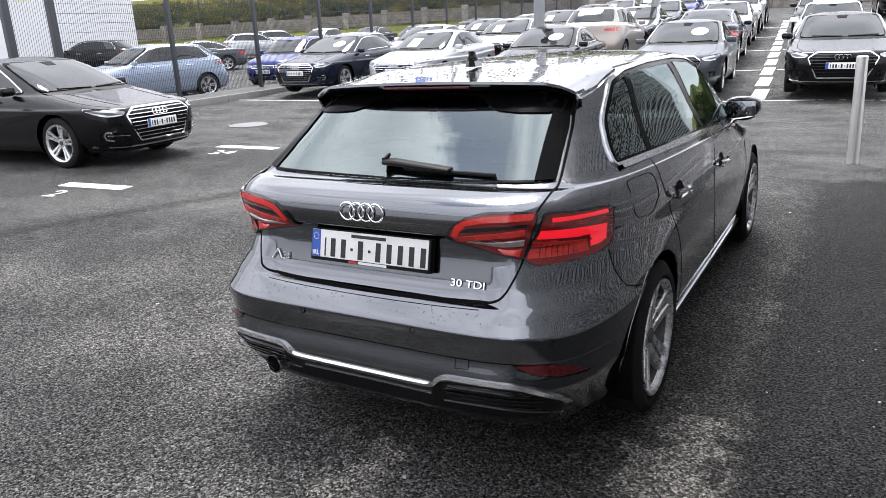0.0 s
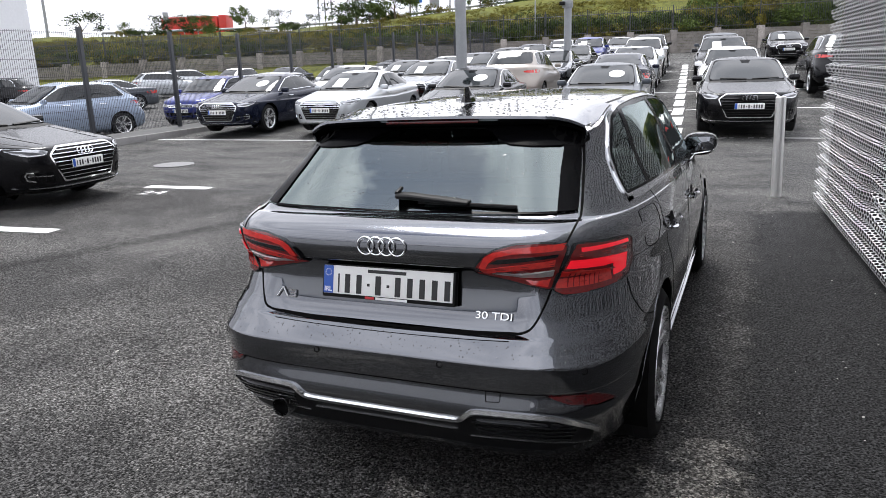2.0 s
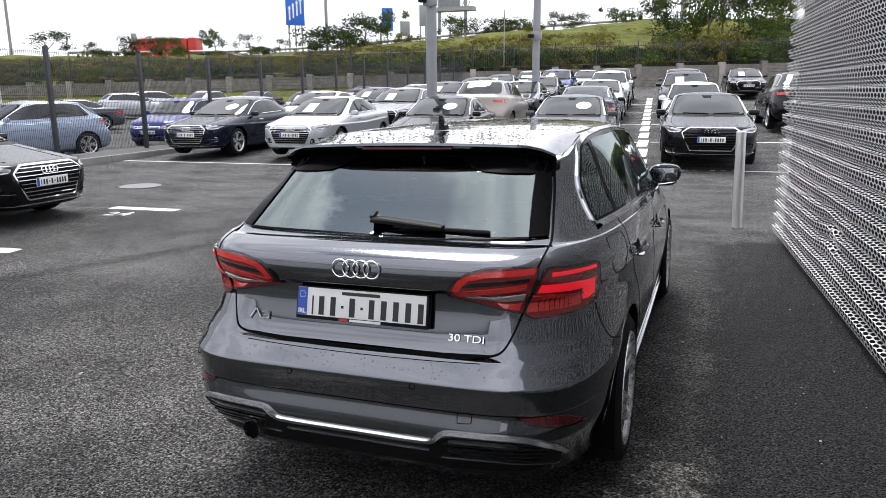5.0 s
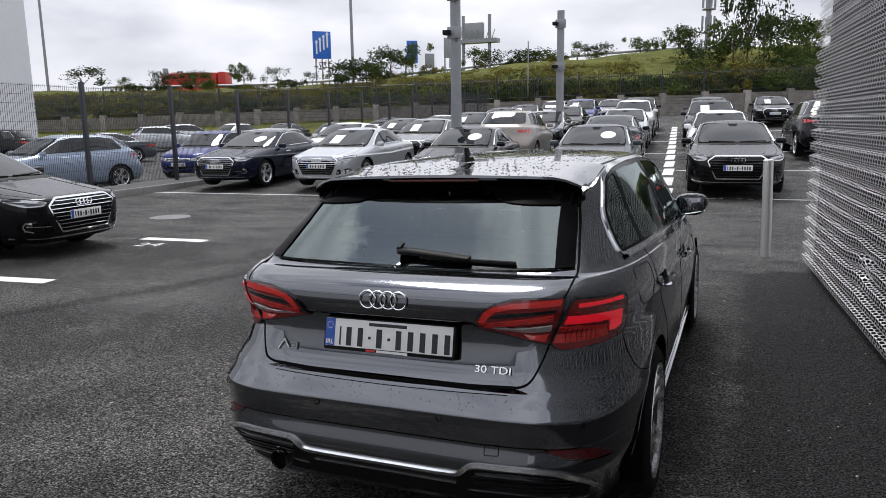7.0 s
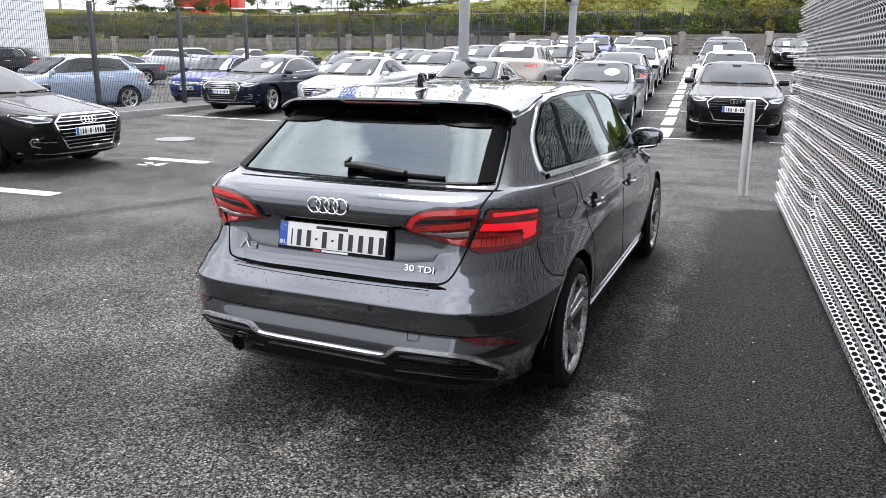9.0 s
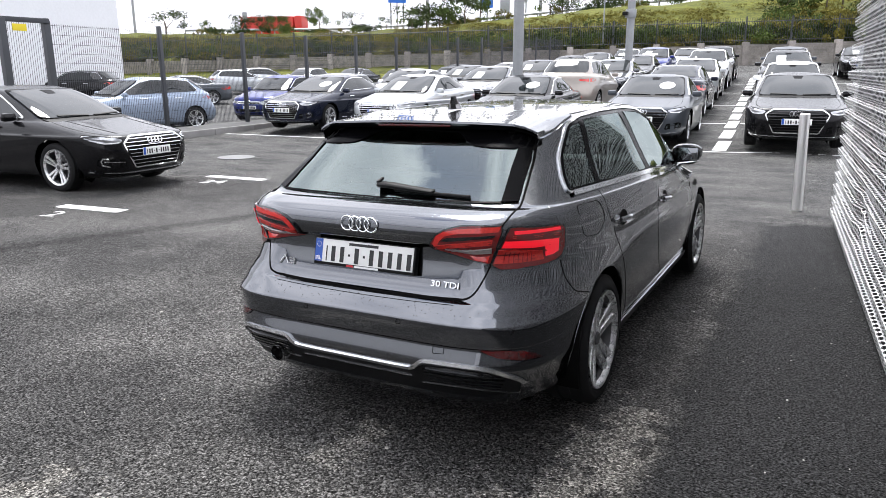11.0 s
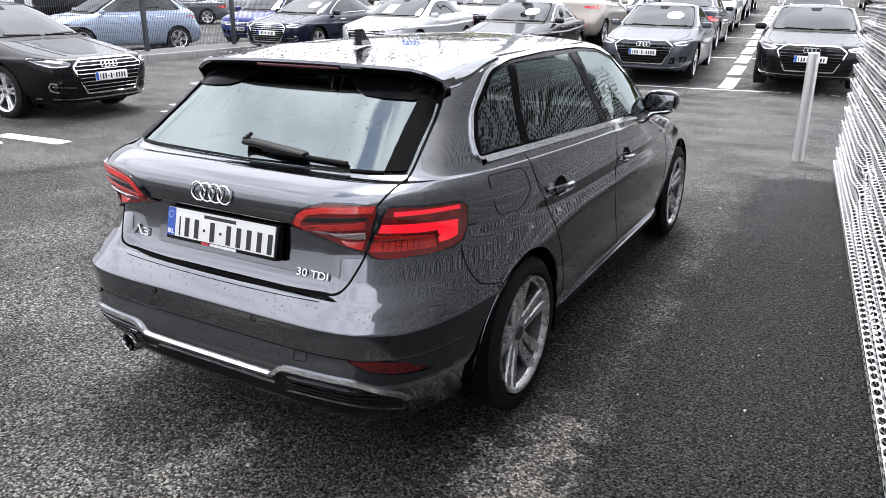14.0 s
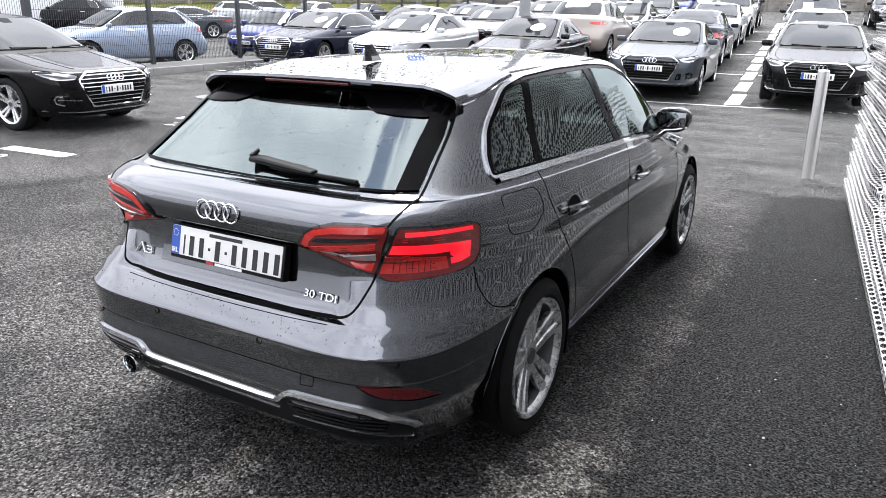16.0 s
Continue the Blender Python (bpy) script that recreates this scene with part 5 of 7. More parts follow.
g_line("diffuser_trim", "rear", STRIP, M_SATIN, 0.017, 0.012, per=3, label="satin silver trim")
g_line("diffuser_edge", "rear", [(-0.29, 0.338), (0, 0.338), (0.29, 0.338)], M_SATIN, 0.004, 0.008, per=6)
for s in (1, -1):
    g_line("diffuser_edge", "rear", [(s * 0.33, 0.308), (s * 0.49, 0.318), (s * 0.64, 0.310), (s * 0.72, 0.285)], M_SATIN, 0.004, 0.006, per=4)
    for k in range(4):
        z = 0.392 - 0.019 * k
        g_line("grille_slat", "rear", [(s * (0.36 + 0.004 * k), z), (s * 0.52, z + 0.006), (s * (0.70 - 0.01 * k), z - 0.006)], M_GLOSSBLACK, 0.006, 0.009, per=4)
    fog = [(0.612, 0.500), (0.69, 0.499), (0.755, 0.486), (0.793, 0.452), (0.795, 0.443), (0.745, 0.452), (0.67, 0.470), (0.630, 0.487)]
    g_panel("reflector", "rear", fog if s > 0 else mirrored(fog), M_REFLECTOR, 0.006, 0.04, "dark red reflector")
    g_line("reflector_trim", "rear", [(s * u, v) for u, v in ((0.606, 0.497), (0.632, 0.480), (0.67, 0.464), (0.745, 0.446), (0.800, 0.437))], M_GREY, 0.006, 0.008, per=3)
g_line("tow_cover_gap", "rear", rounded([(0.405, 0.502), (0.455, 0.505), (0.455, 0.468), (0.405, 0.464)], 0.006), M_GAP, 0.003, 0.0008, True)
for x in (-0.72, -0.245, 0.245, 0.72):
    c = onto(GT, "rear", x, 0.580, 0.001)
    part("parking_sensor", ring(bmesh.new(), c, 0.0105, 0.0014, (x * 0.6, -1, 0.2), 20, 6), M_GAP, grey)
for x in (-0.432,):
    bm = bmesh.new()
    lathe(bm, [(0.0, 0.037), (0.012, 0.042), (0.16, 0.042), (0.16, 0.036), (0.012, 0.034)], 28)
    bmesh.ops.transform(bm, matrix=pose(x, -0.052, 0.322, -6, 0, 90) @ Matrix.Scale(0.98, 4), verts=bm.verts)
    ex = part("exhaust_pipe", bm, M_CHROME, grey, "chrome exhaust tip")
    bm = rod(bmesh.new(), (x, -0.012, 0.320), (x, -0.004, 0.319), 0.0335, None, 24)
    part("exhaust_bore", bm, M_GAP, ex)

# sides
PANES = [
    [(0.620, 1.075), (0.888, 1.070), (1.058, 1.348), (0.94, 1.330), (0.75, 1.215), (0.652, 1.125)],
    [(0.948, 1.067), (1.755, 1.035), (1.692, 1.358), (1.108, 1.352)],
    [(1.848, 1.031), (2.76, 0.982), (2.70, 1.03), (2.50, 1.155), (2.26, 1.285), (2.07, 1.338), (1.800, 1.355)],
]
for side in ("right", "left"):
    out = 1 if side == "right" else -1
    for poly in PANES:
        g_panel("side_window", side, rounded(poly, 0.02), M_SIDEGLASS, 0.003, 0.07, deep=-0.001)
    for path, w in (([(0.918, 1.066), (1.0, 1.21), (1.083, 1.354)], 0.055), ([(1.800, 1.030), (1.765, 1.19), (1.733, 1.358)], 0.085)):
        g_line("door_pillar", side, path, M_FRIT, w, 0.004, per=6, label="gloss black window pillar")
    g_line("window_seal", side, rounded(shrunk(WIN_SIDE, 0.016), 0.03), M_FRIT, 0.026, 0.0045, True)
    g_line("window_trim", side, rounded(WIN_SIDE, 0.05, 6), M_CHROME, 0.012, 0.008, True, label="bright chrome window surround")
    g_line("window_trim", side, [(0.605, 1.049), (0.93, 1.043), (1.40, 1.026), (1.85, 1.007), (2.30, 0.981), (2.86, 0.943)], M_CHROME, 0.014, 0.013, per=8)
    for y, z in ((1.012, 0.862), (1.95, 0.826)):
        g_panel("handle_cup", side, [(y + 0.105 + 0.062 * math.cos(a), z + 0.003 + 0.040 * math.sin(a)) for a in [math.pi * k / 10 for k in range(20)]], M_GAP, 0.001, 0.05)
        bm = bmesh.new()
        pts = [onto(GT, side, y + 0.215 * k / 8, z - 0.010 * k / 8 + 0.006, 0.016 + 0.020 * math.sin(math.pi * k / 8)) for k in range(9)]
        rows = [[bm.verts.new(p + Vector(d)) for d in ((0, 0, -0.013), (out * 0.008, 0, -0.009), (out * 0.010, 0, 0.006), (0, 0, 0.013), (-out * 0.008, 0, 0.0))] for p in pts]
        for a, b in zip(rows, rows[1:]):
            for j in range(5):
                bm.faces.new((a[j], a[(j + 1) % 5], b[(j + 1) % 5], b[j]))
        bm.faces.new(rows[0]), bm.faces.new(rows[-1][::-1])
        bmesh.ops.recalc_face_normals(bm, faces=bm.faces)
        part("door_handle", bm, M_GREY, grey)
        g_line("handle_trim", side, [(y + 0.01, z - 0.012), (y + 0.11, z - 0.014), (y + 0.20, z - 0.02)], M_CHROME, 0.005, 0.032, per=3)
    g_line("door_gap", side, [(0.88, 1.035), (0.885, 0.95), (0.965, 0.83), (1.045, 0.728), (1.12, 0.61), (1.171, 0.516), (1.235, 0.39), (1.245, 0.31)], M_GAP, 0.0048, 0.001, per=5)
    g_line("door_gap", side, [(1.92, 1.005), (1.890, 0.84), (1.905, 0.62), (1.99, 0.46), (2.07, 0.37), (2.09, 0.31)], M_GAP, 0.0048, 0.001, per=5)
    g_line("door_gap", side, [(2.96, 0.94), (2.99, 0.75), (3.02, 0.55), (3.00, 0.40), (2.95, 0.31)], M_GAP, 0.0048, 0.001, per=5)
    g_line("door_gap", side, [(1.24, 0.305), (1.60, 0.305), (2.30, 0.302), (2.95, 0.305)], M_GAP, 0.006, 0.001, per=6)
    g_line("sill_trim", side, [(1.17, 0.262), (1.60, 0.268), (2.30, 0.268), (3.04, 0.258)], M_TRIM, 0.055, 0.012, per=6, label="dark sill skirt")
    g_line("sill_edge", side, [(1.17, 0.292), (1.60, 0.294), (2.30, 0.293), (3.04, 0.288)], M_GREY, 0.005, 0.014, per=6)
    g_line("bumper_gap", side, [(0.393, 0.803), (0.396, 0.735), (0.423, 0.674), (0.47, 0.648), (0.57, 0.622)], M_GAP, 0.005, 0.001, per=5)
    for y in HUB_Y:
        path = [(y + (ARCH_R + 0.013) * math.cos(a), HUB_Z + 0.008 + (ARCH_R + 0.013) * math.sin(a)) for a in [math.pi * (-0.07 + 1.14 * k / 36) for k in range(37)]]
        g_line("arch_lip", side, path, M_GREY, 0.014, 0.0012)
    bm = bmesh.new()
    bmesh.ops.create_uvsphere(bm, u_segments=24, v_segments=14, radius=1.0)
    for v in bm.verts:
        c = v.co
        c.x, c.y, c.z = (math.copysign(abs(q) ** 0.72, q) for q in c)
        if c.y < -0.55:
            c.y = -0.55
        c.x *= 1 - 0.22 * (c.z < 0) * abs(c.z)
    MX, MY, MZ = 0.878, 2.77, 1.018
    bmesh.ops.transform(bm, matrix=Matrix.Translation((out * MX, MY, MZ)) @ Matrix.Diagonal((0.104, 0.085, 0.072, 1)), verts=bm.verts)
    mirror = part("door_mirror", bm, M_GLOSSBLACK, grey, "gloss black mirror housing with chrome lip")
    bm = box(bmesh.new(), out * MX - 0.080, out * MX + 0.080, MY - 0.054, MY - 0.0475, MZ - 0.040, MZ + 0.048, 0.003)
    part("mirror_glass", bm, M_MIRROR, mirror)
    bm = bmesh.new()
    tube(bm, [(out * (MX - 0.090 + 0.175 * q / 10), MY - 0.045, MZ - 0.062 + 0.026 * (q / 10) ** 2) for q in range(11)], 0.006)
    part("mirror_lip", bm, M_CHROME, mirror)
    bm = box(bmesh.new(), min(out * 0.74, out * 0.85), max(out * 0.74, out * 0.85), MY - 0.02, MY + 0.06, 0.935, 0.975, 0.012)
    part("mirror_foot", bm, M_TRIM, mirror)
g_line("fuel_flap_gap", "right", rounded([(0.55, 1.010), (0.80, 1.000), (0.845, 0.905), (0.74, 0.852), (0.585, 0.868)], 0.035, 5), M_GAP, 0.003, 0.0015, True)
g_panel("windscreen", "front", WS, M_SCREEN, 0.003, 0.1, deep=-0.001)
for s in (1, -1):
    g_line("roof_joint", "top", [(s * 0.585, 0.98), (s * 0.600, 1.4), (s * 0.605, 1.9), (s * 0.585, 2.25)], M_TRIM, 0.012, 0.002, per=6)

# aerial fin
bm = bmesh.new()
rows = []
for t, half, y in ((0.0, 0.026, 0.0), (0.3, 0.020, 0.02), (0.65, 0.011, 0.015), (1.0, 0.006, 0.02)):
    z = 1.405 + 0.066 * t
    rows.append([bm.verts.new(p) for p in ((half, 0.93 + y * 0.2, z), (0, 0.915 + y * 0.1, z), (-half, 0.93 + y * 0.2, z), (-half * 0.5, 1.02 - 0.05 * t, z), (half * 0.5, 1.02 - 0.05 * t, z))])
for a, b in zip(rows, rows[1:]):
    for j in range(5):
        bm.faces.new((a[j], a[(j + 1) % 5], b[(j + 1) % 5], b[j]))
bm.faces.new(rows[-1])
bmesh.ops.recalc_face_normals(bm, faces=bm.faces)
part("aerial_fin", bm, M_GLOSSBLACK, grey, "black shark-fin aerial")

# cabin
bm = box(bmesh.new(), -0.68, 0.68, 0.50, 3.2, 0.35, 0.50)
box(bm, -0.66, 0.66, 0.40, 0.95, 0.5, 0.98)
part("cabin_floor", bm, M_CABIN, grey, smooth=False)
bm = box(bmesh.new(), -0.68, 0.68, 2.75, 3.15, 0.5, 0.97, 0.06)
part("dashboard", bm, M_CABIN, grey)
for x, y in ((-0.36, 1.0), (0.0, 0.98), (0.36, 1.0), (-0.37, 1.95), (0.37, 1.95)):
    bm = box(bmesh.new(), x - 0.22, x + 0.22, y - 0.02, y + 0.10, 0.45, 1.05, 0.05)
    seat = part("seat_back", bm, M_CABIN, grey)
    bm = box(bmesh.new(), x - 0.12, x + 0.12, y - 0.04, y + 0.05, 1.08, 1.25, 0.04)
    part("headrest", bm, M_CABIN, seat)
bm = ring(bmesh.new(), (0.37, 2.62, 0.92), 0.18, 0.014, (0, -1, 0.4), 28, 8)
part("steering_wheel", bm, M_TRIM, grey)

# rain drops on the roof and the tail
rng = random.Random(5)
bm = bmesh.new()
for k in range(1500):
    if k < 1150:
        side, u, v = "top", rng.uniform(-0.56, 0.56), 0.5 + 1.9 * rng.random() ** 1.3
        r = rng.uniform(0.0018, 0.0055)
    elif k < 1330:
        side, u, v = "rear", rng.uniform(-0.5, 0.5), rng.uniform(1.06, 1.25)
        r = rng.uniform(0.0012, 0.0028)
    else:
        side, u, v = "rear", rng.uniform(-0.7, 0.7), rng.uniform(0.61, 0.66)
        r = rng.uniform(0.0012, 0.003)
    p = onto(GT, side, u, v, 0.0042 if side == "rear" and v > 1 else 0.0)
    if side == "top" and v < 1.0:
        p.z = max(p.z, 1.373 + (v - 0.530) * 0.060) + 0.003
        if v < 0.58 or abs(u) > 0.48:
            continue
    q = Vector((0, -0.6 if side == "rear" else 0, 0.8)).to_track_quat("Z", "Y").to_matrix().to_4x4()
    bmesh.ops.create_icosphere(bm, subdivisions=1, radius=r, matrix=Matrix.Translation(p) @ q @ Matrix.Diagonal((rng.uniform(0.8, 1.5), rng.uniform(0.8, 1.6), 0.45, 1)))
drops = part("rain_water", bm, M_WATER, grey, "beads of rain water")
tagged(drops, kind="stuff")


# ---- the setting ----
LOT = radians(4.5)
LU, LV = Vector((math.cos(LOT), math.sin(LOT))), Vector((-math.sin(LOT), math.cos(LOT)))
LOT_O = Vector((-0.08, 13.0))


def lot(u, v):
    p = LOT_O + LU * u + LV * v
    return p.x, p.y


def ease(a, b, x):
    t = min(1, max(0, (x - a) / (b - a)))
    return t * t * (3 - 2 * t)


def gz(x, y):
    """Height of the ground: a slight fall to one side, then a rise beyond the first bays."""
    v = (Vector((x, y)) - LOT_O).dot(LV)
    fall = -0.10 * (1 - math.exp(min(x - 0.8, 0) / 3))
    near = ease(-17, -9, x)
    rise = 0.05 * max(0, v - 0.5) * near + 0.03 * max(0, v - 14) * (1 - near)
    return fall + min(rise, 2.3)


def sheet(xs, ys, lift=0.0, height=gz):
    bm = bmesh.new()
    rows = [[bm.verts.new((x, y, height(x, y) + lift)) for x in xs] for y in ys]
    for a, b in zip(rows, rows[1:]):
        for k in range(len(xs) - 1):
            bm.faces.new((a[k], a[k + 1], b[k + 1], b[k]))
    return bm


steps = [0.5 * k for k in range(-44, 33)]
xs = [-400, -200, -120, -80, -60, -48, -40, -34, -29, -25] + steps + [18, 21, 25, 30, 40, 60, 100, 200, 400]
ys = [-300, -120, -60, -30, -18, -12, -9] + [0.5 * k for k in range(-16, 61)] + [32, 34, 37, 40, 44, 48, 53, 58, 64, 72, 90, 140, 250, 500]
ground = tagged(link_mesh("ground", sheet(xs, ys), M_ASPHALT), "damp dark asphalt of an open car lot", "ground", kind="structure")

# perforated facade beside the car
W0, W1 = Vector((3.259, -14.0)), Vector((1.866, 6.24))
WD = (W1 - W0).normalized()
WN = Vector((-WD.y, WD.x))
facade = thing("wall_facade", "silver perforated metal cladding in horizontal pleats beside the lot", "wall", kind="structure")
PLEAT, PLEATS, DEPTH = 0.130, 66, 0.062


def pleat_mesh(length):
    """One pleat of hexagon-holed sheet: a face that leans out and a face that returns."""
    bm = bmesh.new()
    cw, rows = 0.074, 6
    prof = [(0.0, 0.0), (DEPTH - 0.008, 0.050), (DEPTH, 0.112), (0.0, PLEAT)]
    lens = [math.dist(a, b) for a, b in zip(prof, prof[1:])]

    def at(s, t):
        """Two rows of holes on each of the three faces."""
        k = min(int(t * 3), 2)
        f = t * 3 - k
        a, b = prof[k], prof[k + 1]
        return Vector((s, a[0] + (b[0] - a[0]) * f, a[1] + (b[1] - a[1]) * f))

    count = int(length / cw)
    for r in range(rows):
        for k in range(count):
            s0 = (k + 0.5 * (r % 2)) * cw
            t0, t1 = r / rows, (r + 1) / rows
            sm, tm = s0 + cw / 2, (t0 + t1) / 2
            hw, ht = cw * 0.435, (t1 - t0) * 0.43
            inner = [(sm - hw * 0.5, tm - ht), (sm + hw * 0.5, tm - ht), (sm + hw, tm), (sm + hw * 0.5, tm + ht), (sm - hw * 0.5, tm + ht), (sm - hw, tm)]
            outer = [(s0, t0), (s0 + cw, t0), (s0 + cw, tm), (s0 + cw, t1), (s0, t1), (s0, tm)]
            o = [bm.verts.new(at(*p)) for p in outer]
            i = [bm.verts.new(at(*p)) for p in inner]
            for j in range(6):
                bm.faces.new((o[j], o[(j + 1) % 6], i[(j + 1) % 6], i[j]))
    bmesh.ops.remove_doubles(bm, verts=bm.verts, dist=0.0008)
    return bm


wall_len = (W1 - W0).length
pm = link_mesh("perforated_pleat", pleat_mesh(wall_len), M_ALU, smooth=False)
pleat_data = pm.data
bpy.data.objects.remove(pm)
wm = Matrix(((WD.x, WN.x, 0, W0.x), (WD.y, WN.y, 0, W0.y), (0, 0, 1, 0.03), (0, 0, 0, 1)))
DENT_S, DENT_Z = (Vector((1.98, 3.68)) - W0).dot(WD), 0.50


def dented(k):
    """A copy of the pleat, pushed in and crumpled where something has struck the sheet."""
    me = pleat_data.copy()
    for v in me.vertices:
        z = v.co.z + 0.03 + k * PLEAT
        d = math.exp(-((v.co.x - DENT_S) / 0.42) ** 2 - ((z - DENT_Z) / 0.20) ** 2)
        if d > 0.02:
            crush = math.exp(-((v.co.x - DENT_S) / 0.13) ** 2 - ((z - DENT_Z) / 0.09) ** 2)
            wob = noise.noise_vector(Vector((v.co.x * 9, z * 14, 3)))
            v.co.y += -0.040 * d + 0.040 * crush * wob.y
            v.co.z += 0.022 * d * math.sin(7 * (v.co.x - DENT_S)) + 0.045 * crush * wob.z
            v.co.x += 0.035 * crush * wob.x
    return me


for k in range(PLEATS):
    ob = new("perforated_pleat", dented(k) if 1 <= k <= 6 else pleat_data)
    ob.parent = facade
    ob.matrix_basis = wm @ Matrix.Translation((0, 0, k * PLEAT))
# near-black backing added close behind; its colour stands in for shade inside the holes
bm = box(bmesh.new(), 0, wall_len - 0.02, -0.5, -0.05, -0.1, 8.7)
bmesh.ops.transform(bm, matrix=wm, verts=bm.verts)
part("backing_wall", bm, mat("backing_black", (0.012, 0.012, 0.013), 0.8, vary=0.3, scale=2, spec=0.1), facade, "near-black backing that puts the shade into the sheet's holes")

# unseen building added behind the forecourt, pale to brighten the tailgate's reflections
rear = thing("building_rear", "unseen plain pale building added to close the forecourt", "building", kind="structure")
part("wall", box(bmesh.new(), -40.0, 3.4, -30.4, -30.0, -0.3, 7.0, 0.02), M_CLAD, rear)
part("eaves", box(bmesh.new(), -40.2, 3.6, -30.5, -29.7, 7.0, 7.4, 0.02), M_FENCE, rear)

# bollard
bol = thing("bollard", "brushed stainless steel bollard standing on the asphalt", "bollard")
bol.matrix_basis = pose(1.47, 6.75, 0, -0.3, -1.8, 0)
bm = rod(bmesh.new(), (0, 0, -0.05), (0, 0, 1.10), 0.055, None, 28)
part("post", bm, M_STEEL, bol)
bm = rod(bmesh.new(), (0, 0, 1.10), (0, 0, 1.112), 0.055, 0.045, 28)
part("cap", bm, M_STEEL, bol)

# ---- parked cars ----
SED, HAT, SUV = parked_model("sedan"), parked_model("hatch"), parked_model("suv")
MODELS = dict(s=SED, h=HAT, v=SUV)
KINDS = dict(s="saloon", h="hatchback", v="estate SUV")


def park(u, v, code, away=False, twist=0.0, cards=(), dark=True):
    """A parked car of the lot by the place of its front end; code is kind and colour."""
    model = MODELS[code[0]]
    half = model[1] / 2
    x, y = lot(u, v + half)
    yaw = math.degrees(LOT) + (0 if away else 180) + twist
    words = f"{PAINT_WORDS[code[1]]} {KINDS[code[0]]} parked on asphalt, {'tail' if away else 'nose'} to the aisle"
    place_parked(model, (x, y, gz(x, y)), yaw, code[1], words, "parked cars", cards, dark)


park(1.15, -0.35, "sk")
park(-1.80, 0.0, "sh", cards=("oval",))
park(-5.0, 0.1, "sk", cards=("oval",))
park(-8.3, 0.4, "ss", cards=("sheet",), dark=False)
park(-11.2, 0.4, "sn", cards=("oval",), dark=False)
ROWS = ["sn-;vc-;sg;sw;hs", "ss;sg;sn;sh;vk", "vw;sk;sk;sw;vn", "vk;vb;sn;sg;ss"]


# ---- the other parked cars ----
def park_at(x, y, yaw, code, words, cards=(), lift=0.0):
    place_parked(MODELS[code[0]], (x, y, gz(x, y) + lift), yaw, code[1], words, "parked cars", cards)


park_at(-6.95 - 2.465 * math.cos(radians(5)), 4.78 - 2.465 * math.sin(radians(5)), -85, "sk", "black saloon with chrome-barred grille parked in a marked bay")
for r, row in enumerate(ROWS):
    for c, code in enumerate(row.split(";")):
        away = code.endswith("-")
        park(-1.9 - 3.0 * c, 5.3 * (r + 1), code[:2], away, cards=() if away or code[1] in "ws" else ("sheet",))
park(1.15, 5.4, "hw")
park(1.1, 10.9, "vk", cards=("sheet",))
park(1.2, 16.3, "vh")
park(4.4, 23.0, "sk", cards=("sheet",))
park(4.2, 7.2, "vk", True)
park_at(-15.9, 11.7, 166, "hl", "light blue hatchback parked beyond the mesh fence")
park_at(-15.38, 17.35, 190, "hb", "bright blue hatchback parked beyond the mesh fence")
park_at(-27.1, 23.25, 150, "sh", "dark grey saloon parked in the far lot")
park_at(-31.5, 32.2, 320, "hs", "small silver hatchback parked in the far lot")
park_at(-33.0, 36.0, 330, "hs", "small silver hatchback parked in the far lot")
park_at(-32.5, 21.5, 120, "vk", "black estate SUV parked in the far lot")
for k, code in enumerate(("hw", "sn", "sh", "vk", "hr", "sw", "hs", "sg")):
    park_at(-29.5 + 3.3 * k, 36.0 + 1.0 * k, 185 + 3 * (k % 3), code, f"{PAINT_WORDS[code[1]]} {KINDS[code[0]]} in the row by the stone wall")
for model in (SED, HAT, SUV):
    for ob in (*model[0].children_recursive, model[0]):
        bpy.data.objects.remove(ob)

# ---- markings ----
def mark(name, poly, label, cat="marking"):
    """A thin painted shape lying on the asphalt."""
    bm = bmesh.new()
    f = bm.faces.new([bm.verts.new((x, y, 0)) for x, y in poly])
    us = [p[0] for p in poly]
    for k in range(1, int((max(us) - min(us)) / 0.5) + 1):
        bmesh.ops.bisect_plane(bm, geom=bm.verts[:] + bm.edges[:] + bm.faces[:], plane_co=(min(us) + 0.5 * k, 0, 0), plane_no=(1, 0, 0))
    for k in range(1, 60):
        if min(p[1] for p in poly) + 0.5 * k < max(p[1] for p in poly):
            bmesh.ops.bisect_plane(bm, geom=bm.verts[:] + bm.edges[:] + bm.faces[:], plane_co=(0, min(p[1] for p in poly) + 0.5 * k, 0), plane_no=(0, 1, 0))
    for v in bm.verts:
        v.co.z = gz(v.co.x, v.co.y) + 0.007
    bmesh.ops.recalc_face_normals(bm, faces=bm.faces)
    if bm.faces[:] and bm.faces[:][0].normal.z < 0:
        bmesh.ops.reverse_faces(bm, faces=bm.faces)
    ob = link_mesh(name, bm, M_LINE, False)
    return tagged(ob, label, cat, kind="structure")


def band(u0, v0, u1, v1, w):
    d = Vector((u1 - u0, v1 - v0)).normalized() * w / 2
    n = Vector((-d.y, d.x))
    return [lot(u0 + n.x, v0 + n.y), lot(u1 + n.x, v1 + n.y), lot(u1 - n.x, v1 - n.y), lot(u0 - n.x, v0 - n.y)]


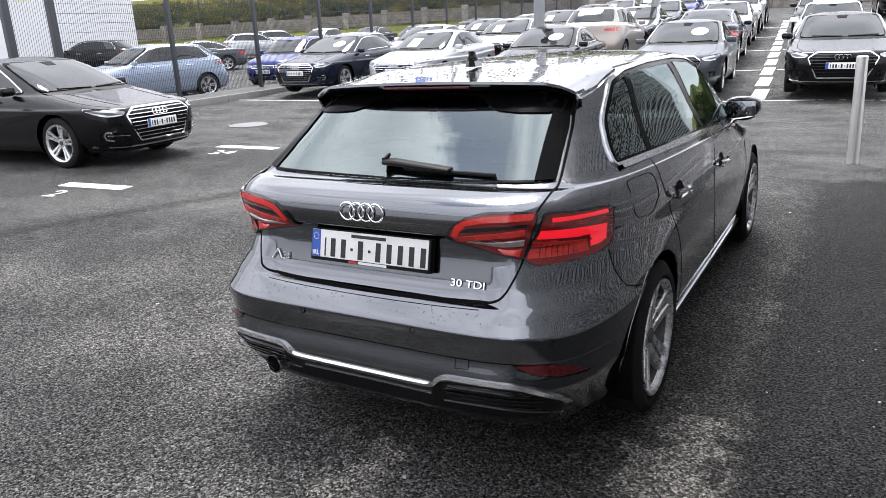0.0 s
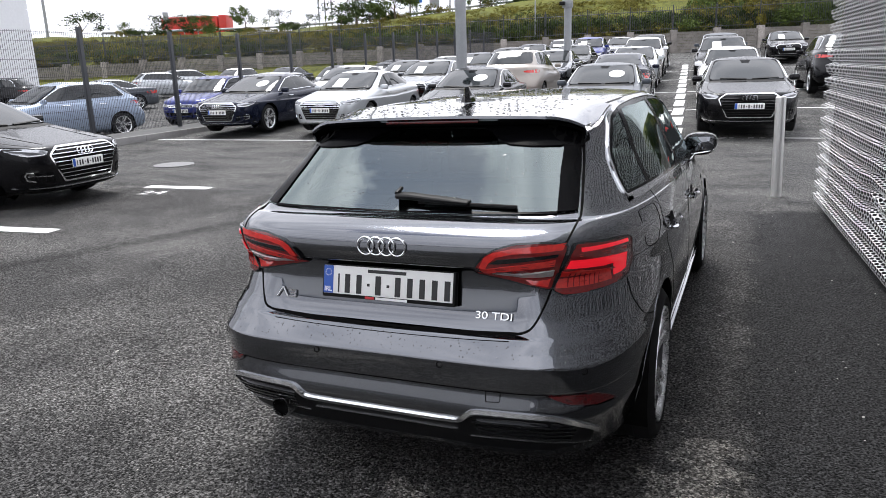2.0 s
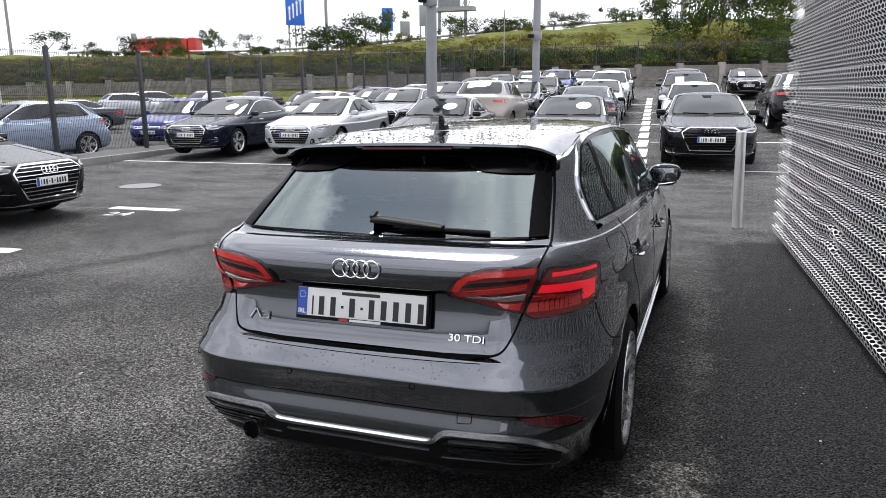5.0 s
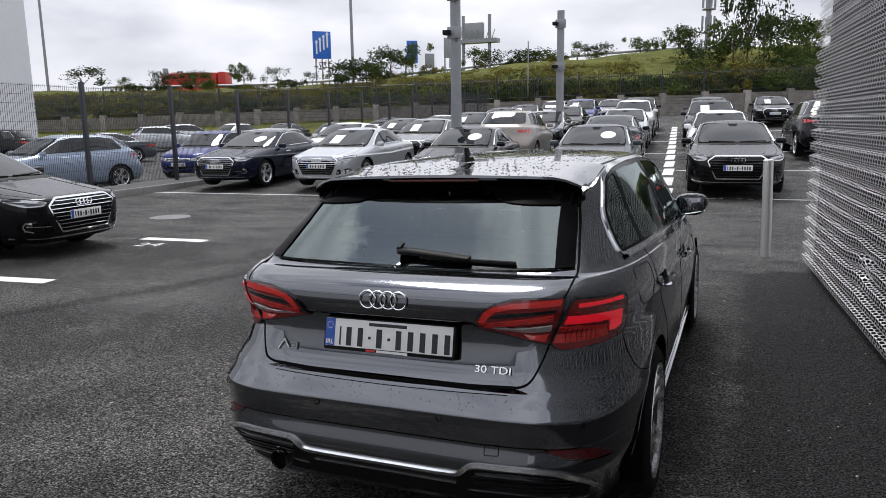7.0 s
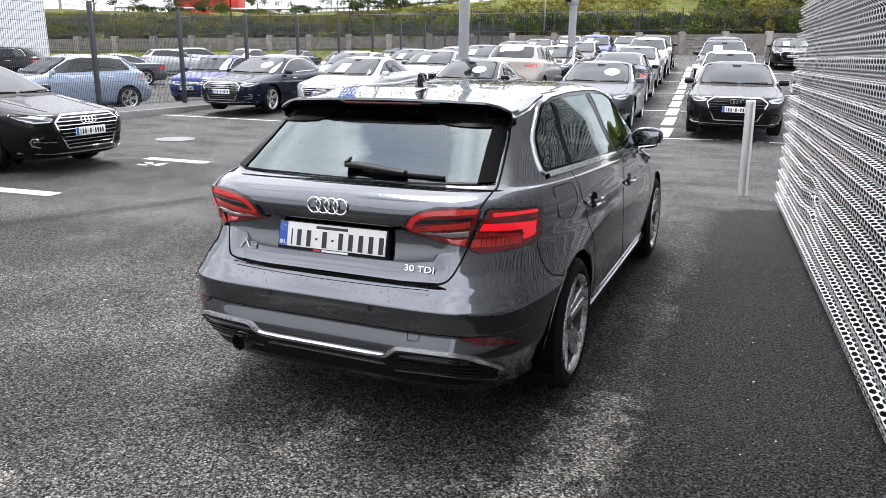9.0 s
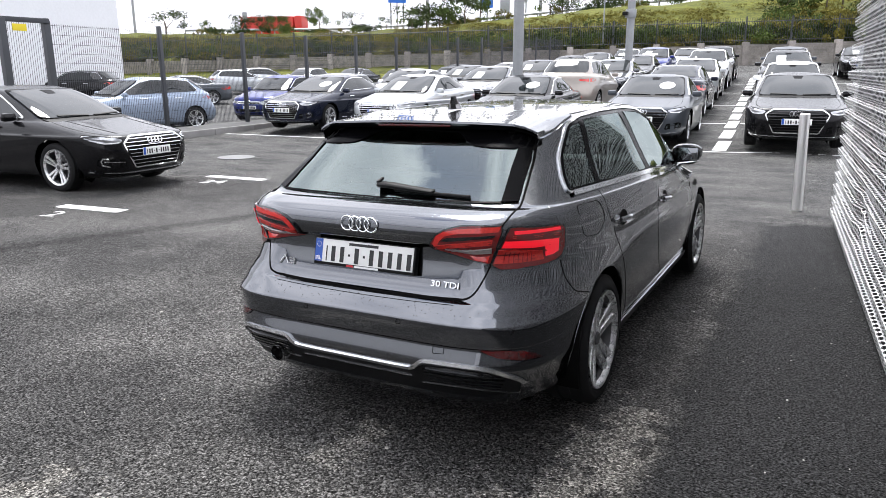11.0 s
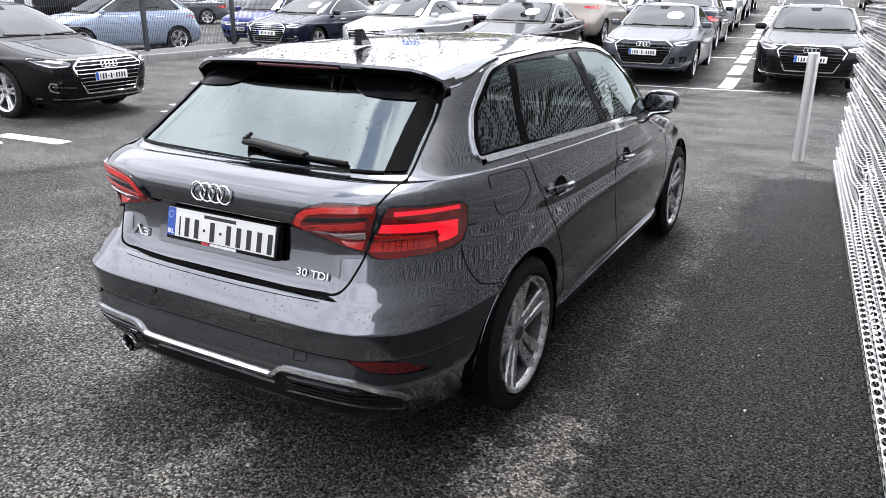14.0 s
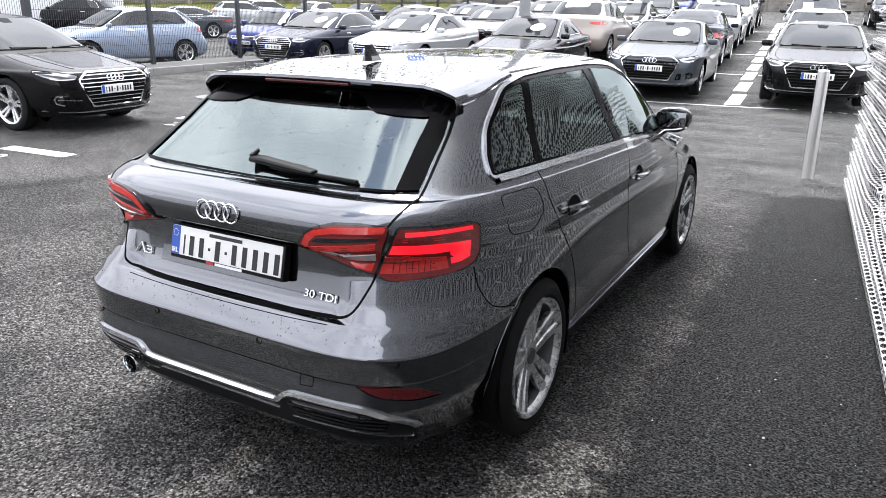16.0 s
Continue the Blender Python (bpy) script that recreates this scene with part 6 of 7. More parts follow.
WORN = "worn white line painted on asphalt"
for a, b in ((-14.5, -8.0), (-7.7, -5.4), (-5.2, 0.80), (1.84, 9.0)):
    mark("bay_line", band(a, 0.0, b, 0.0, 0.11), WORN)
for v in (5.2, 10.4, 15.6, 20.8):
    mark("bay_line", band(-1.2, v, -0.35, v, 0.11), WORN)
    mark("bay_line", band(0.0, v, 6.5, v, 0.11), WORN)
for u0, u1 in ((0.85, 0.94), (1.19, 1.30), (1.40, 1.50), (1.60, 1.74)):
    mark("worn_mark", band(u0, 0.0, u1, 0.0, 0.09), "worn remains of white paint in the bay line")
for k in range(13):
    v = 0.28 + 1.98 * k
    mark("centre_dash", band(-0.21, v, -0.17, v + 1.50, 0.28), "worn white dash of a broken centre line")
mark("bay_mark", [(-7.13, 6.02), (-6.02, 6.10), (-6.0, 5.90), (-7.11, 5.82)], "white bay end mark on asphalt")
mark("bay_mark", [(-6.80, 3.20), (-5.78, 3.32), (-5.75, 3.12), (-6.76, 3.0)], "white bay end mark on asphalt")


def ground_text(words, x, y, size, yaw):
    """Painted number lying on the asphalt."""
    cu = bpy.data.curves.new("bay_number", "FONT")
    cu.body, cu.size, cu.align_x, cu.extrude = words, size, "CENTER", 0.0005
    ob = new("bay_number", cu)
    ob.matrix_basis = pose(x, y, gz(x, y) + 0.008, 0, 0, yaw)
    cu.materials.append(M_LINE)
    return tagged(ob, "white number painted on the asphalt bay", "marking", kind="structure")


ground_text("24", -6.55, 5.36, 0.40, 14)
ground_text("2", -6.30, 2.58, 0.42, 14)
bm = bmesh.new()
rod(bm, (0, 0, -0.02), (0, 0, 0.012), 0.36, None, 40)
cover = tagged(link_mesh("manhole_cover", bm, mat("cast_iron", (0.13, 0.13, 0.13), 0.45, 0.2, vary=0.4, scale=9, bump=0.6, bump_scale=40), False), "wet metal manhole cover set in the asphalt", "manhole cover")
cover.matrix_basis = pose(-8.6, 8.05, gz(-8.6, 8.05), 0, 0, 30)

# ---- fence and kerb ----
FX = lambda y: -13.75 - 0.07 * (y - 10.86)
fence = thing("mesh_fence", "dark grey welded mesh fence along the verge", "fence", kind="structure")
FENCE_H, BAY = 2.55, 3.2


def mesh_panel():
    bm = bmesh.new()
    n = int(BAY / 0.055)
    for k in range(n + 1):
        y = BAY * k / n
        box(bm, -0.0028, 0.0028, y - 0.0028, y + 0.0028, 0.05, FENCE_H - 0.05)
    for k in range(13):
        z = 0.08 + (FENCE_H - 0.16) * k / 12
        for dx in (-0.006, 0.006):
            box(bm, dx - 0.003, dx + 0.003, 0, BAY, z - 0.003, z + 0.003)
    return bm


pan = link_mesh("mesh_panel", mesh_panel(), M_FENCE, False)
bm = box(bmesh.new(), -0.045, 0.045, -0.05, 0.05, -0.3, FENCE_H + 0.06, 0.006)
post = link_mesh("fence_post", bm, M_FENCE)
pan_data, post_data = pan.data, post.data
bpy.data.objects.remove(pan), bpy.data.objects.remove(post)
yaw = math.degrees(math.atan(0.07))
for k in range(-1, 12):
    y = 10.86 + BAY * k
    z = 0.06 + max(0.0, gz(-12.5, y))
    ob = new("fence_post", post_data)
    ob.parent = fence
    ob.matrix_basis = pose(FX(y), y, z, 0, 0, yaw)
    ob = new("mesh_panel", pan_data)
    ob.parent = fence
    ob.matrix_basis = pose(FX(y), y, z, 0, 0, yaw)
gate = thing("fence_gate", "dark steel gate frame with a yellow sign in the mesh fence", "gate")
for y in (6.65, 7.66):
    part("gate_post", box(bmesh.new(), FX(y) - 0.07, FX(y) + 0.07, y - 0.07, y + 0.07, -0.2, 2.62, 0.008), M_FENCE, gate)
part("gate_beam", box(bmesh.new(), FX(7) - 0.05, FX(7) + 0.05, 6.6, 7.7, 2.56, 2.66, 0.006), M_FENCE, gate)
bm = bmesh.new()
for k in range(18):
    y = 6.74 + 0.86 * k / 17
    rod(bm, (FX(7), y, 0.05), (FX(7), y, 2.56), 0.004, None, 5)
part("gate_mesh", bm, M_FENCE, gate, smooth=False)
part("gate_sign", box(bmesh.new(), FX(7) + 0.07, FX(7) + 0.085, 6.85, 7.15, 2.38, 2.52, 0.003), mat("sign_yellow", (0.75, 0.60, 0.02), 0.5), gate, "small yellow warning sign")
bm = bmesh.new()
for k in range(24):
    y0, y1 = -6 + 1.6 * k, -6 + 1.6 * k + 1.592
    z = max(0.0, gz(-12.4, (y0 + y1) / 2)) - 0.05
    first = len(bm.verts)
    box(bm, -0.05, 0.05, 0, y1 - y0, -0.2, 0.12, 0.02)
    turned(bm, Matrix.Translation((FX(y0) + 0.95, y0, z)) @ Matrix.Rotation(math.atan(0.07), 4, "Z"), first)
tagged(link_mesh("kerb", bm, M_KERB), "pale concrete kerb stones beside the verge", "kerb", kind="structure")
bm = bmesh.new()
vs = []
for k in range(40):
    y = -6 + k
    z = max(0.0, gz(-12.4, y)) + 0.055
    vs.append([bm.verts.new((FX(y) + d, y, z + (0.0 if d > -0.5 else -0.03))) for d in (0.90, -0.35, -0.6)])
for a, b in zip(vs, vs[1:]):
    for j in range(2):
        bm.faces.new((a[j], b[j], b[j + 1], a[j + 1]))
tagged(link_mesh("verge", bm, M_VERGE), "grey concrete margin under the fence", "pavement", kind="structure")

# ---- white shed ----
shed = thing("industrial_building", "large white profiled-metal industrial building behind the fence", "building")
SX, SY = -34.2, 25.6
d = Vector((-0.98, -0.20)).normalized()
m = Matrix(((d.x, -d.y, 0, SX), (d.y, d.x, 0, SY), (0, 0, 1, 0), (0, 0, 0, 1)))
bm = box(bmesh.new(), 0, 40, 0.05, 18, -1, 12)
bmesh.ops.transform(bm, matrix=m, verts=bm.verts)
wall = part("wall", bm, M_CLAD, shed, smooth=False)
for k in range(5):
    for j in range(7):
        bm = bmesh.new()
        n = 12
        for q in range(n):
            x0 = 6 * j + q * 0.5
            if x0 < 39.6:
                box(bm, x0 + 0.02, x0 + 0.47, -0.10, 0.06, 0.3 + 2.35 * k, 0.3 + 2.35 * k + 2.32)
        if len(bm.verts):
            bmesh.ops.transform(bm, matrix=m, verts=bm.verts)
            part("cladding_panel", bm, M_CLAD, shed, smooth=False)
bm = box(bmesh.new(), -0.15, 40, -0.15, 18, 12, 12.4)
bmesh.ops.transform(bm, matrix=m, verts=bm.verts)
part("roof_edge", bm, M_GALV, shed, smooth=False)

# ---- boundary wall, railing and bank ----
A, B = Vector((-52.6, 36.2)), Vector((8.3, 57.4))
AB = (B - A)
AN = Vector((-AB.y, AB.x)).normalized()
WLEN = AB.length
base_z = lambda s: 1.0 + 1.75 * min(1.3, max(-0.3, s))
wall_top = lambda s: base_z(s) + 1.15 - 0.25 * max(0.0, min(1.0, s))
crest_z = lambda s: 5.6 + 3.2 * ease(0.15, 1.0, s)


def bank_mesh():
    bm = bmesh.new()
    rows = []
    for k in range(-30, 110):
        s = k / 80
        row = []
        for d, z in ((-9, base_z(s) - 1.6), (-5, base_z(s) - 0.7), (-1.5, base_z(s)), (-0.25, base_z(s) + 0.05), (0.35, wall_top(s) - 0.25), (3, wall_top(s) + 0.5), (8, wall_top(s) + 0.35 * (crest_z(s) - wall_top(s))), (15, wall_top(s) + 0.70 * (crest_z(s) - wall_top(s))), (22, crest_z(s) - 0.2), (28, crest_z(s)), (60, crest_z(s) - 0.4), (200, crest_z(s) - 1.0)):
            p = A + AB * s + AN * d
            z -= 3.2 * ease(0.46, 0.58, s) * (d < -0.2)
            bump = noise.noise(Vector((p.x * 0.25, p.y * 0.25, 0))) * (0.35 if 2 < d < 40 else 0)
            row.append(bm.verts.new((p.x, p.y, z + bump)))
        rows.append(row)
    for a, b in zip(rows, rows[1:]):
        for j in range(len(a) - 1):
            bm.faces.new((a[j], b[j], b[j + 1], a[j + 1]))
    bmesh.ops.recalc_face_normals(bm, faces=bm.faces)
    if sum(f.normal.z for f in bm.faces) < 0:
        bmesh.ops.reverse_faces(bm, faces=bm.faces)
    return bm


tagged(link_mesh("grass_bank", bank_mesh(), M_GRASS), "rough grass embankment below a motorway", "bank", kind="structure")
stone_wall = thing("wall_stone", "weathered grey stone boundary wall with piers", "wall", kind="structure")
wall_yaw = math.degrees(math.atan2(AB.y, AB.x))
rng = random.Random(11)
bays = int(WLEN * 1.15 / 3.0)
for k in range(-2, bays):
    s = 3.0 * k / WLEN
    z0, z1 = base_z(s) - 0.5 - 0.9 * ease(0.45, 0.6, s), wall_top(s)
    p = A + AB * s
    part("wall_pier", box(bmesh.new(), -0.22, 0.22, -0.24, 0.24, z0, z1 + 0.14, 0.03), M_STONE, stone_wall).matrix_basis = pose(p.x, p.y, 0, 0, 0, wall_yaw)
    q = A + AB * (s + 1.5 / WLEN)
    bm = bmesh.new()
    z = z0
    while z < z1 - 0.02:
        h = min(rng.uniform(0.13, 0.24), z1 - z)
        x = -1.28
        while x < 1.28:
            w = min(rng.uniform(0.25, 0.7), 1.28 - x)
            if w > 0.03:
                box(bm, x + 0.008, x + w - 0.008, -0.14 - rng.uniform(0, 0.03), 0.14, z + 0.008, z + h - 0.008)
            x += w
        z += h
    part("wall_panel", bm, M_STONEWORK, stone_wall, smooth=False).matrix_basis = pose(q.x, q.y, 0, 0, 0, wall_yaw)

railing = thing("railing", "dark steel palisade railing above the stone wall", "fence", kind="structure")
bm = bmesh.new()
for k in range(int(WLEN * 1.1 / 0.16)):
    s = 0.16 * k / WLEN
    p = A + AB * s + AN * 0.3
    z = wall_top(s)
    box(bm, p.x - 0.012, p.x + 0.012, p.y - 0.012, p.y + 0.012, z - 0.1, z + 1.75)
tagged(part("palisade_bar", bm, M_FENCE, railing, smooth=False), kind="stuff")
for k in range(int(WLEN * 1.1 / 3)):
    s0, s1 = 3 * k / WLEN, 3 * (k + 1) / WLEN
    for dz in (0.25, 1.5):
        a, b = (A + AB * s + AN * 0.32 for s in (s0, s1))
        part("rail", rod(bmesh.new(), (a.x, a.y, wall_top(s0) + dz), (b.x, b.y, wall_top(s1) + dz), 0.025, None, 6), M_FENCE, railing)
    part("railing_post", box(bmesh.new(), a.x - 0.04, a.x + 0.04, a.y - 0.04, a.y + 0.04, wall_top(s0) - 0.1, wall_top(s0) + 1.85), M_FENCE, railing, smooth=False)


# ---- shrubs and trees ----
def leaf_cloud(seed, lobes, leaves, size, squash=0.8):
    """Many small leaves gathered in uneven lobes, with gaps between."""
    r = random.Random(seed)
    centres = [(Vector((r.gauss(0, 0.42), r.gauss(0, 0.42), r.uniform(0.15, 0.95) * squash)), r.uniform(0.16, 0.40)) for _ in range(lobes)]
    verts, faces = [], []
    for _ in range(leaves):
        c, rad = r.choice(centres)
        d = Vector((r.gauss(0, 1), r.gauss(0, 1), r.gauss(0, 1))).normalized() * rad * r.random() ** 0.4
        p = c + d
        if p.z < 0:
            continue
        q = Euler((r.uniform(0, 6.3), r.uniform(0, 6.3), r.uniform(0, 6.3))).to_matrix()
        w = size * r.uniform(0.6, 1.4)
        k = len(verts)
        verts += [p + q @ Vector(v) for v in ((-w, 0, 0), (0, -w * 0.5, 0.1 * w), (w, 0, 0), (0, w * 0.5, 0.1 * w))]
        faces.append((k, k + 1, k + 2, k + 3))
    return verts, faces


def crown_data(name, seed, lobes, leaves, size, m, squash=0.8):
    me = bpy.data.meshes.new(name)
    v, f = leaf_cloud(seed, lobes, leaves, size, squash)
    me.from_pydata(v, [], f)
    me.materials.append(m)
    return me


SHRUBS = [crown_data("foliage", k, 9, 1500, 0.045, (M_LEAF, M_LEAFDARK, M_LEAFOLIVE)[k % 3], 0.75) for k in range(6)]
CROWNS = [crown_data("crown", 20 + k, 8 + 3 * k, 700 + 250 * k, 0.05, (M_LEAFDARK, M_LEAF)[k % 2], 1.0) for k in range(4)]
bm = bmesh.new()
rod(bm, (0, 0, -0.3), (0.02, 0.01, 0.55), 0.035, 0.022, 8)
for k in range(5):
    a = 1.3 * k
    rod(bm, (0.02, 0.01, 0.30 + 0.06 * k), (0.30 * math.cos(a), 0.30 * math.sin(a), 0.62 + 0.07 * k), 0.014, 0.005, 6)
trunk = link_mesh("trunk", bm, M_BARK)
trunk_data = trunk.data
bpy.data.objects.remove(trunk)


def bank_at(s, d):
    prof = [(-1.5, base_z(s)), (0.35, wall_top(s) - 0.25), (3, wall_top(s) + 0.5), (8, wall_top(s) + 0.35 * (crest_z(s) - wall_top(s))), (15, wall_top(s) + 0.7 * (crest_z(s) - wall_top(s))), (22, crest_z(s) - 0.2), (28, crest_z(s)), (60, crest_z(s) - 0.4)]
    z = prof[-1][1]
    for (a, za), (b, zb) in zip(prof, prof[1:]):
        if a <= d <= b:
            z = za + (zb - za) * (d - a) / (b - a)
    p = A + AB * s + AN * d
    return p.x, p.y, z - 0.15


def shrub(s, d, w, h, k):
    x, y, z = bank_at(s, d)
    ob = new("shrub", SHRUBS[k % len(SHRUBS)])
    ob.matrix_basis = Matrix.Translation((x, y, z)) @ Matrix.Rotation(2.4 * k, 4, "Z") @ Matrix.Diagonal((w, w, h, 1))
    return tagged(ob, ("green bramble shrub on the grass bank", "dark green shrub on the grass bank", "olive green shrub on the grass bank")[k % len(SHRUBS) % 3], "shrub", "bank shrubs")


def tree(s, d, w, h, k):
    x, y, z = bank_at(s, d)
    t = tagged(new("tree"), "small slender broadleaf tree on the embankment", "tree", "bank trees")
    t.matrix_basis = Matrix.Translation((x, y, z)) @ Matrix.Rotation(1.9 * k, 4, "Z")
    for name, data, m in (("trunk", trunk_data, Matrix.Diagonal((w, w, h, 1))), ("crown", CROWNS[k % 4], Matrix.Translation((0, 0, 0.32 * h)) @ Matrix.Diagonal((w, w, h * 0.72, 1)))):
        ob = new(name, data)
        ob.parent = t
        ob.matrix_basis = m


rng = random.Random(21)
for k in range(150):
    s = rng.uniform(-0.05, 1.15)
    lush = ease(0.74, 0.95, s)
    d = rng.uniform(1.0, 3.5 + 13 * lush * rng.random())
    w = rng.uniform(0.9, 1.9) + 1.4 * lush * rng.random()
    shrub(s, d, w, rng.uniform(0.4, 1.2) + 1.9 * lush * rng.random(), k)
for k in range(46):
    s = 0.83 + 0.30 * rng.random()
    shrub(s, rng.uniform(1.0, 7.0), rng.uniform(1.5, 2.5), rng.uniform(1.1, 2.0), k)


def thicket(name, kind, label, places):
    """Low growth that nobody could count, gathered in one mesh."""
    src = np.array([tuple(v.co) for v in SHRUBS[kind].vertices])
    quads = len(src) // 4
    coords = []
    for k, (s, d, w, h) in enumerate(places):
        x, y, z = bank_at(s, d)
        pick = np.arange((k * 37) % 3, quads, 3)
        own = src.reshape(quads, 4, 3)[pick].reshape(-1, 3)
        c, q = math.cos(2.4 * k), math.sin(2.4 * k)
        coords.append(np.stack([(own[:, 0] * c - own[:, 1] * q) * w + x, (own[:, 0] * q + own[:, 1] * c) * w + y, own[:, 2] * h + z], 1))
    pts = np.concatenate(coords)
    me = bpy.data.meshes.new(name)
    me.from_pydata(pts.tolist(), [], np.arange(len(pts)).reshape(-1, 4).tolist())
    me.materials.append(SHRUBS[kind].materials[0])
    return tagged(new(name, me), label, "undergrowth", kind="stuff")


def scatter(count, s0, s1, d1, w, h):
    return [(s0 + (s1 - s0) * k / count, rng.uniform(0.9, d1), rng.uniform(*w), rng.uniform(*h)) for k in range(count)]


thicket("hedge", 1, "dark green bramble hedge behind the palisade railing", scatter(70, 0.56, 1.14, 2.6, (1.1, 1.8), (1.1, 1.9)))
thicket("hedge", 3, "green bramble hedge behind the palisade railing", scatter(60, 0.50, 1.14, 3.5, (1.1, 1.8), (0.9, 1.6)))
thicket("weeds", 2, "yellowing rank weeds above the stone wall", scatter(330, -0.10, 0.80, 15.0, (0.9, 1.9), (0.5, 1.0)))
thicket("weeds", 5, "olive rank weeds above the stone wall", scatter(240, -0.10, 1.1, 16.0, (0.9, 1.8), (0.4, 0.9)))
thicket("weeds", 4, "dark brambles among the weeds above the stone wall", scatter(110, -0.10, 0.70, 10.0, (0.9, 1.6), (0.6, 1.2)))
for k in range(40):
    s = rng.uniform(-0.05, 1.1)
    shrub(s, rng.uniform(20, 28), rng.uniform(0.8, 2.0), rng.uniform(0.6, 1.5), k)
for k, (s, d, w, h) in enumerate(((-0.113, 26, 3.6, 2.6), (-0.033, 26, 1.2, 1.5), (0.085, 26, 1.8, 2.0), (0.176, 26, 2.0, 2.7), (0.235, 26, 1.6, 2.2), (0.12, 24, 2.0, 1.8), (0.05, 24, 2.2, 1.9), (0.46, 24, 2.6, 3.4), (0.44, 22, 3.0, 2.6), (0.573, 26, 2.2, 2.2), (0.592, 26, 2.0, 1.9), (0.664, 26, 3.0, 1.7), (0.645, 26, 2.6, 1.6), (0.747, 27, 1.5, 1.8), (0.778, 26, 2.4, 1.5), (0.855, 28, 1.9, 2.1), (0.909, 26, 2.6, 2.0), (0.928, 26, 3.2, 2.2), (0.936, 10, 2.7, 6.2), (0.912, 9, 2.6, 3.8), (0.962, 11, 2.4, 3.6), (0.905, 24, 2.0, 2.4), (1.035, 22, 2.2, 2.9), (0.985, 8, 2.0, 2.8), (0.86, 8, 1.9, 2.3), (1.014, 20, 2.8, 2.9), (1.077, 24, 3.0, 2.6), (1.05, 16, 3.4, 3.2), (0.30, 25, 1.4, 1.4), (0.36, 20, 2.2, 1.9), (0.40, 14, 3.0, 2.4), (0.42, 14, 2.6, 2.3))):
    tree(s, d, w, h, k)


# ---- columns, masts and road signs ----
def column(x, y, h, r0, r1, name, label, cams=()):
    t = thing(name, label, "pole")
    z = gz(x, y)
    part("shaft", rod(bmesh.new(), (x, y, z - 0.2), (x, y, z + h), r0, r1, 16), M_GALV, t)
    for c in cams:
        part("bracket", box(bmesh.new(), x - 0.02 - r0, x + 0.08 + r0, y - r0 - 0.06, y - r0 + 0.03, z + c - 0.16, z + c + 0.16, 0.02), M_GALV, t)
        part("camera_head", box(bmesh.new(), x - r0 - 0.10, x - r0 + 0.10, y - r0 - 0.22, y - r0 - 0.04, z + c - 0.07, z + c + 0.07, 0.03), M_TRIM, t)


column(-6.35, 16.9, 6.2, 0.15, 0.14, "camera_column", "galvanised steel column carrying surveillance cameras", (3.9, 4.9))
column(-5.58, 26.03, 5.2, 0.15, 0.14, "camera_column", "galvanised steel column carrying surveillance cameras", (3.1, 4.7))
column(-13.9, 50.7, 6.4, 0.06, 0.04, "lamp_post", "thin grey lamp post by the railing")


def mast(s, d, h, r, name="lamp_mast", label="tall grey motorway lighting mast"):
    x, y, z = bank_at(s, d)
    t = thing(name, label, "mast")
    part("shaft", rod(bmesh.new(), (x, y, z - 1), (x, y, z + h), r, r * 0.6, 10), M_GALV, t)
    return t, x, y, z


mast(0.327, 40, 26, 0.22)
mast(-0.355, 45, 28, 0.20)
t, x, y, z = mast(1.111, 60, 26, 0.45, "radio_mast", "grey lattice radio mast with aerials")
for k in range(6):
    for a in range(4):
        b = math.pi / 2 * a + 0.4
        part("aerial", box(bmesh.new(), x + 0.9 * math.cos(b) - 0.15, x + 0.9 * math.cos(b) + 0.15, y + 0.9 * math.sin(b) - 0.15, y + 0.9 * math.sin(b) + 0.15, z + 3.0 + 3.4 * k, z + 5.2 + 3.4 * k), M_GALV, t, smooth=False)
    part("platform", rod(bmesh.new(), (x, y, z + 2.7 + 3.4 * k), (x, y, z + 2.85 + 3.4 * k), 1.0, None, 12), M_GALV, t)


def road_sign(s, d, z0, z1, wide, high, m, name, label, legs=3, bars=True):
    x, y, z = bank_at(s, d)
    t = thing(name, label, "road sign")
    e = Vector((x, y)) - Vector((1.2, -2.2))
    t.matrix_basis = pose(x, y, 0, 0, 0, math.degrees(math.atan2(-e.x, e.y)) + 12)
    for k in range(legs):
        u = (k - (legs - 1) / 2) * wide * 0.7 / max(1, legs - 1)
        part("leg", rod(bmesh.new(), (u, 0.1, z - 1), (u, 0.1, z1), 0.09, None, 8), M_GALV, t)
    part("board", box(bmesh.new(), -wide / 2, wide / 2, -0.05, 0.05, z1 - high, z1, 0.02), m, t)
    if bars:
        for k in range(4):
            u = -wide * 0.30 + wide * 0.2 * k
            part("arrow_bar", box(bmesh.new(), u - 0.09, u + 0.09, -0.062, -0.052, z1 - high * (0.82 - 0.08 * k), z1 - high * (0.42 - 0.1 * k)), M_SIGNWHITE, t, smooth=False)
            bm = bmesh.new()
            top = z1 - high * (0.42 - 0.1 * k)
            bm.faces.new([bm.verts.new(p) for p in ((u - 0.22, -0.058, top), (u + 0.22, -0.058, top), (u, -0.058, top + 0.35))])
            part("arrow_head", bm, M_SIGNWHITE, t, smooth=False)
    return t


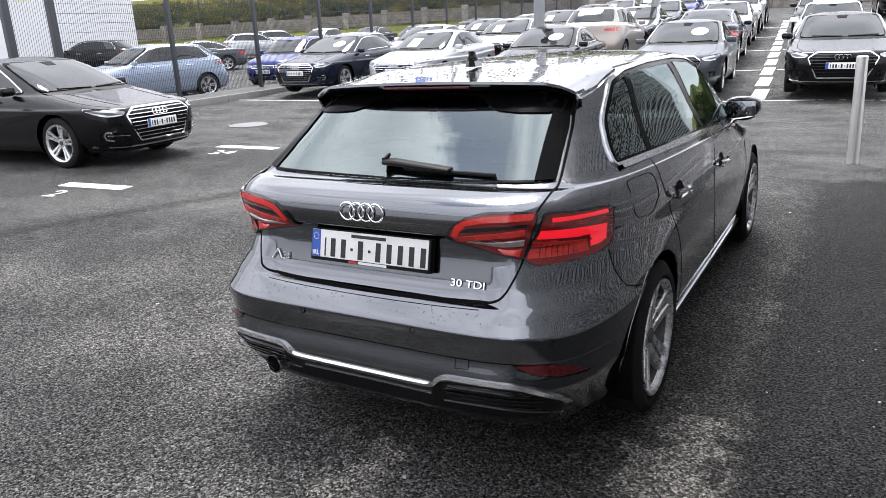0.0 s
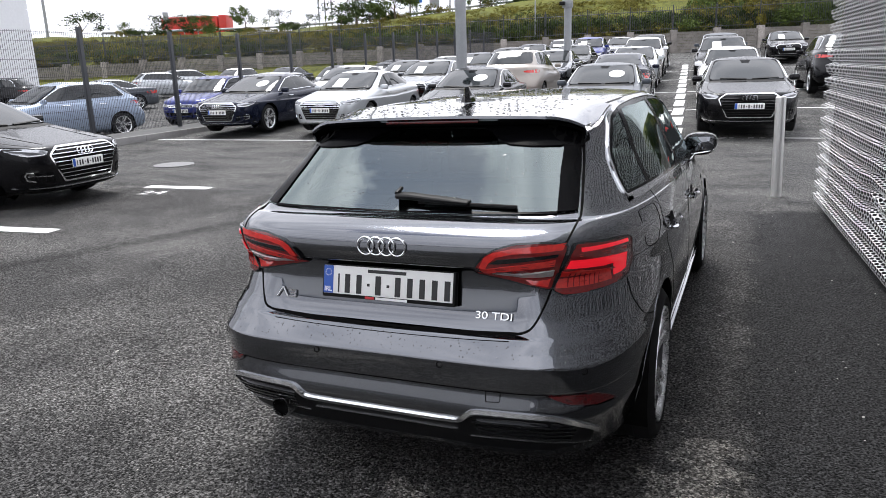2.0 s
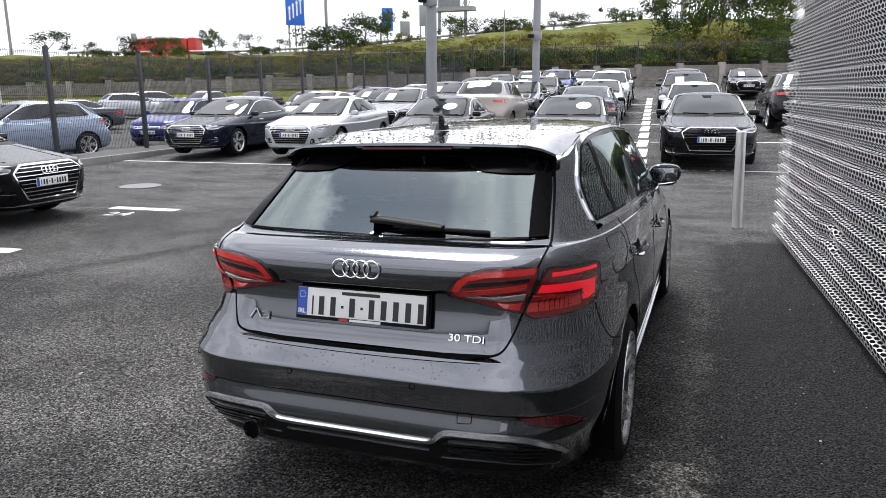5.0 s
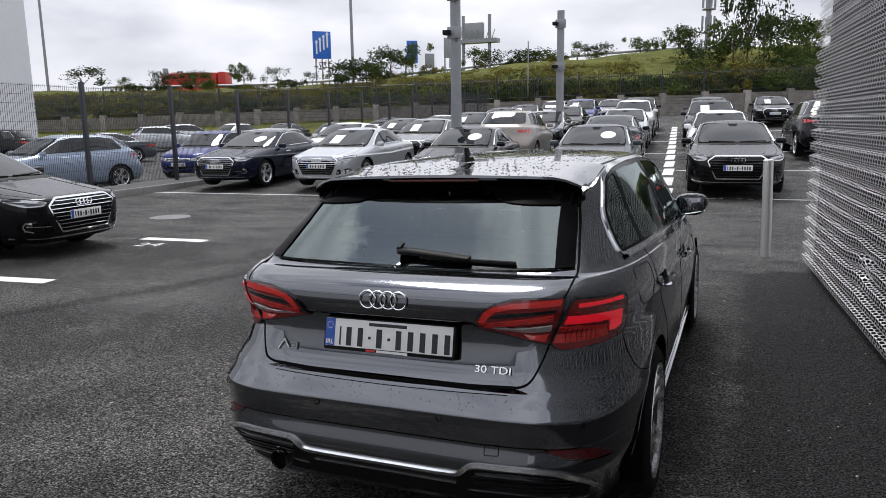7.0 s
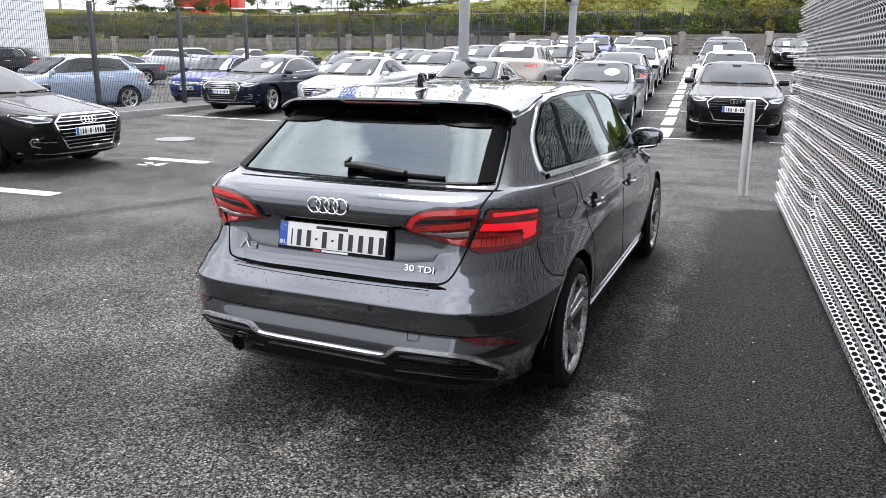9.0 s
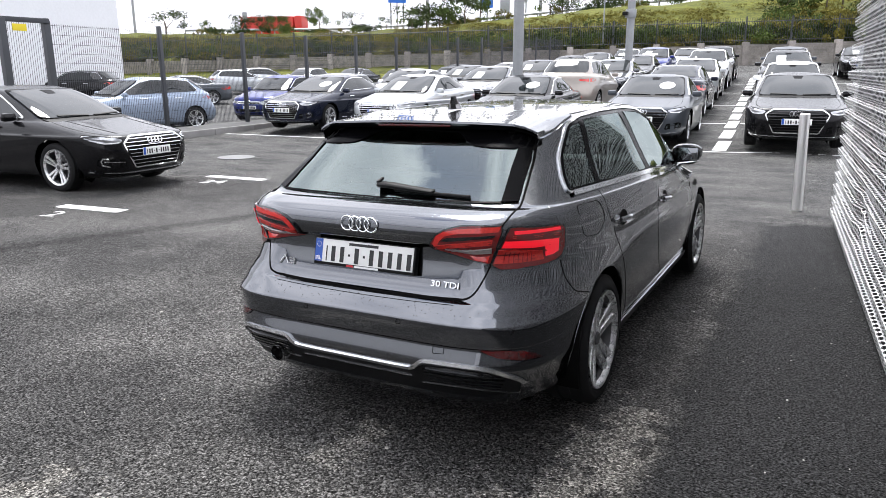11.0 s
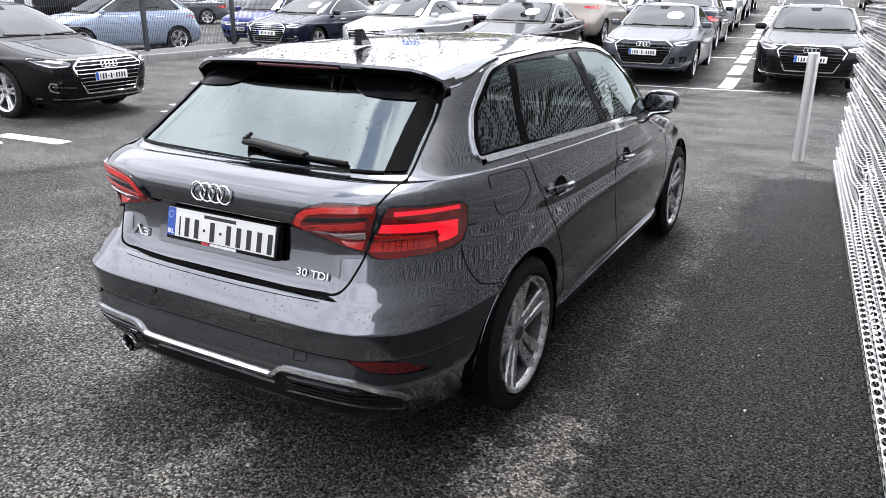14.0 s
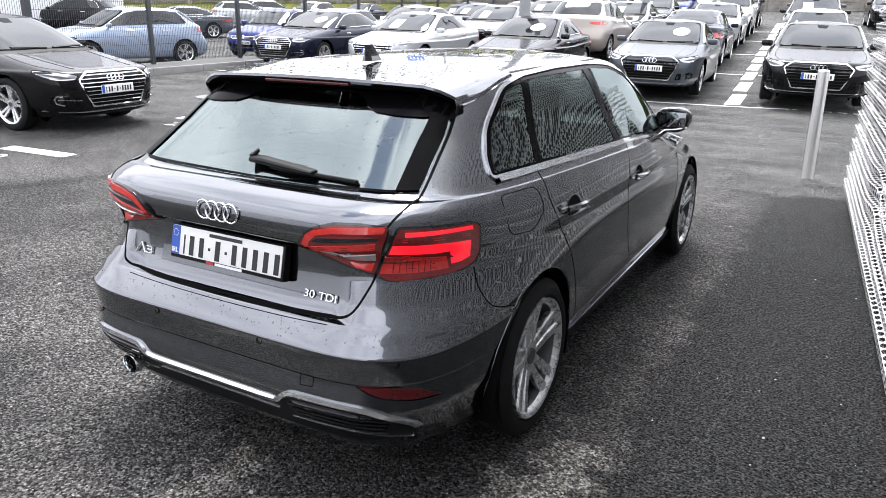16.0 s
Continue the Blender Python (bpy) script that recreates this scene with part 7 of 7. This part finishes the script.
road_sign(0.287, 34, 6.0, 12.6, 2.2, 3.2, M_SIGNBLUE, "road_sign", "blue motorway lane sign with white arrows on three legs")
road_sign(0.456, 34, 6.0, 11.3, 1.3, 2.6, M_SIGNBLUE, "road_sign", "blue motorway sign seen past a tree", 1, False)
road_sign(0.493, 30, 6.0, 9.4, 1.1, 1.6, M_GALV, "road_sign", "grey back of a road sign on two legs", 2, False)
road_sign(0.52, 36, 6.0, 11.8, 0.9, 2.4, M_GALV, "road_sign", "grey back of a tall road sign", 2, False)
road_sign(0.012, 30, 6.0, 8.3, 0.6, 0.9, M_GALV, "road_sign", "small grey sign on a post above the bank", 1, False)
gantry = thing("sign_gantry", "grey steel motorway gantry with a service walkway", "gantry")
x, y, z = bank_at(0.568, 45)
for u in (-1.5, 2.2):
    part("leg", rod(bmesh.new(), (x + u, y, z - 1), (x + u, y, 15.6), 0.22, None, 10), M_GALV, gantry)
part("walkway", box(bmesh.new(), x - 2.0, x + 3.4, y - 0.8, y + 0.8, 12.0, 12.5), M_GALV, gantry, smooth=False)
part("sign_box", box(bmesh.new(), x - 1.2, x + 1.4, y - 0.5, y + 0.3, 12.5, 14.6, 0.1), M_GALV, gantry)
for k in range(7):
    part("brace", rod(bmesh.new(), (x - 2 + 0.8 * k, y - 0.8, 12.4), (x - 1.6 + 0.8 * k, y - 0.8, 13.6), 0.05, None, 6), M_GALV, gantry)
barrier = thing("crash_barrier", "galvanised crash barrier along the motorway edge", "barrier")
for k in range(46):
    s0, s1 = -0.1 + 0.025 * k, -0.1 + 0.025 * (k + 1)
    (x0, y0, z0), (x1, y1, z1) = bank_at(s0, 29), bank_at(s1, 29)
    part("beam", rod(bmesh.new(), (x0, y0, z0 + 0.75), (x1, y1, z1 + 0.75), 0.13, None, 6), M_GALV, barrier)
    part("barrier_post", box(bmesh.new(), x0 - 0.06, x0 + 0.06, y0 - 0.06, y0 + 0.06, z0 - 0.2, z0 + 0.7), M_GALV, barrier, smooth=False)
lorry = thing("lorry", "red curtain-sided lorry on the motorway above the bank", "lorry")
(x0, y0, z0), (x1, y1, z1) = bank_at(-0.002, 32), bank_at(0.117, 32)
a = math.degrees(math.atan2(y1 - y0, x1 - x0))
lorry.matrix_basis = pose(x0, y0, z0 - 0.2, 0, 0, a)
ln = math.hypot(x1 - x0, y1 - y0)
part("trailer", box(bmesh.new(), 0, ln * 0.86, -1.25, 1.25, 0.2, 2.6, 0.06), M_TRUCKRED, lorry)
part("cab", box(bmesh.new(), ln * 0.88, ln, -1.2, 1.2, 0.0, 2.7, 0.15), M_TRUCKRED, lorry)
part("chassis", box(bmesh.new(), 0.2, ln * 0.95, -1.0, 1.0, -0.5, 0.2), M_TRIM, lorry, smooth=False)


# ---- grit lying on the asphalt ----
rng = random.Random(31)
bm = bmesh.new()
for k in range(220):
    x, y = rng.uniform(-2.5, 2.1), rng.uniform(-1.6, 6.5)
    if abs(x) < 0.95 and 0 < y < 4.3:
        continue
    r = rng.uniform(0.002, 0.0045) * (1.9 if rng.random() < 0.08 else 1)
    bmesh.ops.create_icosphere(bm, subdivisions=1, radius=r, matrix=Matrix.Translation((x, y, gz(x, y) + r * 0.3)) @ Matrix.Rotation(rng.uniform(0, 3), 4, "Z") @ Matrix.Diagonal((1.5, 1, 0.55, 1)))
tagged(link_mesh("stone_chips", bm, mat("stone_chip", (0.42, 0.40, 0.37), 0.8, vary=0.3, scale=40)), "pale loose stone chips on the asphalt", "stone chips", kind="stuff")
